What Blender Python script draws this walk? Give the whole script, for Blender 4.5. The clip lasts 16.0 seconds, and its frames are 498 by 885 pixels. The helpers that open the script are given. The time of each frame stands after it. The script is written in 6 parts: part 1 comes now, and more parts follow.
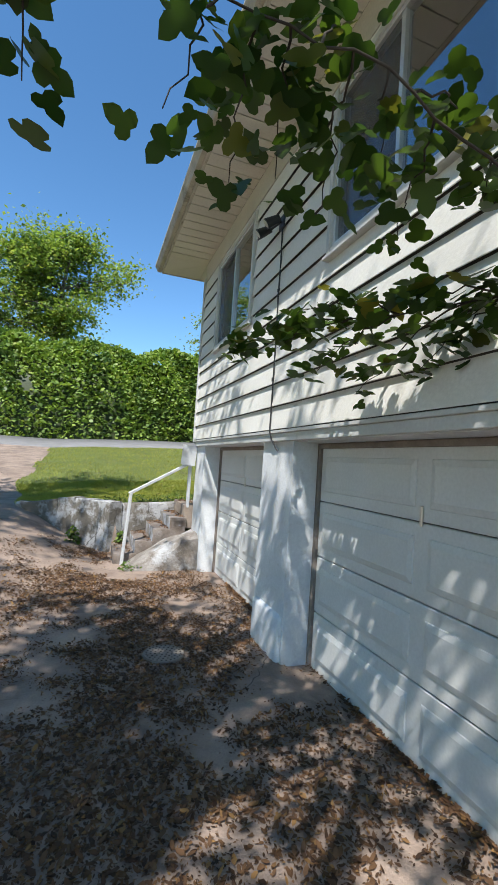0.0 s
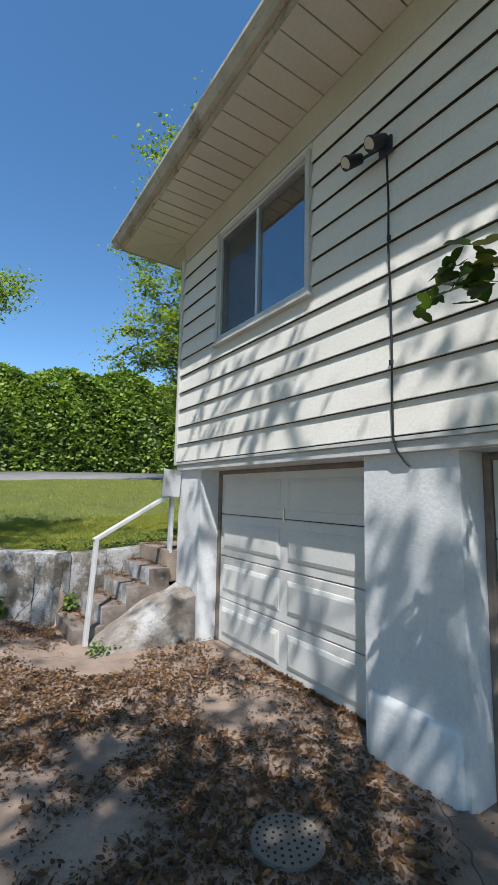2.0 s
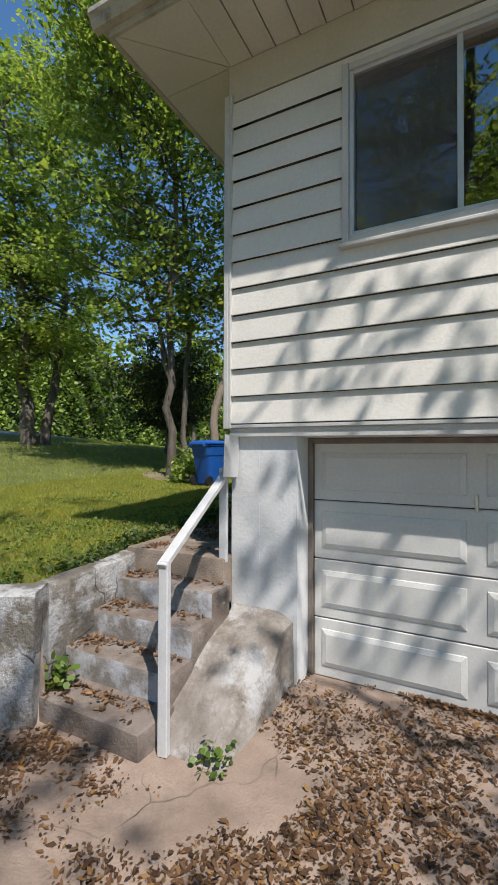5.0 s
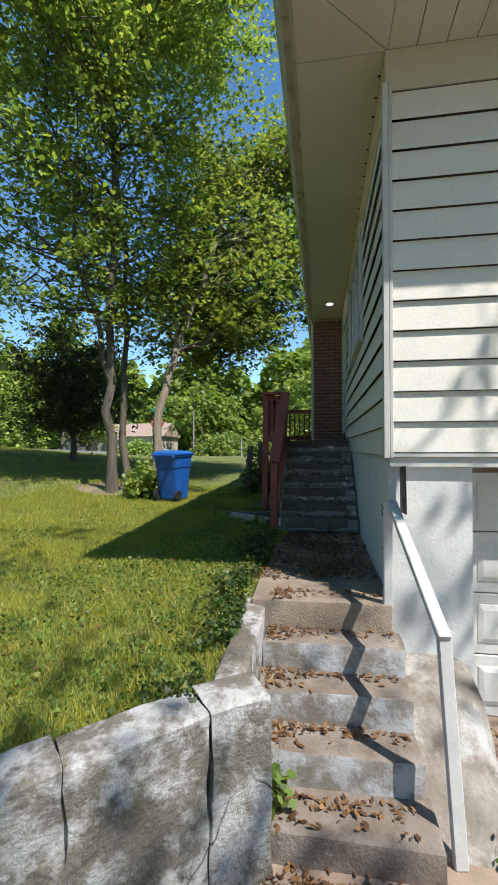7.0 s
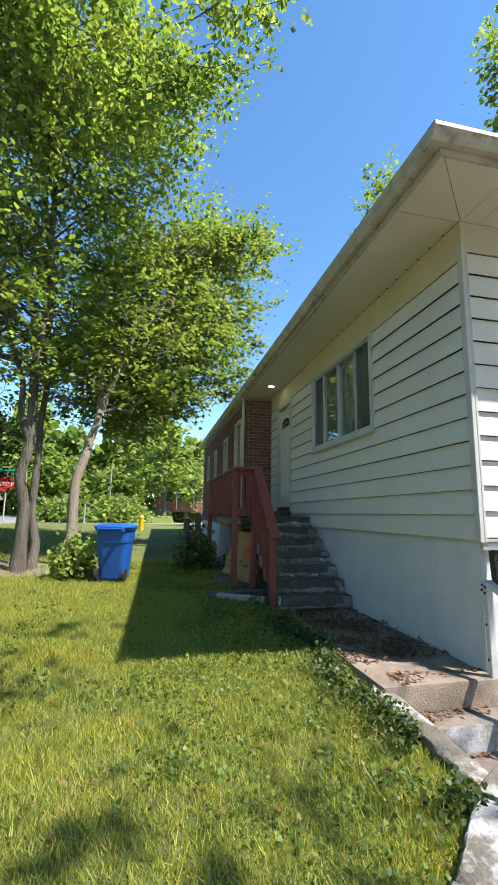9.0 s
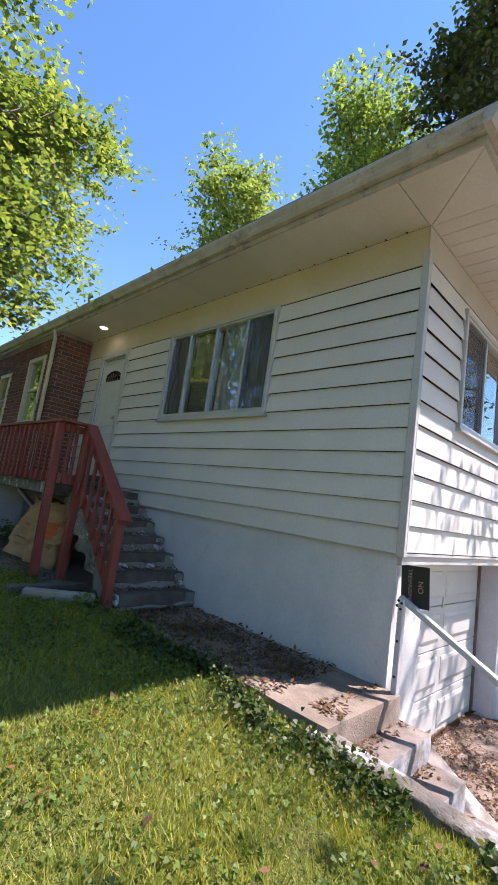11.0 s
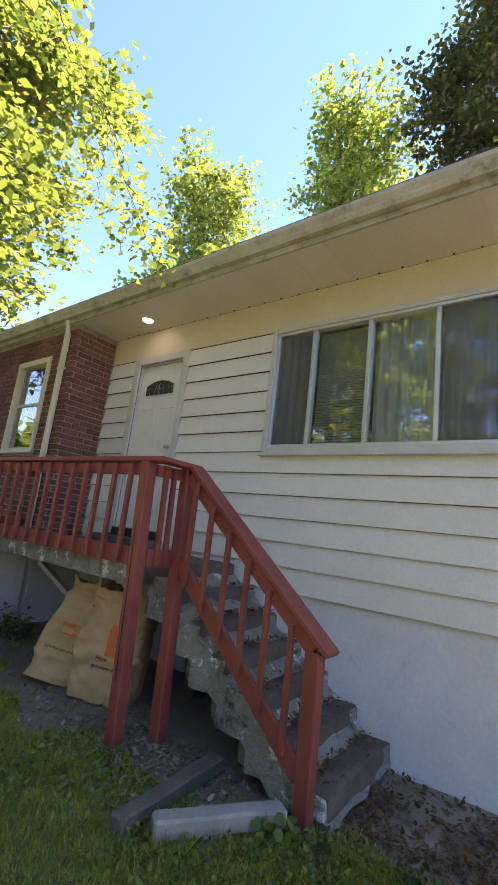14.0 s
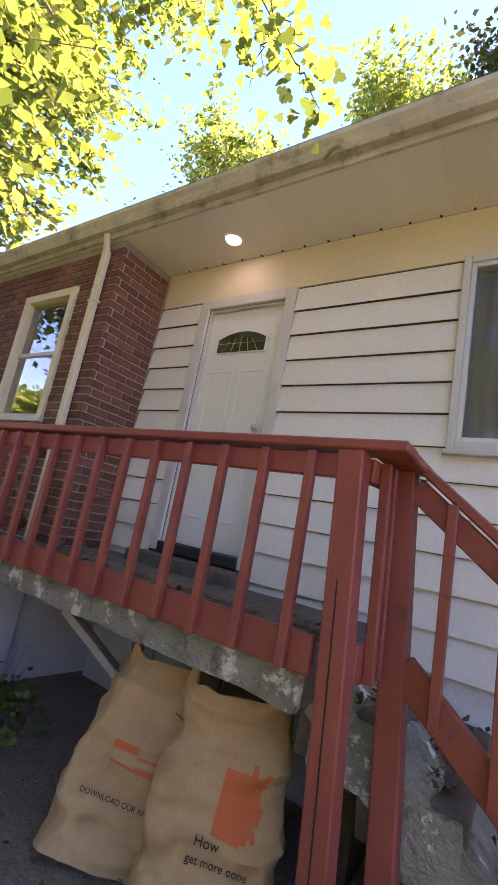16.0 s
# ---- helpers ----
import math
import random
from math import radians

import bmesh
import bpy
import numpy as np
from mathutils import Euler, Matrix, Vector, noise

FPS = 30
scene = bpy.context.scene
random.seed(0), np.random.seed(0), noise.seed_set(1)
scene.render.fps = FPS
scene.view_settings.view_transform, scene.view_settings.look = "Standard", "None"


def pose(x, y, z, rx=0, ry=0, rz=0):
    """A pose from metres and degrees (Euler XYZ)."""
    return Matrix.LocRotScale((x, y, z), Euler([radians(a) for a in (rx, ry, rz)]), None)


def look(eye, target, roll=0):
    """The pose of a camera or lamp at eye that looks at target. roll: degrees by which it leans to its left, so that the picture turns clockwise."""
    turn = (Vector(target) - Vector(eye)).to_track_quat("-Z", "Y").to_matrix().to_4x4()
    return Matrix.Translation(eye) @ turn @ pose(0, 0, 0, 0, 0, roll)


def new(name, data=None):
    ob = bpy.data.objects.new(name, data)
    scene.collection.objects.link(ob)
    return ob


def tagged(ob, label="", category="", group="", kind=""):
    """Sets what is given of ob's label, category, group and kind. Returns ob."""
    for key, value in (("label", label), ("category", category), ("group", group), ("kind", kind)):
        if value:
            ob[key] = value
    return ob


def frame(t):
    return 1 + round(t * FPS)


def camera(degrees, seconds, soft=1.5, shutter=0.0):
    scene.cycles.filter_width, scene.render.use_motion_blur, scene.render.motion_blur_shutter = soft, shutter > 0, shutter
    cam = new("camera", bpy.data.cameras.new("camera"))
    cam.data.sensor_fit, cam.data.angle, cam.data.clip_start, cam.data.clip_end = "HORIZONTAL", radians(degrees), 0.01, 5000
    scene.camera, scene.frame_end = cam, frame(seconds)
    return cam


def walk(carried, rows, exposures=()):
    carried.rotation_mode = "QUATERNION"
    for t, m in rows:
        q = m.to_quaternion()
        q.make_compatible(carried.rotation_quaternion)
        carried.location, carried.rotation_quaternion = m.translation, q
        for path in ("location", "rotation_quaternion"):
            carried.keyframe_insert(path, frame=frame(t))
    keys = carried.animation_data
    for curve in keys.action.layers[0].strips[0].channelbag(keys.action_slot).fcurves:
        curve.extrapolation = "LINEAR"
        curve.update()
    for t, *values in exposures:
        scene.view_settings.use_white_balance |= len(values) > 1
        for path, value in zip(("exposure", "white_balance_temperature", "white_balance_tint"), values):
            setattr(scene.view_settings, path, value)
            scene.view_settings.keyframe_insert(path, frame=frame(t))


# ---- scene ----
cam = camera(59.1, 16.0, soft=0.8)
PATH = [
    (0, (-1.553, -6.968, 1.632), (-0.886, -5.084, 1.726), 3.8),
    (0.5, (-1.74, -6.513, 1.624), (-1.053, -4.64, 1.766), 4.4),
    (1, (-1.848, -6.036, 1.614), (-1.101, -4.192, 1.821), 4.5),
    (1.5, (-2.072, -5.565, 1.589), (-1.18, -3.793, 1.845), 3.5),
    (2, (-2.263, -4.986, 1.566), (-1.166, -3.331, 1.805), 1.2),
    (2.5, (-2.462, -4.462, 1.604), (-1.117, -2.992, 1.779), 0.6),
    (3, (-2.649, -3.949, 1.63), (-1.108, -2.681, 1.758), -0.8),
    (3.5, (-2.727, -3.406, 1.644), (-1.115, -2.229, 1.782), -1.1),
    (4, (-2.919, -2.886, 1.668), (-1.273, -1.759, 1.813), -0.3),
    (4.2, (-2.931, -2.656, 1.627), (-1.272, -1.546, 1.765), -0.1),
    (6.3, (-3.26, -0.361, 2.006), (-1.306, 0.064, 1.932), 1.2),
    (6.5, (-3.254, -0.139, 1.975), (-1.288, 0.227, 1.930), 1.2),
    (7, (-3.25, 0.48, 1.987), (-1.276, 0.803, 2.009), -0.1),
    (7.5, (-3.418, 1.075, 2.057), (-1.435, 1.325, 2.135), -1.2),
    (8, (-3.343, 1.629, 1.989), (-1.354, 1.727, 2.175), -0.8),
    (8.5, (-3.306, 2.215, 2.032), (-1.332, 2.077, 2.322), -0.4),
    (9, (-3.215, 2.685, 2.108), (-1.286, 2.264, 2.432), 0.9),
    (9.5, (-2.804, 3.047, 2.105), (-1.0, 2.243, 2.421), 3.3),
    (9.7, (-2.651, 3.156, 2.06), (-0.916, 2.215, 2.385), 4.4),
    (11.8, (-0.865, 3.524, 2.221), (0.465, 2.051, 2.469), 8.4),
    (12, (-0.655, 3.491, 2.234), (0.667, 2.011, 2.482), 8.3),
    (12.5, (-0.149, 3.508, 2.31), (1.19, 2.051, 2.597), 8.6),
    (13, (0.355, 3.619, 2.392), (1.679, 2.151, 2.696), 7.7),
    (13.5, (0.845, 3.519, 2.403), (2.132, 2.028, 2.754), 6.6),
    (14, (1.329, 3.494, 2.429), (2.522, 1.936, 2.813), 6.7),
    (14.5, (1.836, 3.386, 2.423), (2.962, 1.774, 2.785), 7.7),
    (15, (2.33, 3.187, 2.452), (3.436, 1.556, 2.793), 8.7),
    (15.5, (2.856, 3.05, 2.46), (3.929, 1.403, 2.826), 9.6),
    (16, (3.326, 2.796, 2.51), (4.437, 1.175, 2.882), 10.7),
]
walk(cam, [(t, look(eye, target, roll)) for t, eye, target, roll in PATH],
     exposures=[(0.0, 0.76, 6250, 10), (1.5, 0.60, 6250, 10), (2.5, 0.48, 6300, 13), (4.0, 0.42, 6450, 16), (6.3, 0.50, 6600, 9), (7.0, 0.76, 6600, 9), (7.5, 1.12, 6600, 9), (8.7, 1.28, 6600, 10), (9.7, 1.24, 6500, 17), (12.0, 1.58, 6500, 34),
                (13.5, 2.05, 7150, 40), (14.5, 2.42, 7250, 49), (16.0, 2.62, 7350, 60)])

# ---------------------------------------------------------------- light
world = bpy.data.worlds.new("sky")
scene.world = world
world.use_nodes = True
wn = world.node_tree
sky = wn.nodes.new("ShaderNodeTexSky")
sky.sky_type, sky.sun_disc = "NISHITA", False
SUN_FROM = Vector((-1.66, -2.14, 4.15)).normalized()
sky.sun_elevation = math.asin(SUN_FROM.z)
sky.sun_rotation = math.atan2(SUN_FROM.x, SUN_FROM.y)
sky.altitude = 1000
sky.air_density, sky.dust_density, sky.ozone_density = 1.0, 0.0, 1.6
wn.nodes["Background"].inputs["Strength"].default_value = 0.135
deep = wn.nodes.new("ShaderNodeHueSaturation")
deep.inputs["Hue"].default_value, deep.inputs["Saturation"].default_value = 0.495, 1.18
wn.links.new(sky.outputs[0], deep.inputs["Color"])
wn.links.new(deep.outputs["Color"], wn.nodes["Background"].inputs["Color"])
sun_data = bpy.data.lights.new("sun", "SUN")
sun_data.energy, sun_data.angle, sun_data.color = 4.4, radians(0.5), (1.0, 0.95, 0.87)
sun = new("sun", sun_data)
sun.matrix_world = look(SUN_FROM * 50, (0, 0, 0))


# ---------------------------------------------------------------- materials
def nodes_of(name):
    m = bpy.data.materials.new(name)
    m.use_nodes = True
    nt = m.node_tree
    return m, nt, nt.nodes, nt.nodes["Principled BSDF"]


def mixed(nt, fac, a, b, blend="MIX"):
    n = nt.nodes.new("ShaderNodeMix")
    n.data_type, n.blend_type = "RGBA", blend
    for key, v in ((0, fac), (6, a), (7, b)):
        if isinstance(v, bpy.types.NodeSocket):
            nt.links.new(v, n.inputs[key])
        elif key == 0:
            n.inputs[0].default_value = v
        else:
            n.inputs[key].default_value = (*v, 1) if len(v) == 3 else v
    return n.outputs[2]


def noise_at(nt, co, scale, detail=5.0, lo=0.35, hi=0.65, rough=0.6):
    n = nt.nodes.new("ShaderNodeTexNoise")
    n.inputs["Scale"].default_value, n.inputs["Detail"].default_value, n.inputs["Roughness"].default_value = scale, detail, rough
    nt.links.new(co, n.inputs["Vector"])
    r = nt.nodes.new("ShaderNodeMapRange")
    r.inputs["From Min"].default_value, r.inputs["From Max"].default_value = lo, hi
    nt.links.new(n.outputs["Fac"], r.inputs["Value"])
    return r.outputs["Result"]


def surf(name, c1, c2, scale=2.0, fine=60.0, rough=0.7, bump=0.2, dist=0.004, metal=0.0, spec=0.5,
         stain=None, stain2=None, crack=None, rnd=0.0, stretch=(1, 1, 1), island=False):
    """A painted, cast or worn surface: broad patches of two colours, fine grain, stains (colour, scale, low, high) and bump."""
    m, nt, nodes, bsdf = nodes_of(name)
    tc = nodes.new("ShaderNodeTexCoord")
    mp = nodes.new("ShaderNodeMapping")
    mp.inputs["Scale"].default_value = stretch
    nt.links.new(tc.outputs["Object"], mp.inputs["Vector"])
    co = mp.outputs["Vector"]
    broad = noise_at(nt, co, scale)
    grain = noise_at(nt, co, fine, 4.0, 0.3, 0.7)
    col = mixed(nt, broad, c1, c2)
    dark = tuple(v * 0.72 for v in c1)
    g = nodes.new("ShaderNodeMath")
    g.operation = "MULTIPLY"
    g.inputs[1].default_value = 0.35
    nt.links.new(grain, g.inputs[0])
    col = mixed(nt, g.outputs[0], col, dark)
    for st in (stain, stain2):
        if st:
            sc, s_scale, lo, hi = st
            col = mixed(nt, noise_at(nt, co, s_scale, 8.0, lo, hi, 0.7), col, sc)
    if crack:
        # a net of fine wandering cracks
        wn_ = nodes.new("ShaderNodeTexNoise")
        wn_.inputs["Scale"].default_value = 3.0
        nt.links.new(co, wn_.inputs["Vector"])
        bent = nodes.new("ShaderNodeVectorMath")
        bent.operation = "MULTIPLY_ADD"
        bent.inputs[1].default_value = (0.35, 0.35, 0.35)
        nt.links.new(wn_.outputs["Color"], bent.inputs[0])
        nt.links.new(co, bent.inputs[2])
        vo = nodes.new("ShaderNodeTexVoronoi")
        vo.feature = "DISTANCE_TO_EDGE"
        vo.inputs["Scale"].default_value = crack[0]
        nt.links.new(bent.outputs[0], vo.inputs["Vector"])
        cr = nodes.new("ShaderNodeMapRange")
        cr.inputs["From Min"].default_value, cr.inputs["From Max"].default_value = 0.0, crack[1]
        cr.inputs["To Min"].default_value, cr.inputs["To Max"].default_value = 1.0, 0.0
        nt.links.new(vo.outputs["Distance"], cr.inputs["Value"])
        some = nodes.new("ShaderNodeMath")
        some.operation = "MULTIPLY"
        nt.links.new(cr.outputs["Result"], some.inputs[0])
        nt.links.new(noise_at(nt, co, 1.7, 2.0, 0.45, 0.6), some.inputs[1])
        col = mixed(nt, some.outputs[0], col, (0.035, 0.03, 0.026))
    if rnd:
        if island:
            src = nodes.new("ShaderNodeNewGeometry").outputs["Random Per Island"]
        else:
            src = nodes.new("ShaderNodeObjectInfo").outputs["Random"]
        r = nodes.new("ShaderNodeMapRange")
        r.inputs["To Min"].default_value, r.inputs["To Max"].default_value = 1 - rnd, 1 + rnd
        nt.links.new(src, r.inputs["Value"])
        h = nodes.new("ShaderNodeHueSaturation")
        nt.links.new(r.outputs["Result"], h.inputs["Value"])
        nt.links.new(col, h.inputs["Color"])
        col = h.outputs["Color"]
    nt.links.new(col, bsdf.inputs["Base Color"])
    bsdf.inputs["Roughness"].default_value, bsdf.inputs["Metallic"].default_value = rough, metal
    bsdf.inputs["Specular IOR Level"].default_value = spec
    if bump:
        b = nodes.new("ShaderNodeBump")
        b.inputs["Strength"].default_value, b.inputs["Distance"].default_value = bump, dist
        add = nodes.new("ShaderNodeMath")
        nt.links.new(grain, add.inputs[0])
        nt.links.new(broad, add.inputs[1])
        nt.links.new(add.outputs[0], b.inputs["Height"])
        nt.links.new(b.outputs["Normal"], bsdf.inputs["Normal"])
    return m


def leaf_mat(name, c1, c2, c3=None, glow=0.34, rough=0.5, patch=None):
    """Leaves: each takes a colour between c1 and c2 (a few c3), and lets some light through."""
    m, nt, nodes, bsdf = nodes_of(name)
    isl = nodes.new("ShaderNodeNewGeometry").outputs["Random Per Island"]
    ramp = nodes.new("ShaderNodeValToRGB")
    ramp.color_ramp.elements[0].color, ramp.color_ramp.elements[1].color = (*c1, 1), (*c2, 1)
    ramp.color_ramp.elements[1].position = 0.85
    if c3:
        e = ramp.color_ramp.elements.new(0.97)
        e.color = (*c3, 1)
    nt.links.new(isl, ramp.inputs["Fac"])
    shade = ramp.outputs["Color"]
    if patch:
        # broad patches where the growth is drier or lusher
        tint, scale, lo, hi = patch
        co = nodes.new("ShaderNodeTexCoord").outputs["Object"]
        shade = mixed(nt, noise_at(nt, co, scale, 4.0, lo, hi), shade, mixed(nt, 1.0, shade, tint, "MULTIPLY"))
    nt.links.new(shade, bsdf.inputs["Base Color"])
    bsdf.inputs["Roughness"].default_value = rough
    bsdf.inputs["Specular IOR Level"].default_value = 0.35
    tr = nodes.new("ShaderNodeBsdfTranslucent")
    bright = mixed(nt, 1.0, shade, (1.5, 1.55, 0.75), "MULTIPLY")
    nt.links.new(bright, tr.inputs["Color"])
    mx = nodes.new("ShaderNodeMixShader")
    mx.inputs[0].default_value = glow
    nt.links.new(bsdf.outputs[0], mx.inputs[1])
    nt.links.new(tr.outputs[0], mx.inputs[2])
    nt.links.new(mx.outputs[0], nodes["Material Output"].inputs["Surface"])
    return m


def plain(name, c, rough=0.5, metal=0.0, emit=0.0):
    m, nt, nodes, bsdf = nodes_of(name)
    bsdf.inputs["Base Color"].default_value = (*c, 1)
    bsdf.inputs["Roughness"].default_value, bsdf.inputs["Metallic"].default_value = rough, metal
    if emit:
        bsdf.inputs["Emission Color"].default_value, bsdf.inputs["Emission Strength"].default_value = (1, 0.95, 0.85, 1), emit
    return m


def glass_mat(name, tint=(0.9, 0.95, 0.95)):
    m, nt, nodes, bsdf = nodes_of(name)
    bsdf.inputs["Base Color"].default_value = (*tint, 1)
    bsdf.inputs["Roughness"].default_value = 0.01
    bsdf.inputs["Transmission Weight"].default_value = 1.0
    bsdf.inputs["IOR"].default_value = 2.2
    return m


M_SIDING = surf("siding_paint", (0.69, 0.67, 0.62), (0.76, 0.74, 0.69), 1.2, 45, 0.55, 0.25, 0.003, stretch=(1, 1, 1), rnd=0.03,
                stain=((0.5, 0.49, 0.45), 2.2, 0.62, 0.85))
# dark wall face: puts the shade between the siding boards into colour
M_LAPSHADE = surf("lap_shade_backing", (0.06, 0.053, 0.045), (0.10, 0.088, 0.075), 4, 50, 0.95, 0.3, 0.002)
M_TRIM = surf("trim_paint", (0.50, 0.50, 0.485), (0.60, 0.60, 0.585), 3, 60, 0.5, 0.15, 0.002, stain=((0.45, 0.43, 0.38), 6, 0.63, 0.8))
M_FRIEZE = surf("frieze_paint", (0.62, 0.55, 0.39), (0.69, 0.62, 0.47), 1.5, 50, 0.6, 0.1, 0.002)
# the side frieze, darker and greyer than the front one
M_SIDEFRIEZE = surf("side_frieze_tone", (0.52, 0.49, 0.41), (0.60, 0.57, 0.49), 1.5, 50, 0.6, 0.1, 0.002)
M_SOFFIT = surf("soffit_vinyl", (0.62, 0.59, 0.52), (0.69, 0.66, 0.59), 1.0, 40, 0.5, 0.05, 0.002, rnd=0.03)
M_GUTTER = surf("gutter_enamel", (0.40, 0.37, 0.30), (0.56, 0.52, 0.44), 4, 70, 0.5, 0.12, 0.002, stain=((0.17, 0.15, 0.11), 5, 0.53, 0.7), stain2=((0.10, 0.085, 0.06), 16, 0.62, 0.74))
M_STUCCO = surf("painted_masonry", (0.62, 0.635, 0.65), (0.72, 0.73, 0.74), 2.5, 35, 0.75, 0.26, 0.005,
                stain=((0.40, 0.35, 0.29), 3.5, 0.62, 0.82), stain2=((0.5, 0.49, 0.47), 12, 0.58, 0.75))
M_CONCRETE = surf("old_concrete", (0.21, 0.155, 0.12), (0.38, 0.29, 0.23), 2.0, 70, 0.85, 0.5, 0.006,
                  stain=((0.10, 0.08, 0.068), 1.6, 0.52, 0.75), stain2=((0.42, 0.31, 0.235), 0.7, 0.58, 0.8), crack=(0.7, 0.006))
M_STEP = surf("painted_step_concrete", (0.16, 0.122, 0.097), (0.29, 0.255, 0.23), 3.0, 50, 0.85, 0.5, 0.006,
              stain=((0.09, 0.07, 0.058), 5, 0.5, 0.7), stain2=((0.40, 0.40, 0.41), 7, 0.62, 0.74))
M_RETAIN = surf("whitewashed_wall", (0.12, 0.105, 0.085), (0.22, 0.20, 0.175), 2.4, 40, 0.9, 0.6, 0.010,
                stain=((0.40, 0.40, 0.405), 2.8, 0.46, 0.56), stain2=((0.085, 0.073, 0.056), 4.5, 0.54, 0.66), crack=(1.9, 0.018))
M_CHEEK = surf("pebbly_concrete", (0.19, 0.165, 0.14), (0.36, 0.335, 0.31), 3.5, 34, 0.95, 0.5, 0.010,
               stain=((0.12, 0.095, 0.075), 4, 0.5, 0.66), stain2=((0.38, 0.38, 0.38), 3.2, 0.52, 0.62))
M_RISER = surf("flaking_riser_paint", (0.19, 0.17, 0.15), (0.30, 0.285, 0.27), 4.0, 30, 0.85, 0.35, 0.006,
               stain=((0.16, 0.13, 0.105), 5, 0.47, 0.62), stain2=((0.40, 0.41, 0.44), 4.5, 0.44, 0.58))
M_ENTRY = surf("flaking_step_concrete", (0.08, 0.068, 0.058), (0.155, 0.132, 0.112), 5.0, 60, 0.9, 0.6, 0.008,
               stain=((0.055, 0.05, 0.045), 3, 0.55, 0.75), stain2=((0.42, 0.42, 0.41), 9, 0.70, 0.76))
M_ENTRYEDGE = surf("flaking_edge_paint", (0.20, 0.205, 0.175), (0.30, 0.30, 0.27), 5.0, 40, 0.9, 0.8, 0.012,
                   stain=((0.62, 0.62, 0.61), 7, 0.56, 0.62), stain2=((0.06, 0.062, 0.045), 6, 0.53, 0.66))
M_WALK = surf("walk_concrete", (0.20, 0.155, 0.12), (0.34, 0.275, 0.22), 3.0, 60, 0.9, 0.5, 0.006,
              stain=((0.09, 0.07, 0.055), 2.2, 0.5, 0.75))
M_DOORPANEL = surf("garage_enamel", (0.60, 0.60, 0.58), (0.67, 0.67, 0.65), 1.5, 50, 0.5, 0.08, 0.002, stain=((0.55, 0.53, 0.48), 3, 0.62, 0.85))
M_DARKWOOD = surf("weathered_jamb", (0.16, 0.13, 0.11), (0.27, 0.23, 0.2), 5, 60, 0.8, 0.3, 0.003)
M_RED = surf("red_oxide_paint", (0.235, 0.046, 0.034), (0.30, 0.064, 0.047), 4, 60, 0.55, 0.35, 0.003, stretch=(1, 1, 1),
             stain=((0.09, 0.03, 0.025), 7, 0.6, 0.8))
M_BRICK = surf("brick_clay", (0.135, 0.052, 0.036), (0.23, 0.085, 0.055), 7, 90, 0.85, 0.5, 0.004, rnd=0.32)
M_BRICKFAR = surf("brick_clay_far", (0.135, 0.052, 0.036), (0.23, 0.085, 0.055), 7, 90, 0.85, 0.5, 0.004, rnd=0.32, island=True)
M_MORTAR = surf("mortar", (0.27, 0.235, 0.205), (0.38, 0.34, 0.30), 6, 80, 0.95, 0.4, 0.003)
M_ROOF = surf("asphalt_shingle", (0.05, 0.047, 0.045), (0.085, 0.08, 0.075), 3, 120, 0.95, 0.6, 0.004)
M_BLACK = plain("black_plastic", (0.02, 0.02, 0.022), 0.45)
# near-black colour stands for the lack of light in closed spaces
M_DARK = plain("unlit_space", (0.06, 0.055, 0.05), 0.9)
M_GLASS = glass_mat("window_glass")
M_SCREEN, nt_, nodes_, bsdf_ = nodes_of("insect_screen")
bsdf_.inputs["Base Color"].default_value, bsdf_.inputs["Roughness"].default_value = (0.11, 0.112, 0.115, 1), 0.8
clear_ = nodes_.new("ShaderNodeBsdfTransparent")
mesh_ = nodes_.new("ShaderNodeMixShader")
mesh_.inputs[0].default_value = 0.3
nt_.links.new(clear_.outputs[0], mesh_.inputs[1])
nt_.links.new(bsdf_.outputs[0], mesh_.inputs[2])
nt_.links.new(mesh_.outputs[0], nodes_["Material Output"].inputs["Surface"])
M_BLIND = plain("blind_slat", (0.62, 0.61, 0.57), 0.5)
M_CURTAIN = surf("curtain_cloth", (0.66, 0.66, 0.63), (0.74, 0.74, 0.71), 6, 150, 0.9, 0.2, 0.003)
M_ALU = surf("mill_aluminium", (0.62, 0.63, 0.64), (0.7, 0.71, 0.72), 5, 90, 0.38, 0.1, 0.001, metal=0.6)
M_CHROME = plain("brushed_metal", (0.6, 0.58, 0.54), 0.3, 1.0)
M_DOOR = surf("entry_door_paint", (0.66, 0.67, 0.65), (0.71, 0.72, 0.70), 2, 60, 0.4, 0.06, 0.001)
M_LAWN = surf("lawn_soil", (0.13, 0.16, 0.035), (0.20, 0.235, 0.05), 1.3, 50, 0.95, 0.9, 0.03,
              stain=((0.10, 0.075, 0.045), 1.1, 0.56, 0.75))
M_SOIL = surf("bare_soil", (0.21, 0.165, 0.12), (0.33, 0.265, 0.205), 2.5, 60, 0.95, 0.9, 0.02, stain=((0.30, 0.25, 0.20), 14, 0.56, 0.72))
M_ROADMAT = surf("asphalt", (0.19, 0.185, 0.18), (0.25, 0.24, 0.235), 1.5, 60, 0.9, 0.4, 0.005)
M_BARK = surf("bark", (0.10, 0.085, 0.068), (0.19, 0.165, 0.135), 6, 45, 0.95, 0.9, 0.02, stretch=(1, 1, 0.25))
M_BARKPALE = surf("pale_bark", (0.26, 0.21, 0.165), (0.36, 0.30, 0.24), 5, 45, 0.95, 0.7, 0.02, stretch=(1, 1, 0.3))
M_LEAF = leaf_mat("leaf_green", (0.13, 0.195, 0.042), (0.32, 0.40, 0.10), (0.38, 0.37, 0.10), 0.48, patch=((0.66, 0.72, 0.85), 1.1, 0.45, 0.6))
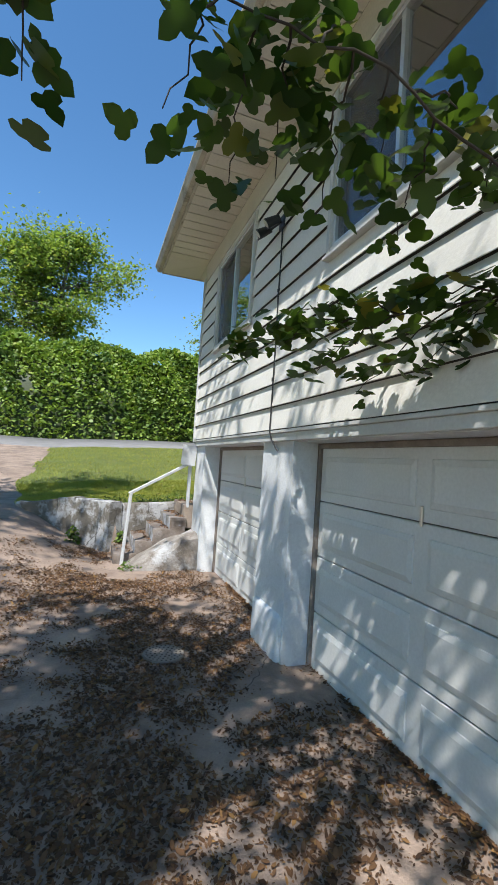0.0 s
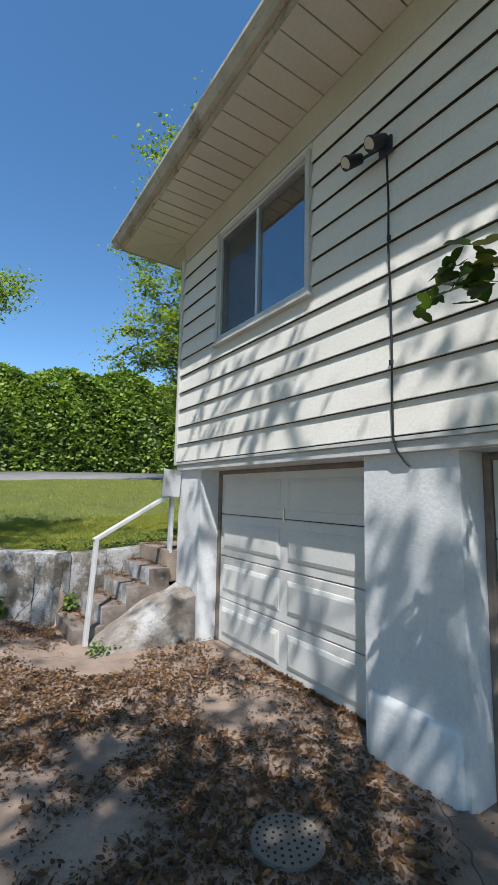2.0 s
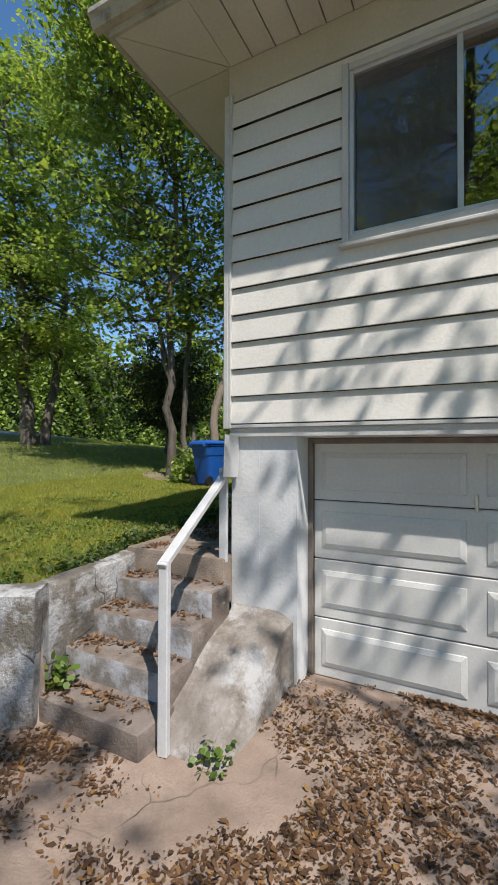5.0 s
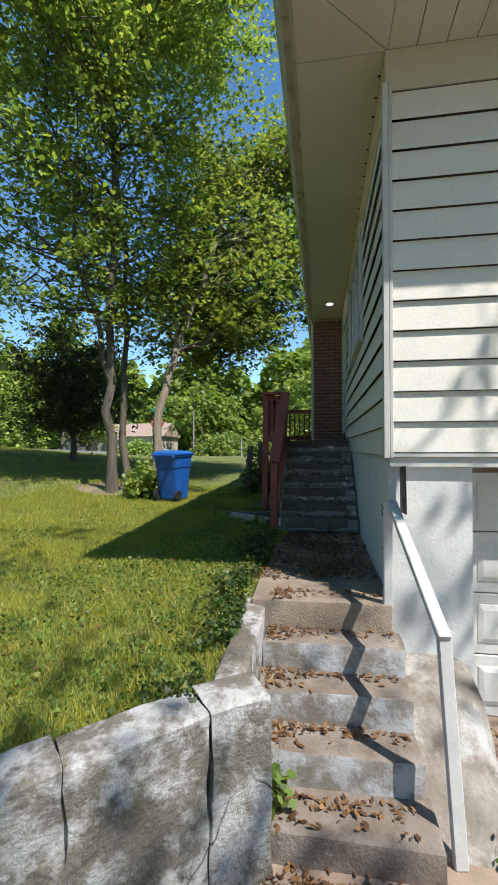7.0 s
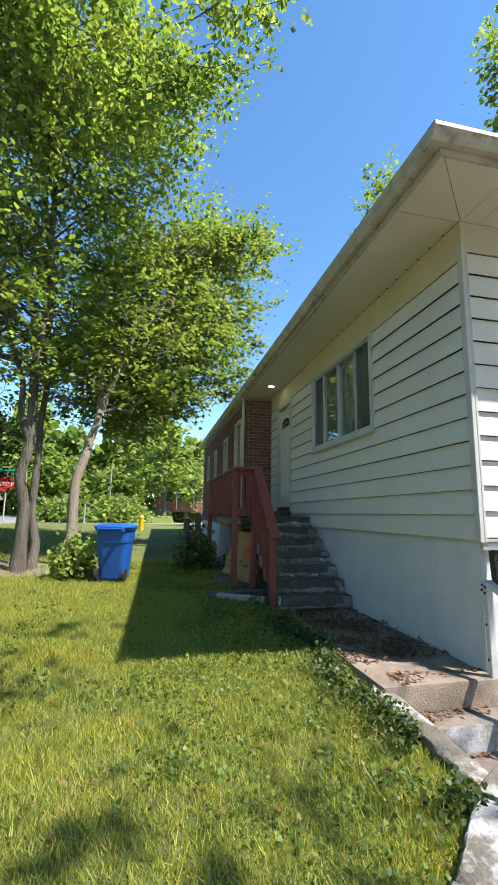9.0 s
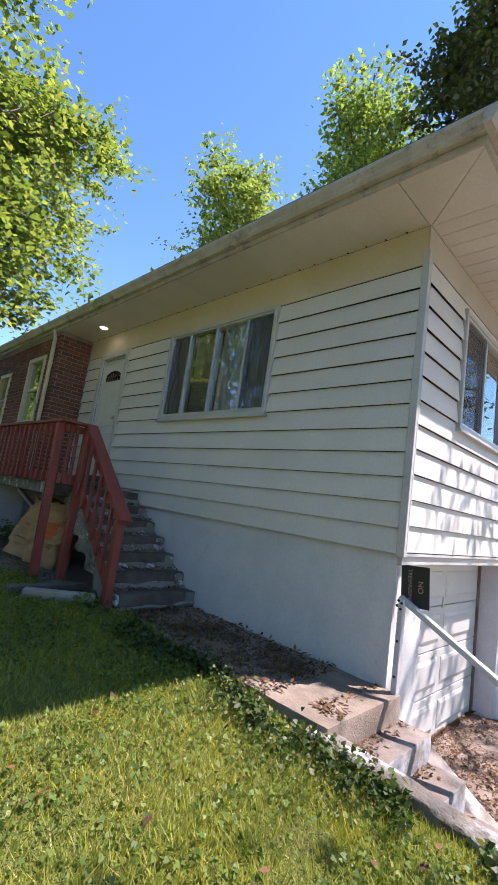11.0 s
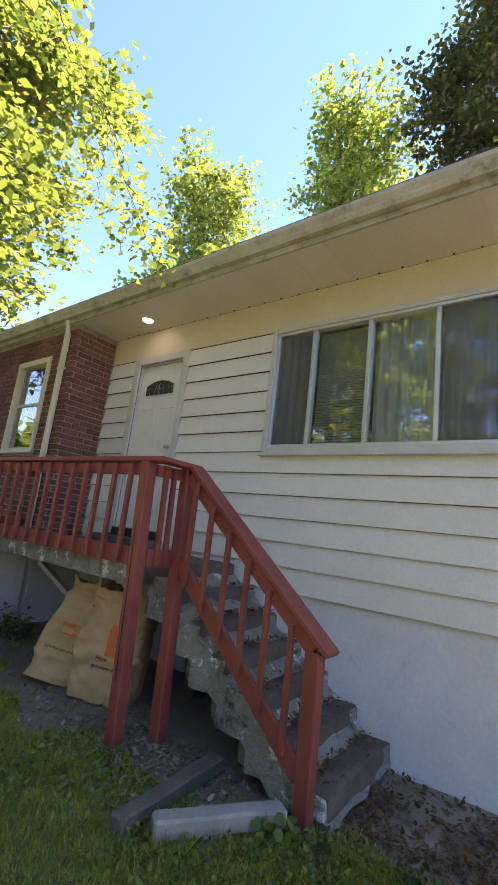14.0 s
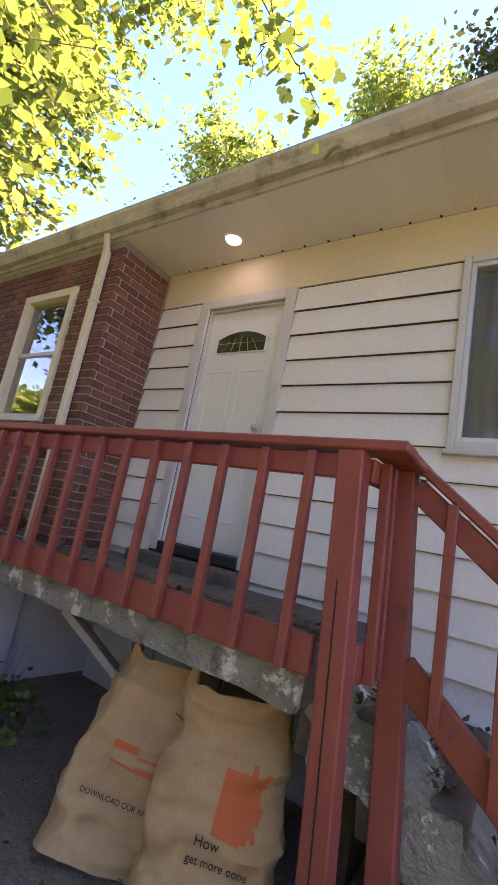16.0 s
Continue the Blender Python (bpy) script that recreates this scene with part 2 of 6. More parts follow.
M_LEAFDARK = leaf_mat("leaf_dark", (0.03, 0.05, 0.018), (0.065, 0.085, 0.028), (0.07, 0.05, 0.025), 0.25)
M_LEAFYEL = leaf_mat("leaf_yellowing", (0.12, 0.185, 0.048), (0.29, 0.36, 0.095), (0.35, 0.33, 0.09), 0.48, patch=((0.68, 0.74, 0.85), 1.0, 0.45, 0.6))
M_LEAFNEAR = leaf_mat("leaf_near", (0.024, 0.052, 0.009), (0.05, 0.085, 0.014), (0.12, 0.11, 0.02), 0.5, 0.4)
M_VINE = leaf_mat("vine_leaf", (0.13, 0.21, 0.04), (0.30, 0.40, 0.08), (0.30, 0.34, 0.09), 0.3, patch=((0.55, 0.62, 0.8), 0.8, 0.46, 0.6))
M_TWIG = surf("dark_twig", (0.03, 0.022, 0.016), (0.055, 0.042, 0.03), 12, 60, 0.9, 0.4, 0.002)
M_IVY = leaf_mat("ground_ivy", (0.052, 0.098, 0.020), (0.135, 0.21, 0.038), (0.22, 0.23, 0.05), 0.3)
M_GRASS = leaf_mat("grass_blade", (0.16, 0.20, 0.034), (0.375, 0.405, 0.078), (0.42, 0.34, 0.13), 0.34, patch=((1.15, 1.04, 0.9), 2.6, 0.45, 0.62))
M_DEAD = leaf_mat("dead_leaf", (0.036, 0.019, 0.011), (0.15, 0.078, 0.035), (0.25, 0.14, 0.048), 0.12, 0.8)
M_DEADPALE = leaf_mat("pale_litter", (0.10, 0.075, 0.052), (0.30, 0.25, 0.20), (0.36, 0.31, 0.26), 0.1, 0.8)
M_BIN = surf("blue_bin_plastic", (0.012, 0.085, 0.36), (0.016, 0.11, 0.42), 4, 60, 0.4, 0.08, 0.002)
M_PAPER = surf("kraft_paper", (0.44, 0.265, 0.12), (0.53, 0.335, 0.165), 5, 70, 0.85, 0.3, 0.004)
M_ORANGE = plain("orange_ink", (0.62, 0.14, 0.04), 0.8)
M_INK = plain("black_ink", (0.025, 0.02, 0.018), 0.8)
M_TIMBER = surf("grey_timber", (0.26, 0.24, 0.215), (0.36, 0.335, 0.30), 5, 70, 0.85, 0.4, 0.004)
M_WHITEPAINT = surf("white_rail_paint", (0.50, 0.505, 0.51), (0.60, 0.60, 0.61), 5, 60, 0.5, 0.15, 0.002, stain=((0.5, 0.48, 0.44), 8, 0.66, 0.8))
M_IRON = surf("cast_iron", (0.17, 0.145, 0.12), (0.26, 0.225, 0.19), 7, 60, 0.75, 0.4, 0.003, metal=0.0, stain=((0.14, 0.09, 0.06), 6, 0.55, 0.75))
M_HOLE = plain("dark_hole", (0.012, 0.012, 0.012), 0.9)
M_CAR = plain("silver_car_paint", (0.42, 0.45, 0.48), 0.25, 0.5)
M_SIGNRED = plain("sign_red", (0.5, 0.02, 0.025), 0.5)
M_SIGNGREEN = plain("sign_green", (0.02, 0.25, 0.14), 0.5)
M_YELLOW = plain("hydrant_yellow", (0.6, 0.42, 0.02), 0.45)
M_LAMP = plain("lamp_lens", (0.9, 0.88, 0.8), 0.4, 0.0, 6.0)
M_LENS = plain("cream_lens", (0.55, 0.5, 0.41), 0.35)
M_SIGNTEXT = plain("sign_pink_text", (0.45, 0.30, 0.27), 0.6)

# ---------------------------------------------------------------- mesh helpers
ORIGIN = {}


def thing(name, at, label, category, group="", kind=""):
    ob = new(name)
    ob.location = at
    ob.empty_display_size = 0.1
    ORIGIN[ob] = Vector(at)
    return tagged(ob, label, category, group, kind)


def finish(bm, material, name, smooth=False):
    me = bpy.data.meshes.new(name)
    bm.to_mesh(me)
    bm.free()
    for m in material if isinstance(material, (list, tuple)) else (material,):
        me.materials.append(m)
    if smooth:
        me.polygons.foreach_set("use_smooth", [True] * len(me.polygons))
        me.set_sharp_from_angle(angle=radians(38))
    return me


def part(name, bm, material, parent=None, label="", smooth=False, kind=""):
    """Links a bmesh (in world places) or a mesh as one object under a thing or a part."""
    me = bm if isinstance(bm, bpy.types.Mesh) else finish(bm, material, name, smooth)
    if isinstance(bm, bpy.types.Mesh) and material and not me.materials:
        me.materials.append(material)
    ob = new(name, me)
    if parent is not None:
        o = ORIGIN.get(parent, Vector((0, 0, 0)))
        me.transform(Matrix.Translation(-o))
        ORIGIN[ob] = o
        ob.parent = parent
    return tagged(ob, label, "", "", kind)


def box(bm, x0, x1, y0, y1, z0, z1, bev=0.0, m=None, seg=1):
    vs = [bm.verts.new(p) for p in ((x0, y0, z0), (x1, y0, z0), (x1, y1, z0), (x0, y1, z0), (x0, y0, z1), (x1, y0, z1), (x1, y1, z1), (x0, y1, z1))]
    fs = [bm.faces.new([vs[i] for i in f]) for f in ((3, 2, 1, 0), (4, 5, 6, 7), (0, 1, 5, 4), (1, 2, 6, 5), (2, 3, 7, 6), (3, 0, 4, 7))]
    if bev:
        es = list({e for f in fs for e in f.edges})
        out = bmesh.ops.bevel(bm, geom=es, offset=bev, segments=seg, affect="EDGES", profile=0.5)
        vs = list({v for f in out["faces"] for v in f.verts} | {v for v in vs if v.is_valid})
    if m is not None:
        bmesh.ops.transform(bm, matrix=m, verts=vs)
    return vs


def boxes(*rows, bev=0.0):
    bm = bmesh.new()
    for r in rows:
        box(bm, *r, bev=bev)
    return bm


def beam(bm, a, b, w, h, bev=0.004, up=(0, 0, 1)):
    """A bar of section w by h from a to b."""
    a, b = Vector(a), Vector(b)
    d = (b - a).normalized()
    side = d.cross(Vector(up))
    side = side.normalized() if side.length > 1e-4 else Vector((1, 0, 0))
    top = side.cross(d)
    m = Matrix((side, d, top)).transposed().to_4x4()
    m.translation = a
    box(bm, -w / 2, w / 2, 0, (b - a).length, -h / 2, h / 2, bev, m)


def cyl(bm, a, b, r0, r1=None, n=12, cap=True):
    a, b = Vector(a), Vector(b)
    d = (b - a)
    q = d.to_track_quat("Z", "Y").to_matrix().to_4x4()
    q.translation = (a + b) / 2
    bmesh.ops.create_cone(bm, cap_ends=cap, segments=n, radius1=r0, radius2=r0 if r1 is None else r1, depth=d.length, matrix=q)


def tube_arrays(pts, radii, sides=6):
    pts = np.asarray(pts, float)
    n = len(pts)
    d = np.gradient(pts, axis=0)
    d /= np.maximum(np.linalg.norm(d, axis=1, keepdims=True), 1e-6)
    ref = np.tile([[0.31, 0.95, 0.05]], (n, 1))
    u = np.cross(d, ref)
    u /= np.maximum(np.linalg.norm(u, axis=1, keepdims=True), 1e-6)
    v = np.cross(d, u)
    a = np.linspace(0, 2 * np.pi, sides, endpoint=False)
    ring = pts[:, None] + np.asarray(radii)[:, None, None] * (np.cos(a)[None, :, None] * u[:, None] + np.sin(a)[None, :, None] * v[:, None])
    idx = np.arange(n * sides).reshape(n, sides)
    nxt = np.roll(idx, -1, axis=1)
    faces = np.stack([idx[:-1], nxt[:-1], nxt[1:], idx[1:]], -1).reshape(-1, 4)
    return ring.reshape(-1, 3), faces


def mesh_quads(name, verts, faces, material, smooth=False):
    me = bpy.data.meshes.new(name)
    verts, faces = np.asarray(verts, np.float32), np.asarray(faces, np.int32)
    k = faces.shape[1]
    me.vertices.add(len(verts))
    me.vertices.foreach_set("co", verts.ravel())
    me.loops.add(faces.size)
    me.loops.foreach_set("vertex_index", faces.ravel())
    me.polygons.add(len(faces))
    me.polygons.foreach_set("loop_start", np.arange(0, faces.size, k, dtype=np.int32))
    if smooth:
        me.polygons.foreach_set("use_smooth", np.ones(len(faces), bool))
    me.update(calc_edges=True)
    me.materials.append(material)
    return me


def joined_arrays(items):
    vs, fs, at = [], [], 0
    for v, f in items:
        vs.append(v)
        fs.append(f + at)
        at += len(v)
    return np.concatenate(vs), np.concatenate(fs)


LEAF_RHOMB = np.array([[0, 0, 0], [0.32, 0.45, 0.06], [0, 1, -0.08], [-0.32, 0.45, 0.06]])
a_ = np.linspace(0, 2 * np.pi, 7)[:-1]
LEAF_ROUND = np.stack([0.42 * np.sin(a_), 0.45 - 0.45 * np.cos(a_), 0.07 * np.abs(np.sin(a_))], -1)


def leaf_cloud(rng, pts, size, shape=LEAF_RHOMB, up=0.6, spread=0.4, flat=False):
    """Leaves at the points: random turn, faces mostly up; sizes vary by spread."""
    n = len(pts)
    nor = rng.normal(size=(n, 3)) * (1 - up)
    nor[:, 2] = np.abs(nor[:, 2]) + up
    nor /= np.linalg.norm(nor, axis=1, keepdims=True)
    t = rng.normal(size=(n, 3))
    if not flat:
        t[:, 2] -= 0.5
    t -= nor * (t * nor).sum(1, keepdims=True)
    t /= np.maximum(np.linalg.norm(t, axis=1, keepdims=True), 1e-6)
    b = np.cross(t, nor)
    s = size * (1 + spread * (rng.random(n) * 2 - 1))
    k = len(shape)
    co = pts[:, None] + s[:, None, None] * (shape[None, :, 0, None] * b[:, None] + shape[None, :, 1, None] * t[:, None] + shape[None, :, 2, None] * nor[:, None])
    return co.reshape(-1, 3), np.arange(n * k).reshape(n, k)


def curve_between(rng, a, b, n=6, wob=0.08, sag=0.0):
    a, b = np.asarray(a, float), np.asarray(b, float)
    t = np.linspace(0, 1, n)[:, None]
    p = a + (b - a) * t
    w = rng.normal(size=(n, 3)) * wob * np.linalg.norm(b - a)
    w[0] = w[-1] = 0
    p += w * np.sin(np.pi * t)
    p[:, 2] += sag * (np.sin(np.pi * t[:, 0]))
    return p


def tree(name, base, stems, crowns, leaf_size, n_leaves, leaf_m, bark_m, label, seed, clump=0.55, limbs=26, twigs=4, category="tree", up=0.45, tip=1):
    """stems: (list of points, radius at the base); crowns: (centre, radii, share). Limbs reach into the crowns and carry clumps of leaves."""
    rng = np.random.default_rng(seed)
    ob = thing(name, base, label, category)
    wood, tips = [], []
    paths = []
    for pts, r in stems:
        pts = np.asarray(pts, float)
        fine = [pts[0]]
        for p, q in zip(pts[:-1], pts[1:]):
            fine.extend(curve_between(rng, p, q, 6, 0.02)[1:])
        fine = np.array(fine)
        rad = r * np.linspace(1, 0.16, len(fine)) ** 0.85
        rad[0] *= 1.4
        rad[1] *= 1.12
        wood.append(tube_arrays(fine, rad, 9))
        paths.append((fine, rad))
    for centre, radii, share in crowns:
        centre, radii = np.array(centre, float), np.array(radii, float)
        for _ in range(max(3, int(limbs * share))):
            d = rng.normal(size=3)
            d /= np.linalg.norm(d)
            end = centre + d * radii * rng.uniform(0.55, 1.0)
            fine, rad = paths[rng.integers(len(paths))]
            ok = np.where(fine[:, 2] < end[2] - 0.1)[0]
            i = int(ok[np.argmin(np.linalg.norm(fine[ok] - end, axis=1) + 0.4 * rng.random(len(ok)))]) if len(ok) else len(fine) // 2
            i = max(i, 3) if len(fine) > 4 else i
            limb = curve_between(rng, fine[i], end, 8, 0.06, 0.05 * np.linalg.norm(end - fine[i]))
            r0 = min(rad[i] * 0.6, 0.02 + 0.011 * np.linalg.norm(end - fine[i]))
            wood.append(tube_arrays(limb, np.linspace(r0, 0.006, 8), 5))
            tips.append((limb[4 if tip == 1 else 6:], 1.0))
            for _ in range(twigs):
                j = rng.integers(3, 8)
                reach = np.array([1, 1, 0.7]) * rng.normal(size=3) * 0.3 * radii.mean()
                e2 = limb[j] + np.clip(reach, -1.3, 1.3)
                tw = curve_between(rng, limb[j], e2, 5, 0.08)
                wood.append(tube_arrays(tw, np.linspace(r0 * 0.35, 0.004, 5), 4))
                tips.append((tw[tip:], 1.0))
    v, f = joined_arrays(wood)
    part("trunk", mesh_quads("trunk", v, f, bark_m, True), None, ob)
    anchors = np.concatenate([t for t, _ in tips])
    near = anchors[rng.integers(len(anchors), size=n_leaves)]
    pts = near + rng.normal(size=(n_leaves, 3)) * clump * np.array([1, 1, 0.6]) * rng.random((n_leaves, 1))
    v, f = leaf_cloud(rng, pts, leaf_size, up=up)
    part("crown", mesh_quads("crown", v, f, leaf_m), None, ob)
    return ob


# ---------------------------------------------------------------- the ground
def sstep(t):
    t = np.clip(t, 0, 1)
    return t * t * (3 - 2 * t)


WALL_LINE = [(-1.10, 0.78), (-1.24, 1.00), (-1.55, 1.33), (-1.85, 1.66), (-2.20, 1.93), (-2.75, 2.15)]


def lawn_z(x, y):
    b = np.interp(x, [-3.2, -1.5, 0, 1, 2, 3, 6, 10, 16, 26, 42], [0.55, 0.72, 0.78, 0.865, 0.90, 0.94, 1.02, 1.14, 1.42, 1.38, 0.94])
    rise = 1.2 * np.clip((y - 5) / 10, 0, 1.0) * (1 - sstep((x - 7) / 17))
    bank = 1.7 * sstep((x - 52) / 8) * (1 - sstep((y - 8) / 8))
    return b + rise + bank


def drive_z(x, y):
    low = np.clip((y + 2.8) / 5.4, 0, 1)
    side = 1 - sstep((x + 3.0) / 1.7)
    up = sstep(low)
    near = 0.62 * up * side
    far = sstep((y - 2.2) / 1.5)
    return near * (1 - far) + lawn_z(x, y) * far


def is_lawn(x, y):
    wall_y = np.interp(x, [p[0] for p in WALL_LINE][::-1], [p[1] for p in WALL_LINE][::-1])
    right = (x > -1.1) & (y > 0.97)
    mid = (x <= -1.1) & (x > -2.75) & (y > wall_y)
    edge = -2.75 - 0.55 * sstep((y - 2.6) / 3.0) + 0.12 * np.sin(y * 1.7)
    left = (x <= -2.75) & (x > edge) & (y > 2.15)
    under = (x > 0.05) & (y > -0.1)
    far = (x < -9.5) & (y > -40) | (y < -14)
    return right | mid | left | under | far


def bare(x, y):
    """Soil without grass, under the landing and stair."""
    return (x > 2.75) & (x < 7.5) & (y < 1.48 + 0.16 * np.sin(x * 3.1) + 0.1 * np.sin(x * 7.7)) | (np.hypot(x - 6.1, (y - 5.0) * 0.9) < 0.9)


def axis_steps(parts):
    out = []
    for a, b, d in parts:
        out.extend(np.arange(a, b - 1e-6, d))
    return np.array(out + [parts[-1][1]])


GX = axis_steps([(-420, -60, 60), (-60, -12, 6), (-12, -5, 0.5), (-5, 1, 0.06), (1, 9, 0.16), (9, 30, 1.5), (30, 60, 5), (60, 420, 60)])
GY = axis_steps([(-420, -60, 60), (-60, -12, 6), (-12, -4, 0.5), (-4, 3.4, 0.06), (3.4, 9, 0.2), (9, 30, 1.5), (30, 60, 5), (60, 420, 60)])


def ground_mesh():
    X, Y = np.meshgrid(GX, GY, indexing="ij")
    lawn = is_lawn(X, Y)
    inside = (X > 0.05) & (Y < -0.1)
    bump = 0.018 * np.sin(X * 2.1 + Y * 1.3) * np.sin(Y * 2.7 - X) * (np.abs(X) < 12) * (np.abs(Y) < 12)
    Z = np.where(inside, -0.02, np.where(lawn, lawn_z(X, Y) + bump, drive_z(X, Y)))
    Z = np.where((Y < 0.97) & (Y > -0.1) & (X > -0.08) & (X < 2.88), Z - 0.2, Z)
    Z = np.where((Y < -14) | (X < -9.5) & (Y < 3), 0.0, Z)
    ny = len(GY)
    v = np.stack([X, Y, Z], -1).reshape(-1, 3)
    i, j = np.meshgrid(np.arange(len(GX) - 1), np.arange(ny - 1), indexing="ij")
    f = np.stack([i * ny + j, (i + 1) * ny + j, (i + 1) * ny + j + 1, i * ny + j + 1], -1).reshape(-1, 4)
    mid = ((X[:-1, :-1] + X[1:, 1:]) / 2, (Y[:-1, :-1] + Y[1:, 1:]) / 2)
    cls = is_lawn(*mid).reshape(-1)
    me = mesh_quads("ground", v, f, M_LAWN, True)
    me.materials.append(M_CONCRETE)
    me.materials.append(M_SOIL)
    cls = np.where(cls & bare(mid[0].reshape(-1), mid[1].reshape(-1)), 2, np.where(cls, 0, 1))
    me.polygons.foreach_set("material_index", cls.astype(np.int32))
    tagged(new("ground", me), "lawn rising to the road beside a stained concrete driveway", "ground", kind="structure")


ground_mesh()

# the road across the slope and the cross street far off
ROAD_N = 60
rx = np.linspace(-60, 90, ROAD_N)
rows = []
for off, lift in ((15.2, -0.06), (15.3, 0.03), (21.5, 0.55), (21.6, -0.2)):
    rows.append(np.stack([rx, np.full(ROAD_N, off), lawn_z(rx, 16.0) + lift], -1))
rv = np.concatenate(rows)
rf = np.array([[k * ROAD_N + i, k * ROAD_N + i + 1, (k + 1) * ROAD_N + i + 1, (k + 1) * ROAD_N + i] for k in range(3) for i in range(ROAD_N - 1)])
tagged(new("road", mesh_quads("road", rv, rf, M_ROADMAT)), "grey worn asphalt road beyond the lawn", "road", kind="structure")
bm = boxes((46, 53, -60, 15.2, 0.6, 0.965))
tagged(new("road_2", finish(bm, M_ROADMAT, "road_2")), "pale asphalt cross street far across the lawn", "road", kind="structure")

# ---------------------------------------------------------------- the house
SOFFIT, BASE = 4.834, 1.954
HX1, HY1 = 15.0, -9.2          # far ends of the house
BRICK_X, BRICK_Y = 6.56, 0.62
WIN_SIDE = [(-2.41, -0.97, 3.235, 4.40), (-5.62, -4.19, 3.235, 4.40)]     # y0, y1, z0, z1
WIN_FRONT = (1.74, 3.76, 3.225, 4.42)                                  # x0, x1, z0, z1
DOOR_X0, DOOR_X1, DOOR_Z0, DOOR_Z1 = 5.13, 5.93, 2.29, 4.37
GARAGE = [(-2.94, -0.563), (-6.15, -3.62)]
HEAD = 1.84


def panel_wall(name, along, face, depth, u0, u1, z0, z1, holes, material, label):
    """A thick wall with openings. along 'x' or 'y'; face and face+depth are its two sides."""
    us = sorted({u0, u1, *[h[0] for h in holes], *[h[1] for h in holes]})
    zs = sorted({z0, z1, *[h[2] for h in holes], *[h[3] for h in holes]})
    us, zs = [u for u in us if u0 <= u <= u1], [z for z in zs if z0 <= z <= z1]
    bm = bmesh.new()
    for a, b in zip(us[:-1], us[1:]):
        for c, d in zip(zs[:-1], zs[1:]):
            if any(h[0] <= (a + b) / 2 <= h[1] and h[2] <= (c + d) / 2 <= h[3] for h in holes):
                continue
            p, q = sorted((face, face + depth))
            box(bm, *((a, b, p, q) if along == "x" else (p, q, a, b)), c, d)
    ob = new(name, finish(bm, material, name))
    return tagged(ob, label, "wall", kind="structure")


def clapboards(parent, along, u0, u1, holes, seed, foot, course):
    """Lap siding in courses, each board a wedge that is thicker at its foot; boards stop at the openings."""
    rng = random.Random(seed)
    for k in range(12):
        z0, z1 = foot + k * course, foot + (k + 1) * course
        spans, u = [], u0
        for h in sorted(h for h in holes if h[2] < z1 - 0.10 and h[3] > z0 + 0.02):
            if h[0] > u:
                spans.append((u, h[0]))
            u = max(u, h[1])
            if z0 < h[3] < z1 - 0.015:
                # strip of siding above the opening
                r = (h[0], h[1], 0.002, 0.018) if along == "x" else (-0.018, -0.002, h[0], h[1])
                part("siding_board", boxes((*r, h[3] + 0.001, z1 - 0.012)), M_SIDING, parent)
        if u < u1:
            spans.append((u, u1))
        for a, b in spans:
            cuts = [a]
            while b - cuts[-1] > 9.9:
                cuts.append(cuts[-1] + rng.uniform(1.9, 3.6))
            cuts.append(b)
            for c, d in zip(cuts[:-1], cuts[1:]):
                bm = bmesh.new()
                dz = rng.uniform(-0.0015, 0.0015)
                gap = 0.004
                prof = ((0.002, z0 + 0.062), (0.021, z0 + 0.052), (0.0295, z0 + dz), (0.0325, z0 + dz), (0.034, z0 + 0.004 + dz), (0.0095, z1 - gap), (0.002, z1 - gap + 0.002))
                ends = []
                for w in (c + 0.0012, d - 0.0012):
                    ends.append([bm.verts.new((w, o, z) if along == "x" else (-o, w, z)) for o, z in prof])
                n = len(prof)
                for i in range(n):
                    bm.faces.new((ends[0][i], ends[0][(i + 1) % n], ends[1][(i + 1) % n], ends[1][i]))
                bm.faces.new(ends[0][::-1])
                bm.faces.new(ends[1])
                bmesh.ops.recalc_face_normals(bm, faces=bm.faces)
                part("siding_board", bm, M_SIDING, parent)


TR = 0.05
side_holes = [(y0, y1, z0, z1) for y0, y1, z0, z1 in WIN_SIDE]
wall_side = panel_wall("wall_side", "y", 0.0, 0.2, HY1, 0.0, BASE - 0.01, SOFFIT + 0.1, side_holes, M_LAPSHADE, "pale grey lap-sided wall above two garage doors")
clapboards(wall_side, "y", HY1, -0.024, [(y0 - TR, y1 + TR, z0 - 0.06, z1 + TR) for y0, y1, z0, z1 in WIN_SIDE], 3, 1.950, 0.2145)
front_holes = [WIN_FRONT, (DOOR_X0, DOOR_X1, DOOR_Z0 - 0.1, DOOR_Z1)]
wall_front = panel_wall("wall_front", "x", 0.0, -0.2, 0.0, BRICK_X + 0.1, BASE - 0.01, SOFFIT + 0.1, front_holes, M_LAPSHADE, "cream lap-sided front wall in shade")
clapboards(wall_front, "x", 0.024, BRICK_X - 0.005,
           [(WIN_FRONT[0] - TR, WIN_FRONT[1] + TR, WIN_FRONT[2] - 0.06, WIN_FRONT[3] + TR), (DOOR_X0 - 0.1, DOOR_X1 + 0.1, DOOR_Z0 - 0.12, DOOR_Z1 + 0.1)], 4, 1.928, 0.2105)
bm = boxes((-0.014, -0.001, HY1, 0.014, 4.534, SOFFIT - 0.002))
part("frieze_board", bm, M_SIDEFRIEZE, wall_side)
bm = boxes((-0.0, BRICK_X - 0.003, 0.001, 0.0142, 4.464, SOFFIT - 0.002))
part("frieze_board", bm, M_FRIEZE, wall_front)
# corner board, folded round the corner
bm = boxes((-0.040, 0.026, 0.0, 0.040, BASE - 0.045, SOFFIT - 0.25), (-0.040, -0.0, -0.026, -0.0005, BASE - 0.045, SOFFIT - 0.25), bev=0.004)
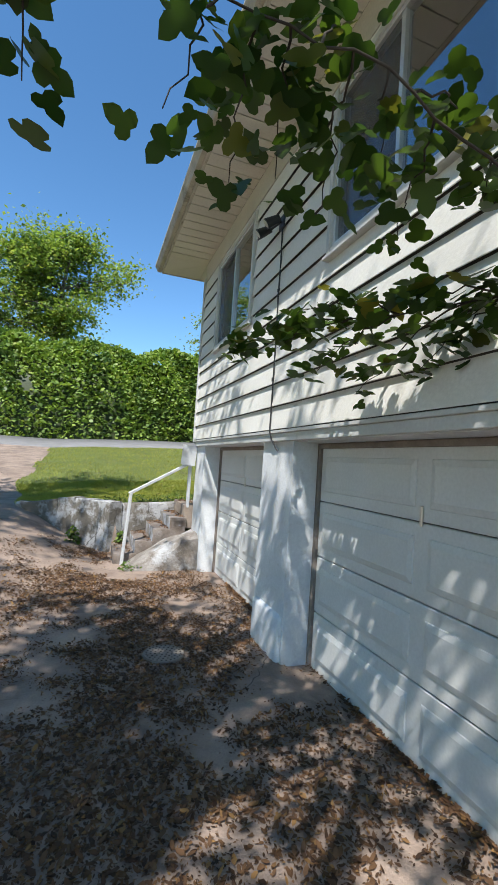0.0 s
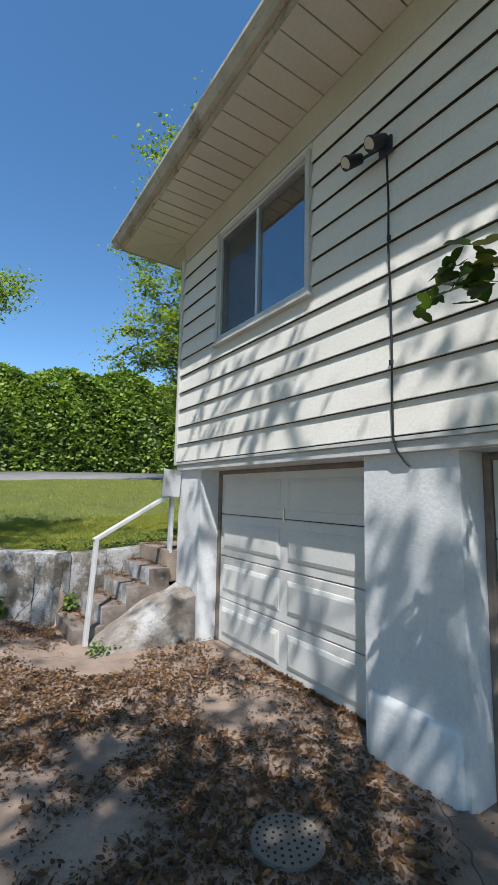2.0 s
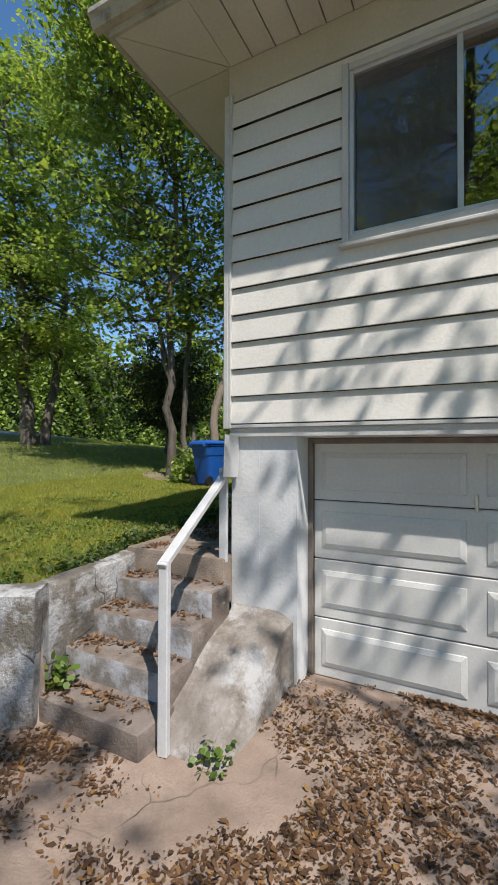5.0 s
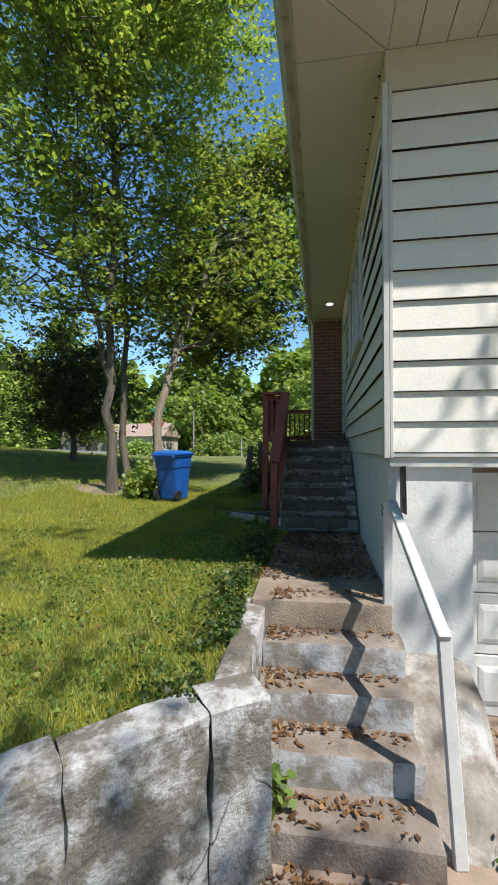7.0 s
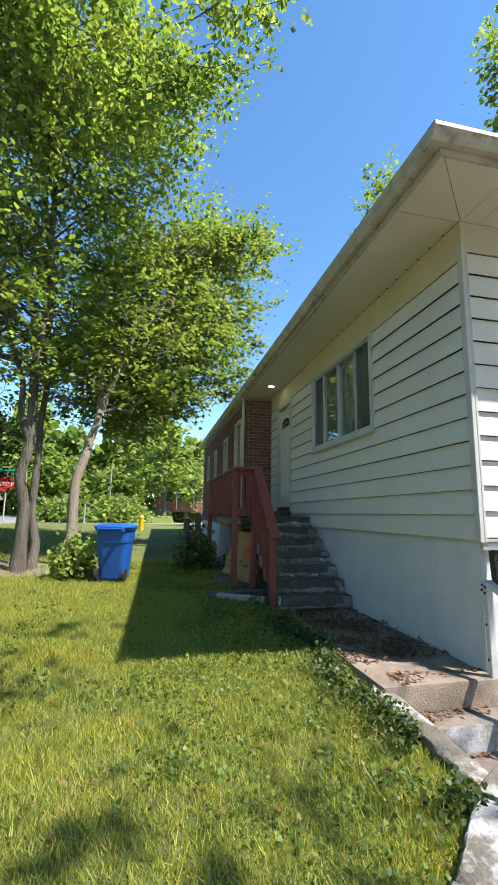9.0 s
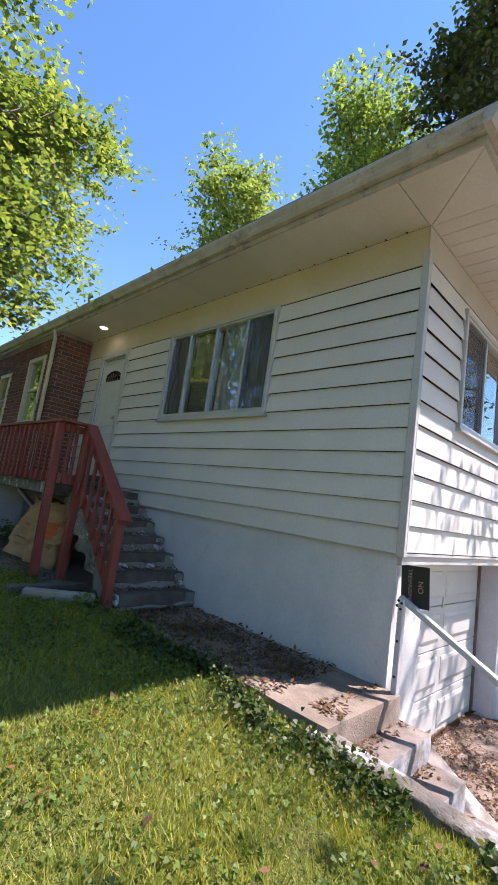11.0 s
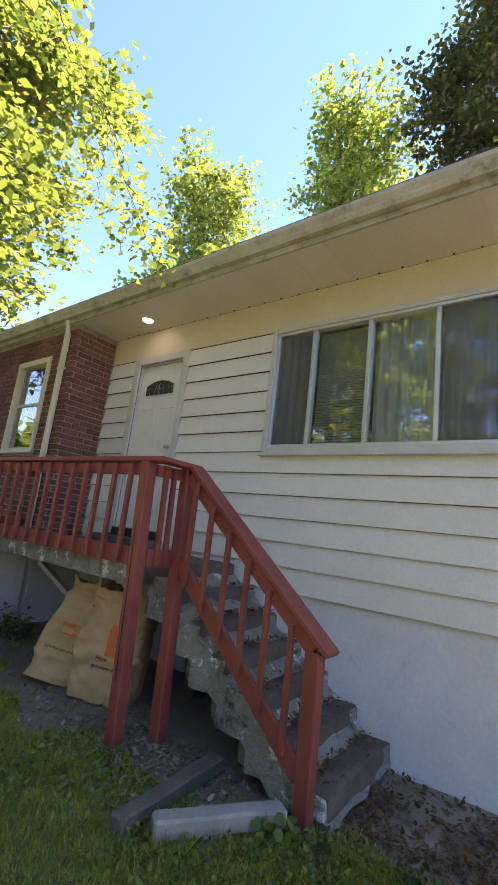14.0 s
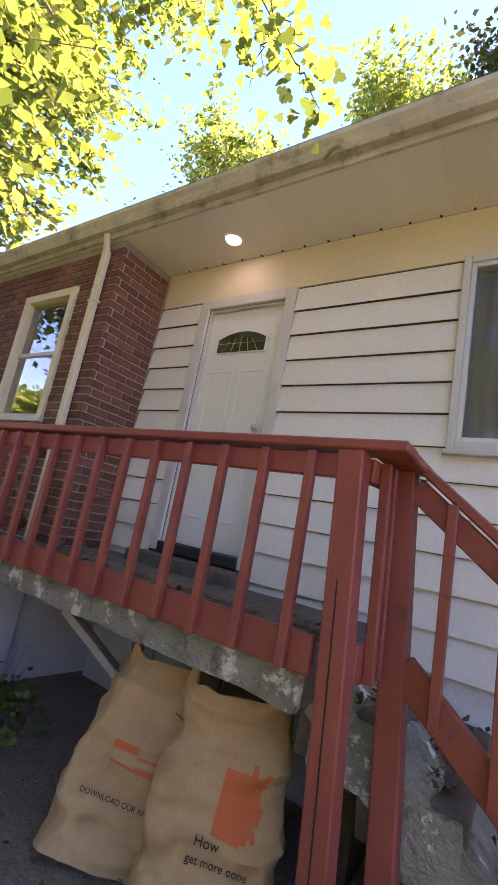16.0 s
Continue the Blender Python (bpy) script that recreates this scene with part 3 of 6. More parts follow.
tagged(new("trim_corner", finish(bm, M_TRIM, "trim_corner")), "white corner board, slightly bent at its foot", "trim", kind="structure")

# masonry below the siding
wall_base = panel_wall("wall_garage", "y", 0.03, 0.26, HY1, -0.2505, -0.3, BASE - 0.0105, [(a, b, -0.3, HEAD) for a, b in GARAGE], M_STUCCO,
                       "white painted masonry piers around the garage doors")
bm = boxes((0.03, 6.5, -0.25, -0.003, -0.3, BASE - 0.0105))
tagged(new("wall_foundation", finish(bm, M_STUCCO, "wall_foundation")), "white painted foundation wall along the front", "wall", kind="structure")
bm = boxes((-0.03, 0.03, HY1, -0.002, HEAD + 0.075, BASE - 0.0105), (-0.012, 0.03, HY1, -0.002, HEAD + 0.005, HEAD + 0.0745), bev=0.004)
tagged(new("trim_header", finish(bm, M_TRIM, "trim_header")), "white weathered board over the garage openings", "trim", kind="structure")
# swelling of the masonry at the foot of the pilaster
bm = bmesh.new()
box(bm, -0.01, 0.10, -3.59, -2.96, -0.1, 0.38, 0.05, seg=3)
tagged(new("wall_pilaster_foot", finish(bm, M_STUCCO, "wall_pilaster_foot", True)), "rough painted mortar at the foot of the pier", "wall", kind="structure")

# inner shell: floors, back walls, ceiling, with the rooms' dimness in their colour
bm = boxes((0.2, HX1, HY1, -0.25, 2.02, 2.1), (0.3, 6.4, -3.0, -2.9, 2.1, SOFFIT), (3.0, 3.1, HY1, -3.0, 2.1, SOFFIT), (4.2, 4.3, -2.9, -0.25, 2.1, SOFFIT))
tagged(new("wall_inner", finish(bm, M_DARK, "wall_inner")), "inner floor and partition walls, dimness put into their colour", "wall", kind="structure")
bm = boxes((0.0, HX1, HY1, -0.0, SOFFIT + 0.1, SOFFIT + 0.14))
tagged(new("ceiling", finish(bm, M_DARK, "ceiling")), "plain ceiling behind the windows, dimness put into its colour", "ceiling", kind="structure")
bm = boxes((HX1 - 0.2, HX1, HY1, BRICK_Y - 0.12, 0, SOFFIT + 0.1), (0.0, HX1, HY1 - 0.2, HY1, -0.3, SOFFIT + 0.1))
tagged(new("wall_back", finish(bm, M_STUCCO, "wall_back")), "plain outer walls closing the house behind", "wall", kind="structure")

# ---------------------------------------------------------------- roof, soffit, gutter
EO = 0.66
roof = thing("roof", (0, 0, SOFFIT), "low hipped roof with dark shingles and broad eaves", "roof", kind="structure")
bm = bmesh.new()
ex0, ex1, ey0, ey1, ez = -EO - 0.098, HX1 + EO, HY1 - EO, EO + 0.120, 5.012
half = (ey1 - ey0) / 2
rise = half * 0.30
c = [bm.verts.new(p) for p in ((ex0, ey0, ez), (ex1, ey0, ez), (ex1, ey1, ez), (ex0, ey1, ez))]
lo = [bm.verts.new((p.co.x, p.co.y, ez - 0.03)) for p in c]
r0, r1 = bm.verts.new((ex0 + half, ey0 + half, ez + rise)), bm.verts.new((ex1 - half, ey0 + half, ez + rise))
for f in ((c[0], c[1], r1, r0), (c[1], c[2], r1), (c[2], c[3], r0, r1), (c[3], c[0], r0), lo[::-1]):
    bm.faces.new(f)
for i in range(4):
    bm.faces.new((lo[i], lo[(i + 1) % 4], c[(i + 1) % 4], c[i]))
part("shingles", bm, M_ROOF, roof)
bm = boxes((-EO, -EO + 0.025, HY1 - EO, EO + 0.02, SOFFIT - 0.01, 5.0), (-EO + 0.0255, HX1 + EO, EO - 0.005, EO + 0.02, SOFFIT - 0.01, 5.0))
part("fascia", bm, M_GUTTER, roof)


def gutter(along, u0, u1, out):
    """A K-style gutter: flat back, ogee front."""
    prof = [(0, 0), (0.055, 0), (0.075, 0.03), (0.08, 0.05), (0.105, 0.085), (0.105, 0.12), (0, 0.12)]
    bm = bmesh.new()
    ends = []
    for u in (u0, u1):
        ends.append([bm.verts.new((u, out + o, SOFFIT + 0.045 + z) if along == "x" else (-out - o, u, SOFFIT + 0.045 + z)) for o, z in prof])
    n = len(prof)
    for i in range(n):
        bm.faces.new((ends[0][i], ends[0][(i + 1) % n], ends[1][(i + 1) % n], ends[1][i]))
    bm.faces.new(ends[0][::-1])
    bm.faces.new(ends[1])
    bmesh.ops.recalc_face_normals(bm, faces=bm.faces)
    return bm


part("gutter", gutter("y", HY1 - EO, EO + 0.126, EO + 0.001), M_GUTTER, roof, "aged cream metal gutter")
part("gutter", gutter("x", -EO - 0.0, HX1 + EO, EO + 0.021), M_GUTTER, roof, "aged cream metal gutter")
# soffit panels with open joints
soffit = thing("trim_soffit", (0, 0, SOFFIT), "cream soffit panels with dark joints under the eaves", "soffit", kind="structure")
y = HY1
while y < -0.02:
    y2 = min(y + 0.2, 0.0)
    part("soffit_panel", boxes((-EO + 0.003, -0.0145, y + 0.004, y2 - 0.004, SOFFIT, SOFFIT + 0.012)), M_SOFFIT, soffit)
    part("soffit_lip", boxes((-EO + 0.003, -0.0145, y + 0.004, y + 0.022, SOFFIT - 0.005, SOFFIT - 0.0005)), M_SOFFIT, soffit)
    y = y2
x = 0.0
while x < HX1:
    x2 = x + 0.3
    part("soffit_panel", boxes((x + 0.0005, x2 - 0.0005, 0.0155 if x < BRICK_X else BRICK_Y - 0.1, EO - 0.006, SOFFIT, SOFFIT + 0.012)), M_SOFFIT, soffit)
    x = x2
bm = bmesh.new()
tri = [(-EO + 0.003, EO - 0.006), (-0.006, EO - 0.006), (-0.006, 0.004)]
tri2 = [(-EO + 0.003, EO - 0.012), (-0.012, 0.0), (-EO + 0.003, 0.0)]
for t3 in (tri, tri2):
    lo = [bm.verts.new((*p, SOFFIT)) for p in t3]
    hi = [bm.verts.new((*p, SOFFIT + 0.012)) for p in t3]
    bm.faces.new(lo)
    bm.faces.new(hi[::-1])
    for i in range(3):
        bm.faces.new((lo[i], lo[(i + 1) % 3], hi[(i + 1) % 3], hi[i]))
bmesh.ops.recalc_face_normals(bm, faces=bm.faces)
part("soffit_panel", bm, M_SOFFIT, soffit)
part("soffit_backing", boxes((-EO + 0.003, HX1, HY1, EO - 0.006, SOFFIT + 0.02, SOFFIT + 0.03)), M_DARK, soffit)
# small vent slots where the soffit meets the wall
bm = bmesh.new()
for i in range(30):
    box(bm, 0.2 + i * 0.21, 0.215 + i * 0.21, 0.0165, 0.04, SOFFIT - 0.004, SOFFIT - 0.0005)
part("vent_slots", bm, M_HOLE, soffit)

# recessed porch light
lamp = thing("ceiling_light", (5.576, 0.30, SOFFIT), "round recessed porch light, switched on, in the soffit", "light")
bm = bmesh.new()
cyl(bm, (5.576, 0.30, SOFFIT - 0.012), (5.576, 0.30, SOFFIT - 0.0005), 0.085, 0.09, 28)
part("trim_ring", bm, M_WHITEPAINT, lamp)
bm = bmesh.new()
cyl(bm, (5.576, 0.30, SOFFIT - 0.016), (5.576, 0.30, SOFFIT - 0.0125), 0.062, 0.064, 28)
part("lens", bm, M_LAMP, lamp, "bright lens")


# ---------------------------------------------------------------- windows
def window(name, along, u0, u1, z0, z1, bars, label, screens=(), frame_m=M_TRIM):
    """A slider in a wide casing. bars: uprights; screens: lites that carry a dark screen."""
    ob = thing(name, ((u0 + u1) / 2, 0, z0) if along == "x" else (0, (u0 + u1) / 2, z0), label, "window", kind="structure")

    def put(pname, a, b, o0, o1, c, d, mat, bev=0.0, label2=""):
        bm = bmesh.new()
        box(bm, *((a, b, o0, o1) if along == "x" else (-o1, -o0, a, b)), c, d, bev)
        return part(pname, bm, mat, ob, label2)
    t = TR - 0.003
    put("casing", u0 - t, u0 - 0.0005, 0.003, 0.055, z0 - 0.055, z1 + t, frame_m, 0.004)
    put("casing", u1 + 0.0005, u1 + t, 0.003, 0.055, z0 - 0.055, z1 + t, frame_m, 0.004)
    put("casing", u0, u1, 0.003, 0.0445, z1 + 0.0005, z1 + t, frame_m, 0.004)
    put("window_sill", u0 - t - 0.02, u1 + t + 0.02, 0.003, 0.075, z0 - 0.085, z0 - 0.0555, frame_m, 0.006)
    put("window_sill", u0, u1, 0.003, 0.05, z0 - 0.055, z0 - 0.0005, frame_m, 0.004)
    fw = 0.03
    for a, b in ((u0, u0 + fw), (u1 - fw, u1)):
        put("window_frame", a, b, -0.05, 0.03, z0, z1, M_ALU, 0.003)
    for a, b in ((z0, z0 + fw), (z1 - fw, z1)):
        put("window_frame", u0 + fw + 0.0005, u1 - fw - 0.0005, -0.05, 0.029, a, b, M_ALU, 0.003)
    edges = [u0 + fw, *bars, u1 - fw]
    for i, b in enumerate(bars):
        put("mullion", b - 0.018, b + 0.018, -0.03, 0.022, z0 + fw, z1 - fw, M_ALU, 0.003)
    for i, (a, b) in enumerate(zip(edges[:-1], edges[1:])):
        p = put("pane", a + 0.019 * (i > 0), b - 0.019 * (i < len(bars)), -0.012 - 0.012 * (i % 2), -0.008 - 0.012 * (i % 2), z0 + fw, z1 - fw, M_GLASS)
        p.visible_shadow = False
        if i in screens:
            bm = bmesh.new()
            a2, b2 = a + 0.019 * (i > 0), b - 0.019 * (i < len(bars))
            box(bm, *((a2, b2, 0.004, 0.0048) if along == "x" else (-0.0048, -0.004, a2, b2)), z0 + fw, z1 - fw)
            part("insect_screen", bm, M_SCREEN, ob, "dark insect screen")
    return ob


for k, (y0, y1, z0, z1) in enumerate(WIN_SIDE):
    window(f"window_{k + 1}", "y", y0, y1, z0, z1, [(y0 + y1) / 2 + 0.02], "two-lite aluminium slider with a worn white casing", screens=(1,))
window("window_3", "x", *WIN_FRONT, [2.20, 2.78, 3.34], "wide white-cased window with four lites and blinds", screens=(0, 3))
# blind and curtains behind the front window
blind = thing("window_blind", (3.06, -0.1, 3.2), "half-closed horizontal white blind behind the glass", "blind")
for i in range(44):
    z = 3.26 + i * 0.026
    m = Matrix.Translation((3.06, -0.11, z)) @ Matrix.Rotation(radians(35), 4, "X")
    bm = bmesh.new()
    box(bm, -0.27, 0.27, -0.0125, 0.0125, -0.0006, 0.0006, m=m)
    part("slat", bm, M_BLIND, blind)
for cx, w in ((1.97, 0.21), (2.49, 0.27), (3.55, 0.19)):
    n = 40
    us = np.linspace(cx - w, cx + w, n)
    dep = -0.09 - 0.018 * np.sin(us * 62) - 0.008 * np.sin(us * 23)
    v = np.concatenate([np.stack([us, dep, np.full(n, z)], -1) for z in (3.12, 4.45)] + [np.stack([us, dep - 0.004, np.full(n, z)], -1) for z in (3.12, 4.45)])
    f = [[i, i + 1, n + i + 1, n + i] for i in range(n - 1)] + [[2 * n + i + 1, 2 * n + i, 3 * n + i, 3 * n + i + 1] for i in range(n - 1)]
    tagged(new("curtain", mesh_quads("curtain", v, f, M_CURTAIN, True)), "pale grey curtain hanging behind the front window", "curtain", "curtains of the front window")

# ---------------------------------------------------------------- front door
door = thing("door_1", (5.5, 0, DOOR_Z0), "closed pale entry door with an arched glass light", "door", kind="structure")
part("casing", boxes((DOOR_X0 - 0.098, DOOR_X0 - 0.0005, 0.003, 0.036, DOOR_Z0 - 0.1, DOOR_Z1 + 0.095), bev=0.005), M_TRIM, door)
part("casing", boxes((DOOR_X1 + 0.0005, DOOR_X1 + 0.098, 0.003, 0.036, DOOR_Z0 - 0.1, DOOR_Z1 + 0.095), bev=0.005), M_TRIM, door)
part("casing", boxes((DOOR_X0, DOOR_X1, 0.003, 0.036, DOOR_Z1 + 0.0005, DOOR_Z1 + 0.095), bev=0.005), M_TRIM, door)
part("threshold", boxes((DOOR_X0 + 0.001, DOOR_X1 - 0.001, -0.15, 0.05, DOOR_Z0 - 0.1, DOOR_Z0 - 0.02), bev=0.006), M_BLACK, door, "dark metal threshold")
for r in ((DOOR_X0 + 0.0005, DOOR_X0 + 0.017, DOOR_Z0 - 0.02, DOOR_Z1 - 0.0005), (DOOR_X1 - 0.017, DOOR_X1 - 0.0005, DOOR_Z0 - 0.02, DOOR_Z1 - 0.0005), (DOOR_X0 + 0.018, DOOR_X1 - 0.018, DOOR_Z1 - 0.017, DOOR_Z1 - 0.0005)):
    part("jamb", boxes((r[0], r[1], -0.19, 0.002, r[2], r[3])), M_TRIM, door)
bm = bmesh.new()
box(bm, DOOR_X0 + 0.021, DOOR_X1 - 0.021, -0.075, -0.03, DOOR_Z0 - 0.015, DOOR_Z1 - 0.021, 0.003)
leaf = part("door_leaf", bm, M_DOOR, door)
bm = bmesh.new()
for xa, xb in ((5.24, 5.50), (5.56, 5.82)):
    for za, zb in ((2.50, 3.02), (3.14, 3.78)):
        for r in ((xa, xb, za, za + 0.018), (xa, xb, zb - 0.018, zb), (xa, xa + 0.018, za + 0.0185, zb - 0.0185), (xb - 0.018, xb, za + 0.0185, zb - 0.0185)):
            box(bm, r[0], r[1], -0.0295, -0.024, r[2], r[3], 0.002)
part("moulding", bm, M_DOOR, leaf)


def arch(w, h0, h1, n=14):
    pts = [(-w, 0), (w, 0)]
    for i in range(n + 1):
        a = w - 2 * w * i / n
        pts.append((a, h0 + (h1 - h0) * (1 - (a / w) ** 2)))
    return pts


def slab(bm, outline, y0, y1, cx, cz):
    f = [bm.verts.new((cx + x, y1, cz + z)) for x, z in outline]
    b = [bm.verts.new((cx + x, y0, cz + z)) for x, z in outline]
    n = len(outline)
    bm.faces.new(f)
    bm.faces.new(b[::-1])
    for i in range(n):
        bm.faces.new((f[i], b[i], b[(i + 1) % n], f[(i + 1) % n]))
    bmesh.ops.recalc_face_normals(bm, faces=bm.faces)


bm = bmesh.new()
slab(bm, arch(0.27, 0.13, 0.21), -0.0295, -0.020, 5.53, 3.94)
part("light_frame", bm, M_DOOR, leaf)
bm = bmesh.new()
slab(bm, arch(0.245, 0.12, 0.185), -0.0195, -0.014, 5.53, 3.952)
glass_p = part("door_glass", bm, plain("dark_leaded_glass", (0.03, 0.035, 0.03), 0.08), leaf, "dark leaded glass")
bm = bmesh.new()
for i in range(-2, 3):
    beam(bm, (5.53 + i * 0.09, -0.0125, 3.955), (5.53 + i * 0.06, -0.0125, 4.05 + 0.05 * (1 - abs(i) / 2.2)), 0.005, 0.004, 0)
beam(bm, (5.30, -0.0125, 4.03), (5.76, -0.0125, 4.03), 0.005, 0.004, 0)
part("leading", bm, M_CHROME, leaf)
bm = bmesh.new()
bmesh.ops.create_uvsphere(bm, u_segments=16, v_segments=10, radius=0.028, matrix=Matrix.Translation((5.21, 0.03, 3.27)))
cyl(bm, (5.21, -0.03, 3.27), (5.21, 0.02, 3.27), 0.014)
part("door_handle", bm, M_CHROME, leaf, "round metal knob", True)


# ---------------------------------------------------------------- garage doors
def garage_door(name, y0, y1, label):
    ob = thing(name, (0.29, (y0 + y1) / 2, 0), label, "garage door", kind="structure")
    h = (HEAD - 0.01) / 4
    for k in range(4):
        z0 = -0.02 + k * h
        bm = bmesh.new()
        box(bm, 0.287, 0.33, y0 + 0.045, y1 - 0.045, z0 + 0.004, z0 + h - 0.004, 0.006)
        sec = part("door_section", bm, M_DOORPANEL, ob)
        for a, b in ((y0 + 0.11, (y0 + y1) / 2 - 0.06), ((y0 + y1) / 2 + 0.06, y1 - 0.11)):
            bm = bmesh.new()
            za, zb = z0 + 0.085, z0 + h - 0.085
            n = 4
            rings = []
            for ins, o in ((0.0, 0.2868), (0.004, 0.281), (0.040, 0.2705), (0.046, 0.271)):
                rings.append([bm.verts.new((o, p, q)) for p, q in ((a + ins, za + ins), (b - ins, za + ins), (b - ins, zb - ins), (a + ins, zb - ins))])
            for r, s in zip(rings[:-1], rings[1:]):
                for i in range(4):
                    bm.faces.new((r[i], r[(i + 1) % 4], s[(i + 1) % 4], s[i]))
            bm.faces.new(rings[-1])
            bmesh.ops.recalc_face_normals(bm, faces=bm.faces)
            part("raised_panel", bm, M_DOORPANEL, sec)
    part("jamb", boxes((0.262, 0.345, y0, y0 + 0.042, -0.1, HEAD - 0.002), bev=0.004), M_DARKWOOD, ob, "weathered dark jamb")
    part("jamb", boxes((0.262, 0.345, y1 - 0.042, y1, -0.1, HEAD - 0.002), bev=0.004), M_DARKWOOD, ob, "weathered dark jamb")
    part("head_stop", boxes((0.262, 0.345, y0 + 0.0425, y1 - 0.0425, HEAD - 0.045, HEAD - 0.002), bev=0.004), M_DARKWOOD, ob, "weathered head stop")
    bm = bmesh.new()
    box(bm, 0.272, 0.2865, (y0 + y1) / 2 - 0.012, (y0 + y1) / 2 + 0.012, 1.33, 1.45, 0.004)
    part("latch", bm, M_CHROME, ob, "small metal latch")
    return ob


garage_door("door_2", *GARAGE[0], "white sectional garage door with raised panels, closed")
garage_door("door_3", *GARAGE[1], "white sectional garage door with raised panels, closed, dented")
# dark slab close behind the doors, in place of an unlit garage
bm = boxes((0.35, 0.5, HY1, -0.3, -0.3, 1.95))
tagged(new("wall_garage_inner", finish(bm, M_DARK, "wall_garage_inner")), "dark slab standing in for the unlit garage space behind the doors", "wall", kind="structure")

# ---------------------------------------------------------------- security light and cable on the side wall
flood = thing("security_light", (-0.03, -3.2, 3.93), "black twin-head security light on the siding", "light fixture")
part("base_plate", boxes((-0.05, -0.026, -3.275, -3.165, 3.85, 3.98), bev=0.008), M_BLACK, flood)
for yy in (-3.27, -3.06):
    bm = bmesh.new()
    cyl(bm, (-0.05, -3.21, 3.92), (-0.10, yy + 0.03, 3.91), 0.012, 0.012, 8)
    part("arm", bm, M_BLACK, flood)
    bm = bmesh.new()
    cyl(bm, (-0.085, yy + 0.02, 3.93), (-0.20, yy + 0.05, 3.86), 0.036, 0.05, 18)
    h = part("lamp_head", bm, M_BLACK, flood)
    bm = bmesh.new()
    cyl(bm, (-0.2005, yy + 0.05, 3.859), (-0.203, yy + 0.051, 3.857), 0.042, 0.042, 18)
    part("lens", bm, M_LENS, h, "pale lens")
cable = thing("cable", (-0.03, -3.22, 2.8), "black cable clipped down the siding", "cable")
pts = [(-0.035, -3.225, 3.86), (-0.033, -3.232, 3.5), (-0.036, -3.226, 3.2), (-0.034, -3.235, 2.9), (-0.037, -3.24, 2.5), (-0.036, -3.235, 2.2), (-0.04, -3.24, 1.93), (-0.02, -3.25, 1.86), (0.01, -3.285, 1.79), (0.022, -3.31, 1.76)]
v, f = tube_arrays(np.array(pts), np.full(len(pts), 0.0075), 8)
part("cord", mesh_quads("cord", v, f, M_BLACK, True), None, cable)
for z in (3.24, 2.8, 2.4):
    part("clip", boxes((-0.048, -0.026, -3.246, -3.222, z, z + 0.035), bev=0.003), M_BLACK, cable)

# ---------------------------------------------------------------- brick wing
BZ0, BZ1 = 1.86, SOFFIT - 0.004
BWIN = [(7.10, 7.98, 3.13, 4.44), (9.05, 9.75, 3.10, 4.30), (11.2, 11.75, 3.4, 4.25), (13.0, 13.55, 3.4, 4.25)]
wall_brick = panel_wall("wall_brick", "x", BRICK_Y - 0.012, -0.2, BRICK_X + 0.012, HX1, BZ0, SOFFIT + 0.1, BWIN, M_MORTAR, "dark red brick front wing under the eaves")
bm = boxes((BRICK_X + 0.012, BRICK_X + 0.22, -0.2, BRICK_Y - 0.213, BZ0, SOFFIT + 0.1))
tagged(new("wall_brick_return", finish(bm, M_MORTAR, "wall_brick_return")), "narrow brick return beside the entry door", "wall", kind="structure")
wall_return = bpy.data.objects["wall_brick_return"]
bm = boxes((BRICK_X + 0.02, HX1, BRICK_Y - 0.22, BRICK_Y - 0.015, 0.5, BZ0 - 0.002), (BRICK_X + 0.02, BRICK_X + 0.22, -0.2, BRICK_Y - 0.22, 0.5, BZ0 - 0.002))
tagged(new("wall_foundation_2", finish(bm, M_STUCCO, "wall_foundation_2")), "white painted foundation below the brick", "wall", kind="structure")
for k, (x0, x1, z0, z1) in enumerate(BWIN):
    w = thing(f"window_{k + 4}", ((x0 + x1) / 2, BRICK_Y, z0), "white double-hung window in a cream brick-mould frame", "window", kind="structure")
    yf = BRICK_Y
    for r in ((x0 - 0.0, x0 + 0.08, z0, z1), (x1 - 0.08, x1, z0, z1), (x0 + 0.0805, x1 - 0.0805, z1 - 0.08, z1)):
        part("window_frame", boxes((r[0], r[1], yf - 0.12, yf + 0.02, r[2], r[3]), bev=0.005), M_FRIEZE, w)
    part("window_sill", boxes((x0 - 0.03, x1 + 0.03, yf - 0.12, yf + 0.045, z0 - 0.05, z0 - 0.0005), bev=0.006), M_TRIM, w)
    zm = (z0 + z1) / 2
    part("sash_rail", boxes((x0 + 0.081, x1 - 0.081, yf - 0.07, yf - 0.03, zm - 0.02, zm + 0.02), bev=0.003), M_TRIM, w)
    part("sash_rail", boxes((x0 + 0.081, x1 - 0.081, yf - 0.07, yf - 0.03, z0, z0 + 0.04), bev=0.003), M_TRIM, w)
    for za, zb, o in ((z0 + 0.04, zm - 0.02, 0.05), (zm + 0.02, z1 - 0.08, 0.06)):
        p = part("pane", boxes((x0 + 0.081, x1 - 0.081, yf - o - 0.004, yf - o, za, zb)), M_GLASS, w)
        p.visible_shadow = False
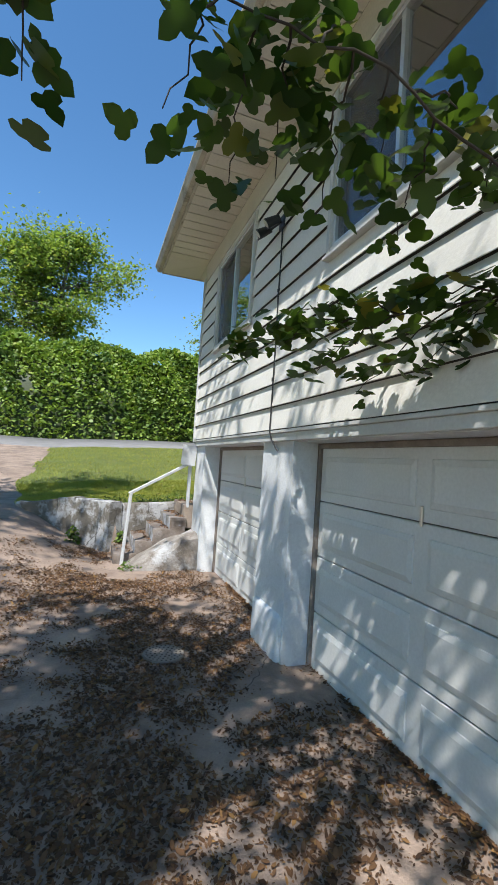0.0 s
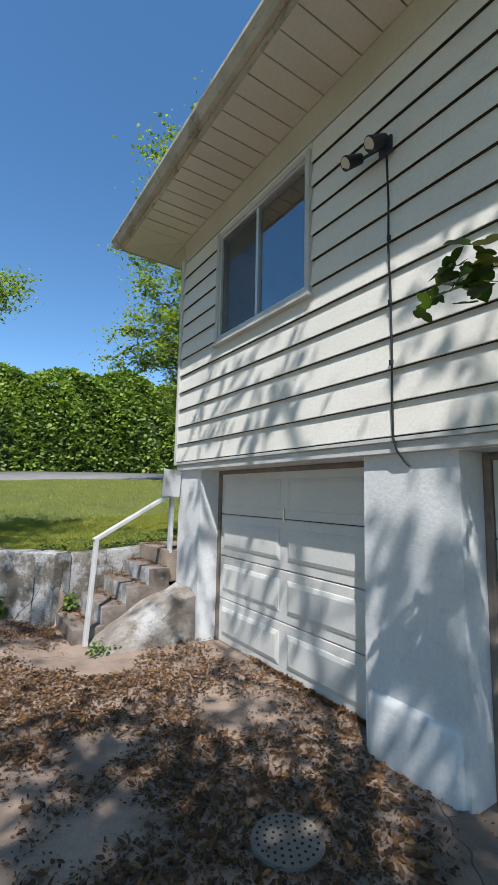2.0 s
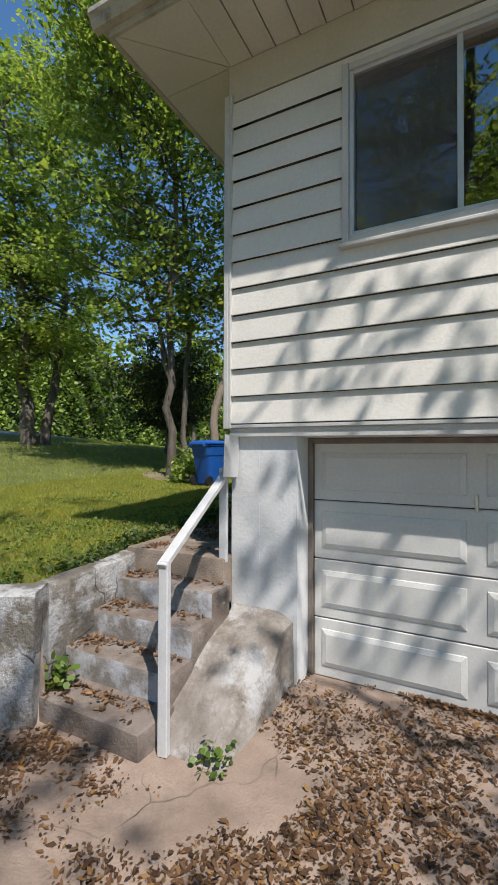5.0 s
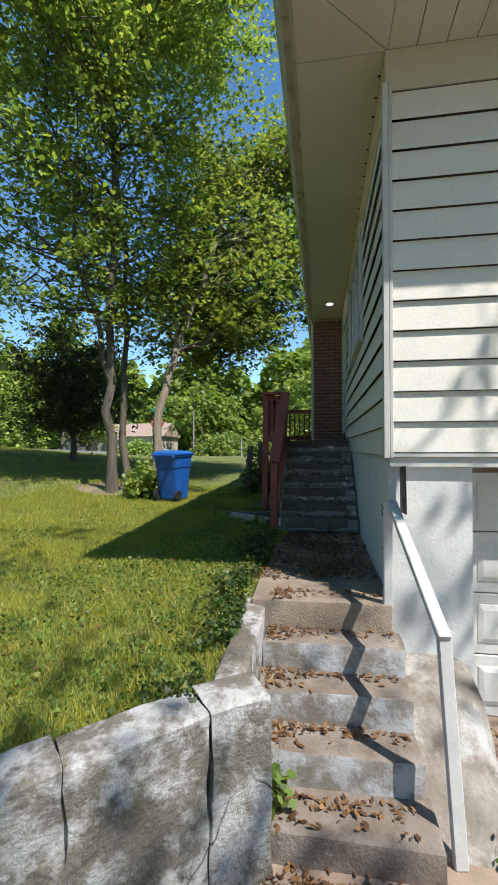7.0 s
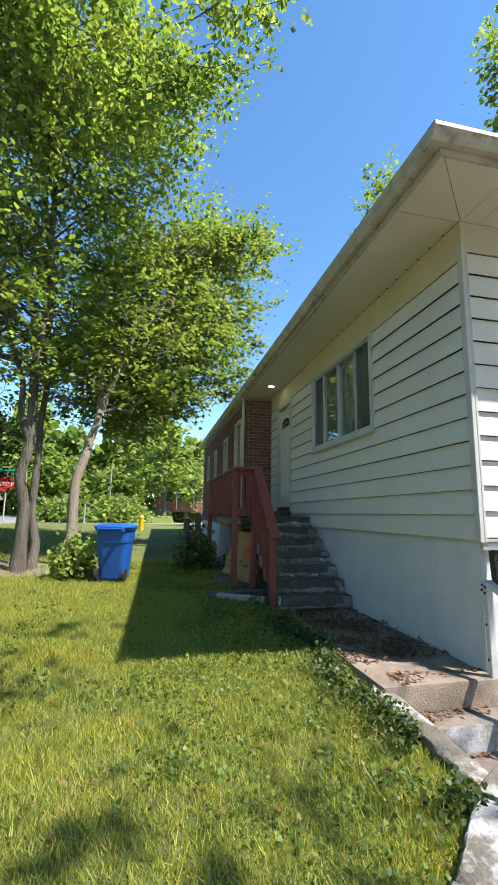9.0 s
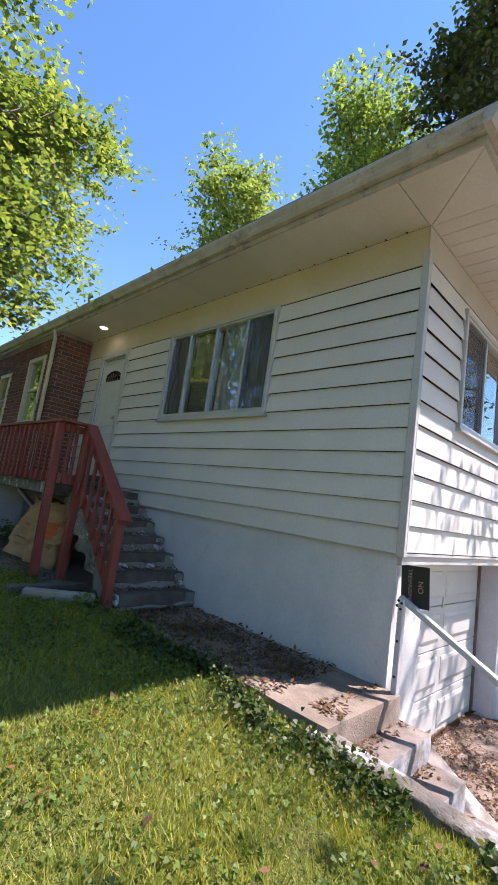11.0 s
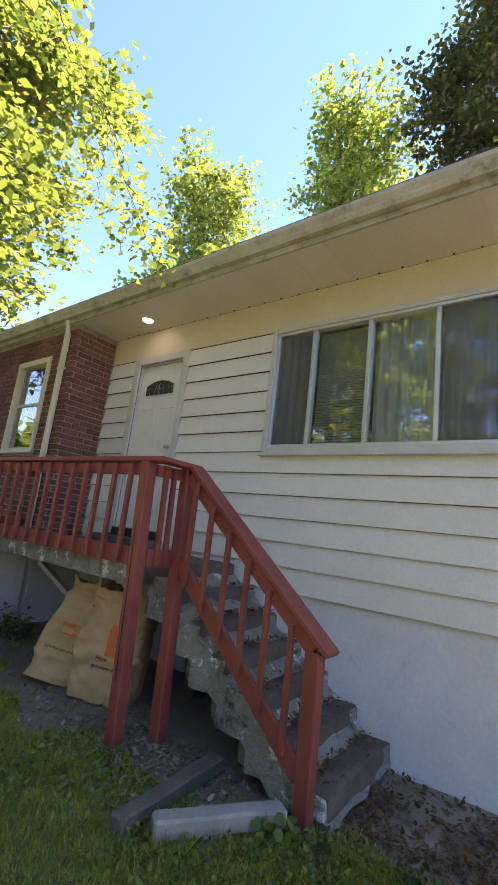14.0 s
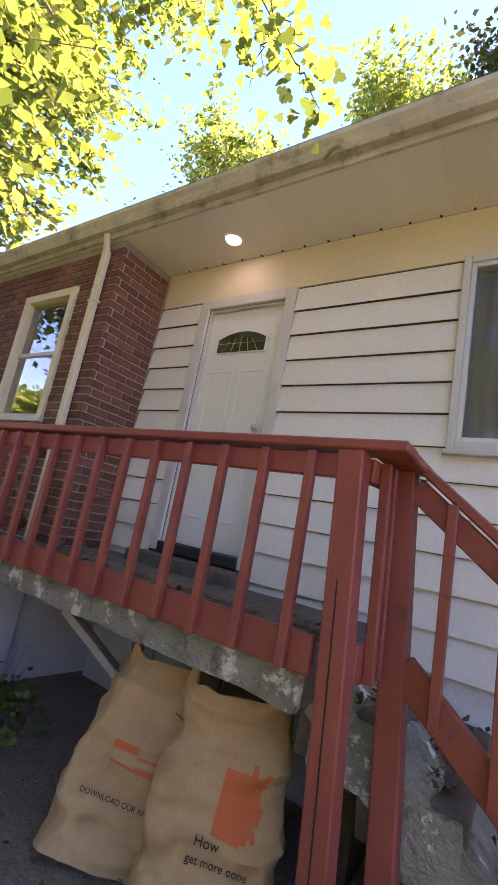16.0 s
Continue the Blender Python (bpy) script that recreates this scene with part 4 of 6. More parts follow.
# downspout at the brick corner
spout = thing("downspout", (6.75, BRICK_Y + 0.03, 1.2), "cream metal downspout on the brick corner", "downspout")
bm = bmesh.new()
box(bm, 6.70, 6.775, BRICK_Y + 0.012, BRICK_Y + 0.068, 1.25, 4.72, 0.008)
part("pipe", bm, M_FRIEZE, spout)
bm = bmesh.new()
beam(bm, (6.737, BRICK_Y + 0.04, 4.70), (6.737, BRICK_Y + 0.085, 4.87), 0.06, 0.045, 0.008)
part("elbow", bm, M_FRIEZE, spout)
for z in (4.2, 3.0, 1.9):
    part("strap", boxes((6.69, 6.785, BRICK_Y + 0.001, BRICK_Y + 0.0715, z, z + 0.025), bev=0.002), M_FRIEZE, spout)


# ---------------------------------------------------------------- rough solids
def roughen(bm, amount, scale, seed=0.0, cuts=0):
    """Cuts the mesh finer and pushes its points about, for broken and worn masonry."""
    if cuts:
        bmesh.ops.subdivide_edges(bm, edges=bm.edges[:], cuts=cuts, use_grid_fill=True)
    for v in bm.verts:
        n = noise.noise_vector(v.co * scale + Vector((seed, seed, seed)))
        v.co += n * amount
    return bm


def worn_block(x0, x1, y0, y1, z0, z1, amount=0.008, size=0.11, bev=0.014, seed=0.0):
    """A cast block with rounded, chipped edges."""
    nx, ny, nz = (max(1, int(round((b - a) / size))) for a, b in ((x0, x1), (y0, y1), (z0, z1)))
    bm = bmesh.new()
    box(bm, x0, x1, y0, y1, z0, z1)
    for axis, n, a, b in ((0, nx, x0, x1), (1, ny, y0, y1), (2, nz, z0, z1)):
        for i in range(1, n):
            co, no = [0, 0, 0], [0, 0, 0]
            co[axis], no[axis] = a + (b - a) * i / n, 1
            bmesh.ops.bisect_plane(bm, geom=bm.verts[:] + bm.edges[:] + bm.faces[:], plane_co=co, plane_no=no)
    sharp = [e for e in bm.edges if e.is_manifold and e.calc_face_angle(0) > 0.7]
    bmesh.ops.bevel(bm, geom=sharp, offset=bev, segments=2, affect="EDGES", profile=0.6)
    return roughen(bm, amount, 5.0, seed)


def words(text, place, size, material, parent, name="print"):
    cu = bpy.data.curves.new(name, "FONT")
    cu.body, cu.size, cu.extrude, cu.align_x = text, size, 0.0008, "CENTER"
    ob = new(name, cu)
    me = bpy.data.meshes.new_from_object(ob)
    bpy.data.objects.remove(ob)
    me.transform(place)
    me.materials.clear()
    me.materials.append(material)
    return part(name, me, None, parent)


# ---------------------------------------------------------------- steps beside the driveway
steps = thing("driveway_steps", (-0.6, 0.42, 0), "four worn painted concrete steps from the driveway", "steps")
NOSE = [(-0.10, 0.885), (-0.33, 0.70), (-0.58, 0.52), (-0.84, 0.335), (-1.14, 0.15)]
for k, (x, z) in enumerate(NOSE):
    if k == 0:
        continue                   # the highest tread is the end of the path
    back = NOSE[k - 1][0] + 0.03
    wide = 0.0 if k < 4 else 0.06
    bm = worn_block(x, back, -0.05 - wide * 0.5, 0.87 + wide, z - 0.36, z, 0.009, 0.08, 0.014, k * 3.1)
    bm.normal_update()
    for f in bm.faces:
        f.material_index = 1 if f.normal.x < -0.75 and k < 4 else 0
    part("step", bm, [M_STEP, M_RISER], steps, smooth=True)
# sloping concrete mass between the steps and the garage pier
bm = bmesh.new()
N1, N2 = 16, 8
grid = []
for i in range(N1 + 1):
    row = []
    for j in range(N2 + 1):
        x = -1.0 + 1.08 * i / N1
        s = j / N2
        y = -0.03 - 0.50 * s
        top = np.interp(x, [-1.0, -0.75, -0.4, 0.0, 0.1], [0.0, 0.16, 0.37, 0.52, 0.54])
        z = top * (1 - max(0.0, (s - 0.7) / 0.3) ** 2.0 * float(np.interp(x, [-0.9, -0.5, -0.25], [0.9, 0.55, 0.12])))
        nz = noise.noise(Vector((x * 4, y * 4, 0)))
        row.append(bm.verts.new((x, y + 0.02 * nz, z + 0.025 * nz)))
    grid.append(row)
for i in range(N1):
    for j in range(N2):
        bm.faces.new((grid[i][j], grid[i][j + 1], grid[i + 1][j + 1], grid[i + 1][j]))
for i in range(N1):
    a, b = grid[i][N2], grid[i + 1][N2]
    c, d = bm.verts.new((b.co.x, b.co.y - 0.015, -0.12)), bm.verts.new((a.co.x, a.co.y - 0.015, -0.12))
    bm.faces.new((a, d, c, b))
bmesh.ops.remove_doubles(bm, verts=bm.verts, dist=0.0005)
bmesh.ops.recalc_face_normals(bm, faces=bm.faces)
part("stair_cheek", bm, M_CHEEK, steps, "sloping worn concrete cheek", True)

# path along the front wall
walk_ob = thing("front_walk", (1.4, 0.5, 0.5), "stained concrete path along the foundation wall", "path", kind="structure")
part("slab", worn_block(-0.10, 2.9, -0.008, 0.985, 0.53, 0.895, 0.011, 0.11, 0.022, 9.0), M_WALK, walk_ob, smooth=True)

# ---------------------------------------------------------------- retaining wall, curving from the steps to the drive
retain = thing("wall_retaining", (-1.6, 1.3, 0), "whitewashed retaining wall, cracked and stained, holding the lawn", "wall", kind="structure")


def ribbon_wall(line, thick, top, foot, seed, seg=0.045, u0=0.0, u1=1.0, lump=0.010):
    """A wall that follows a smoothed line, from u0 to u1 of its length; each piece ends in a broken joint."""
    pts = [Vector((*line[0], 0))]
    for p, q in zip(line[:-1], line[1:]):
        d = math.dist(p, q)
        n = max(1, int(d / seg))
        pts.extend(Vector((p[0] + (q[0] - p[0]) * i / n, p[1] + (q[1] - p[1]) * i / n, 0)) for i in range(1, n + 1))
    for _ in range(6):
        pts = [pts[0]] + [(pts[i - 1] + pts[i] * 2 + pts[i + 1]) / 4 for i in range(1, len(pts) - 1)] + [pts[-1]]
    last = len(pts) - 1
    count = max(3, int((u1 - u0) * last))
    rings = []
    bm = bmesh.new()
    for j in range(count + 1):
        u = u0 + (u1 - u0) * j / count
        i = min(int(u * last), last - 1)
        p = pts[i].lerp(pts[i + 1], u * last - i)
        d = (pts[min(i + 2, last)] - pts[max(i - 1, 0)]).normalized()
        n = Vector((-d.y, d.x, 0))
        t, f = top(u), foot(u)
        end = 0.009 if (j == 0 and u0 > 0) or (j == count and u1 < 1) else 0.0
        prof = [(-thick / 2 - 0.02 * (1 - k / 14) + end, f + (t - 0.014 - f) * k / 14) for k in range(15)]
        prof += [(-thick / 2 + 0.012 + end, t - end * 0.5)] + [(-thick / 2 + thick * k / 6, t + 0.003 - end * 0.5) for k in range(1, 6)]
        prof += [(thick / 2 - 0.012 - end, t - end * 0.5), (thick / 2 - end, t - 0.014), (thick / 2, f)]
        skew = 0.02 * math.sin(9 * u0) if j == 0 else 0.02 * math.sin(9 * u1) if j == count else 0.0
        if j in (0, count) and 0 < u < 1:
            # the joint runs askew down the face
            rings.append([bm.verts.new((p.x + n.x * a + d.x * (skew * (1 + 2 * z) + 0.005 * math.sin(z * 23)), p.y + n.y * a + d.y * (skew * (1 + 2 * z) + 0.005 * math.sin(z * 23)), z)) for a, z in prof])
        else:
            rings.append([bm.verts.new((p.x + n.x * a, p.y + n.y * a, z)) for a, z in prof])
    m = len(rings[0])
    for r, q in zip(rings[:-1], rings[1:]):
        for k in range(m):
            bm.faces.new((r[k], r[(k + 1) % m], q[(k + 1) % m], q[k]))
    bm.faces.new(rings[0][::-1])
    bm.faces.new(rings[-1])
    bmesh.ops.recalc_face_normals(bm, faces=bm.faces)
    return roughen(roughen(bm, lump, 4.2, seed), 0.006, 17.0, seed)


for k, (ua, ub) in enumerate(((0.0, 0.385), (0.39, 0.60), (0.605, 0.84), (0.845, 1.0))):
    part("wall_piece", ribbon_wall(WALL_LINE[::-1], 0.24, lambda u: 0.65 + 0.17 * sstep(u * 1.6) + 0.012 * (k % 2), lambda u: -0.1, 2.0 + k * 0.7, 0.04, ua, ub, 0.012), M_RETAIN, retain, smooth=True)
part("flank_wall", ribbon_wall([(-1.10, 0.95), (-0.6, 0.955), (0.02, 0.96)], 0.16, lambda u: 0.79 + 0.065 * u, lambda u: -0.1, 5.0), M_RETAIN, retain, smooth=True)

# ---------------------------------------------------------------- white hand rail with the notice
rail = thing("handrail", (-0.95, -0.12, 0), "white painted square wooden handrail beside the steps", "handrail")
for a, b, nm in (((-1.025, -0.165, 0.0), (-0.955, -0.11, 1.09), "post"), ((-0.055, 0.022, 0.86), (-0.055, 0.022, 1.60), "post"), ((-0.985, -0.11, 1.055), (-0.02, -0.01, 1.60), "rail")):
    bm = bmesh.new()
    beam(bm, a, b, 0.064, 0.042, 0.005, up=(0, 0, 1) if nm == "rail" else (1, 0.1, 0))
    part(nm, bm, M_WHITEPAINT, rail)
for p in ((-0.04, 0.048, 1.58), (-0.065, 0.046, 1.565), (-0.03, 0.048, 1.54), (-0.06, 0.048, 1.52), (-0.055, 0.046, 1.28), (-0.055, 0.046, 1.02)):
    bm = bmesh.new()
    cyl(bm, p, (p[0], p[1] + 0.012, p[2]), 0.012, 0.010, 10)
    part("bolt_head", bm, M_BLACK, rail, "dark bolt head")
sign = thing("warning_sign", (-0.13, 0.02, 1.55), "black no-trespassing sign turned sideways behind the handrail", "sign")
bm = bmesh.new()
tilt = Matrix.Translation((-0.105, -0.075, 1.695)) @ Matrix.Rotation(radians(4), 4, "Y")
box(bm, -0.115, 0.115, -0.0015, 0.0015, -0.16, 0.16, m=tilt)
board = part("board", finish(bm, [M_BLACK, M_WHITEPAINT], "board"), None, sign)
for p in board.data.polygons:
    p.material_index = 1 if p.normal.y < -0.5 else 0
side_on = tilt @ Matrix.Rotation(radians(180), 4, "Z") @ Matrix.Rotation(radians(90), 4, "X") @ Matrix.Rotation(radians(-90), 4, "Z")
for txt, off, sz in (("NO", 0.025, 0.06), ("TRESPASSING", -0.055, 0.044)):
    words(txt, side_on @ Matrix.Translation((0, off, 0.0022)), sz, M_SIGNTEXT, board)

# ---------------------------------------------------------------- entry stair and landing
LZ = 2.075
entry = thing("entry_stair", (3.2, 0.5, 0.9), "flaking grey concrete entry stair with seven steps", "stairs")
NS, RISE, RUN, X0 = 7, (LZ - 0.905) / 7, 0.258, 2.43
for k in range(NS - 1):
    z = 0.905 + RISE * (k + 1)
    x = X0 + RUN * k
    under = max(0.80, z - 0.22)
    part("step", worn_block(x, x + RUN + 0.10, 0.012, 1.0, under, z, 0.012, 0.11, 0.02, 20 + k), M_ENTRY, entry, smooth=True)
    part("step_edge", worn_block(x + 0.012, x + RUN + 0.03, 0.985, 1.03, under - 0.02, z - 0.01, 0.02, 0.06, 0.016, 40 + k), M_ENTRYEDGE, entry, "flaking painted edge", True)
    part("step_edge", worn_block(x - 0.006, x + 0.03, 0.013, 0.15, z - RISE + 0.01, z - 0.012, 0.008, 0.08, 0.012, 60 + k), M_ENTRYEDGE, entry, "flaking painted edge", True)
bm = bmesh.new()
beam(bm, (X0 + 0.02, 0.53, 0.86), (X0 + RUN * 6 + 0.02, 0.53, LZ - 0.16), 1.0, 0.17, 0.0)
bmesh.ops.subdivide_edges(bm, edges=bm.edges[:], cuts=16, use_grid_fill=True)
part("sloping_slab", roughen(bm, 0.035, 5.0, 8.0), M_ENTRYEDGE, entry, "flaking sloping underside", True)
landing = thing("entry_landing", (5.2, 0.6, LZ - 0.17), "raised concrete landing with a flaking edge", "landing")
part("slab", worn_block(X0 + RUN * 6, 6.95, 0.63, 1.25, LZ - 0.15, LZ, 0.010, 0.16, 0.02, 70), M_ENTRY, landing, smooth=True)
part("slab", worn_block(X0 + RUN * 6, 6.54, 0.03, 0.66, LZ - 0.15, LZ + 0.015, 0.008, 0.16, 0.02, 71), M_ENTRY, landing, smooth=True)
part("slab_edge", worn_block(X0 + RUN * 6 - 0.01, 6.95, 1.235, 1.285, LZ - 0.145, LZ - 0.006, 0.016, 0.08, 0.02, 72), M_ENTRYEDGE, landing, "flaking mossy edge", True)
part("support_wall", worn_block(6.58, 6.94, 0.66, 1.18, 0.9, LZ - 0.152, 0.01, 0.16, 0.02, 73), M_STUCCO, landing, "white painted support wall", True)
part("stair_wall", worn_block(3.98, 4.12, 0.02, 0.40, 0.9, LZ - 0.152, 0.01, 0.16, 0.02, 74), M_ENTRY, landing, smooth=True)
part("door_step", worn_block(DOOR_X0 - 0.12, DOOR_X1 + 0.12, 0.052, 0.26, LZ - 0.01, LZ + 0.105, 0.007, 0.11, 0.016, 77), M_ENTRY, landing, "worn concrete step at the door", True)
bm = bmesh.new()
beam(bm, (5.42, 1.16, LZ - 0.17), (5.0, 0.86, LZ - 0.58), 0.10, 0.04, 0.004)
part("brace", bm, M_TIMBER, landing, "pale slanting timber brace")

# ---------------------------------------------------------------- red railing
porch_rail = thing("porch_railing", (4.5, 1.2, 1.0), "red-painted wooden railing round the landing and stair", "railing")
RT = 2.86


def bar(nm, a, b, w, h, bev=0.005, up=(0, 0, 1), parent=porch_rail):
    bm = bmesh.new()
    beam(bm, a, b, w, h, bev, up)
    return part(nm, bm, M_RED, parent)


PX, PY = 3.865, 1.36
bar("post", (PX - 0.10, PY + 0.01, 0.9), (PX, PY, RT - 0.03), 0.09, 0.09, 0.006, (1, 0, 0))
bm = bmesh.new()
beam(bm, (3.792, 1.4145, 1.35), (3.846, 1.4075, 2.40), 0.004, 0.004, 0, (1, 0, 0))
part("split", bm, M_HOLE, porch_rail, "dark drying split in the post")
bar("post", (3.645, 1.10, 0.9), (3.77, 1.035, RT - 0.03), 0.09, 0.09, 0.006, (1, 0, 0))
bar("post", (2.53, 1.09, 0.86), (2.53, 1.09, 1.80), 0.09, 0.09, 0.006, (1, 0, 0))
bar("post", (6.92, PY, 0.9), (6.92, PY, RT - 0.03), 0.09, 0.09, 0.006, (1, 0, 0))
bar("top_rail", (PX - 0.19, PY - 0.02, RT - 0.012), (7.02, PY - 0.02, RT - 0.012), 0.14, 0.036, 0.006)
bar("rail", (PX + 0.0455, PY, RT - 0.085), (6.874, PY, RT - 0.085), 0.036, 0.085)
bar("bottom_rail", (PX + 0.0455, PY, 2.145), (6.874, PY, 2.145), 0.036, 0.125)
n = 15
for i in range(n):
    x = PX + 0.14 + i * 0.192
    bar("baluster", (x, PY + 0.036, 2.09), (x, PY + 0.036, RT - 0.045), 0.034, 0.034, 0.003, (1, 0, 0))
bar("top_rail", (3.75, PY - 0.091, RT - 0.012), (3.75, 0.97, RT - 0.012), 0.14, 0.036, 0.006)
bar("rail", (3.82, PY - 0.046, RT - 0.085), (3.80, 1.082, RT - 0.085), 0.036, 0.085)
bar("bottom_rail", (3.80, PY - 0.046, 2.145), (3.77, 1.10, 2.145), 0.036, 0.125)
for y in (1.17, 1.25):
    bar("baluster", (3.755, y, 2.09), (3.78, y, RT - 0.045), 0.034, 0.034, 0.003, (1, 0, 0))
# sloping stair rail
bar("handrail", (3.70, 1.03, RT - 0.012), (2.43, 1.075, 1.80), 0.14, 0.038, 0.006)
bar("rail", (3.72, 1.06, RT - 0.09), (2.53, 1.10, 1.80), 0.036, 0.085)
bar("bottom_rail", (3.70, 1.075, 2.14), (2.565, 1.10, 1.16), 0.036, 0.11)
for i in range(6):
    u = (i + 0.6) / 6.4
    x = 3.68 + (2.53 - 3.68) * u
    zt, zb = RT - 0.05 + (1.84 - RT) * u, 2.08 + (1.12 - 2.08) * u
    bar("baluster", (x, 1.125, zb), (x, 1.125, zt), 0.034, 0.034, 0.003, (1, 0, 0))
bar("return_rail", (6.92, PY - 0.046, RT - 0.05), (6.92, BRICK_Y + 0.002, RT - 0.05), 0.036, 0.085)
bar("return_rail", (6.92, PY - 0.046, 2.20), (6.92, BRICK_Y + 0.002, 2.20), 0.036, 0.085)
for i in range(5):
    y = 0.74 + i * 0.11
    bar("baluster", (6.885, y, 2.16), (6.885, y, RT - 0.02), 0.034, 0.034, 0.003, (1, 0, 0))


# ---------------------------------------------------------------- yard-waste bags
def paper_bag(at, turn, tilt, h, w, d, seed, label):
    ob = thing("paper_bag", at, label, "bag", "yard-waste bags under the landing")
    rng = np.random.default_rng(seed)
    bm = bmesh.new()
    NU, NV = 128, 72
    rings = []
    place = Matrix.Translation(at) @ Matrix.Rotation(radians(turn), 4, "Z") @ Matrix.Rotation(radians(-tilt), 4, "X") @ Matrix.Rotation(radians(tilt * 0.6), 4, "Y")
    for j in range(NV + 1):
        v = j / NV
        ring = []
        for i in range(NU):
            a = 2 * math.pi * i / NU
            ca, sa = math.cos(a), math.sin(a)
            e = 0.30 - 0.06 * math.sin(math.pi * v)
            x = math.copysign(abs(ca) ** e, ca) * w / 2
            y = math.copysign(abs(sa) ** e, sa) * d / 2
            bulge = 1 + 0.07 * math.sin(math.pi * min(1, v * 1.3)) - 0.08 * max(0, v - 0.72) / 0.28
            y *= bulge * (1 - 0.22 * max(0, v - 0.7) / 0.3 + 0.3 * max(0, v - 0.86) / 0.14)
            x *= bulge
            z = h * v
            if v > 0.7:
                z -= (v - 0.7) * (0.12 + 0.4 * noise.noise(Vector((ca * 1.6, sa * 1.6, seed)))) * h
            fold = noise.noise(Vector((x * 4, y * 4 + seed, z * 3))) * 0.03 - abs(noise.noise(Vector((x * 7 + seed, y * 7, z * 5 + x * 4)))) * 0.035 - abs(noise.noise(Vector((x * 15 + seed, y * 15, z * 11)))) * 0.018 + 0.012
            fold -= 0.045 * (noise.noise(Vector((x * 5 + seed, y * 5, z * 4 + x * 2)), noise_basis="VORONOI_F2F1") - 0.3)
            fold += 0.008 * math.sin(z * 26 + x * 9 + 4 * noise.noise(Vector((x * 3, z * 3, seed)))) * math.sin(math.pi * v)
            nx, ny = ca, sa
            ring.append(bm.verts.new(place @ Vector((x + nx * fold, y + ny * fold, z + 0.006))))
        rings.append(ring)
    for r, s in zip(rings[:-1], rings[1:]):
        for i in range(NU):
            bm.faces.new((r[i], r[(i + 1) % NU], s[(i + 1) % NU], s[i]))
    bm.faces.new(rings[0][::-1])
    inner = []
    for r in rings[-12:][::-1]:
        c = sum((v.co for v in r), Vector()) / NU
        inner.append([bm.verts.new(v.co + (c - v.co) * 0.05) for v in r])
    for i in range(NU):
        bm.faces.new((rings[-1][i], rings[-1][(i + 1) % NU], inner[0][(i + 1) % NU], inner[0][i]))
    for r, s in zip(inner[:-1], inner[1:]):
        for i in range(NU):
            bm.faces.new((r[i], r[(i + 1) % NU], s[(i + 1) % NU], s[i]))
    bm.faces.new(inner[-1])
    bmesh.ops.recalc_face_normals(bm, faces=bm.faces)
    for f in bm.faces:
        f.material_index = 0
    # the printed patch lies on the broad side that faces the lawn
    inv = place.inverted()
    for f in bm.faces:
        c = inv @ f.calc_center_median()
        edge = 0.05 * noise.noise(Vector((c.x * 16, c.z * 16, seed))) + 0.03 * noise.noise(Vector((c.x * 40, c.z * 40, seed)))
        if c.y > d * 0.2 and abs(c.x + (0.0 if seed % 2 else 0.07)) + edge < w * (0.12 if seed % 2 else 0.20) and h * 0.42 < c.z + edge < h * (0.54 if seed % 2 else 0.66):
            f.material_index = 1
    part("sack", finish(bm, [M_PAPER, M_ORANGE], "sack", True), None, ob)
    bm = bmesh.new()
    for i in range(60):
        c = place @ Vector((rng.uniform(-w * 0.3, w * 0.3), rng.uniform(-d * 0.15, d * 0.15), h * rng.uniform(0.62, 0.74)))
        e = c + Vector((rng.normal() * 0.07, rng.normal() * 0.06, abs(rng.normal()) * 0.09))
        beam(bm, c, e, 0.004, 0.004, 0)
    part("yard_waste", bm, M_BARK, ob, "dry twigs")
    return ob, place


bag_a, pl = paper_bag((4.86, 1.07, 0.975), 34, -15, 0.84, 0.46, 0.34, 3, "open kraft-paper yard-waste bag, leaning under the landing")
for txt, z, s in (("DOWNLOAD OUR APP", 0.24, 0.03), ("the more you know", 0.46, 0.016)):
    words(txt, pl @ Matrix.Translation((0.03, 0.228, z)) @ Matrix.Rotation(radians(90), 4, "X") @ Matrix.Rotation(radians(180), 4, "Y"), s, M_INK, bag_a)
bag_b, pl = paper_bag((4.42, 1.0, 0.975), 30, -9, 0.86, 0.42, 0.34, 6, "crumpled open kraft-paper bag with an orange print")
for txt, z, s in (("How does", 0.30, 0.05), ("get more done", 0.245, 0.04)):
    words(txt, pl @ Matrix.Translation((-0.05, 0.234, z)) @ Matrix.Rotation(radians(90), 4, "X") @ Matrix.Rotation(radians(180), 4, "Y"), s, M_INK, bag_b)

# ---------------------------------------------------------------- timbers on the ground by the stair
for nm, a, b, lab in (("landscape_timber", (3.10, 1.86, 1.0), (3.16, 1.05, 1.0), "dark weathered landscape timber lying on the soil"),
                      ("landscape_timber", (2.98, 1.74, 1.005), (2.60, 1.17, 1.0), "pale grey timber lying in the grass by the stair")):
    bm = bmesh.new()
    beam(bm, a, b, 0.10, 0.09, 0.012)
    roughen(bm, 0.006, 9, 1.0, 2)
    tagged(new(nm, finish(bm, M_ENTRY if "dark" in lab else M_TIMBER, nm)), lab, "timber", "timbers by the entry stair")

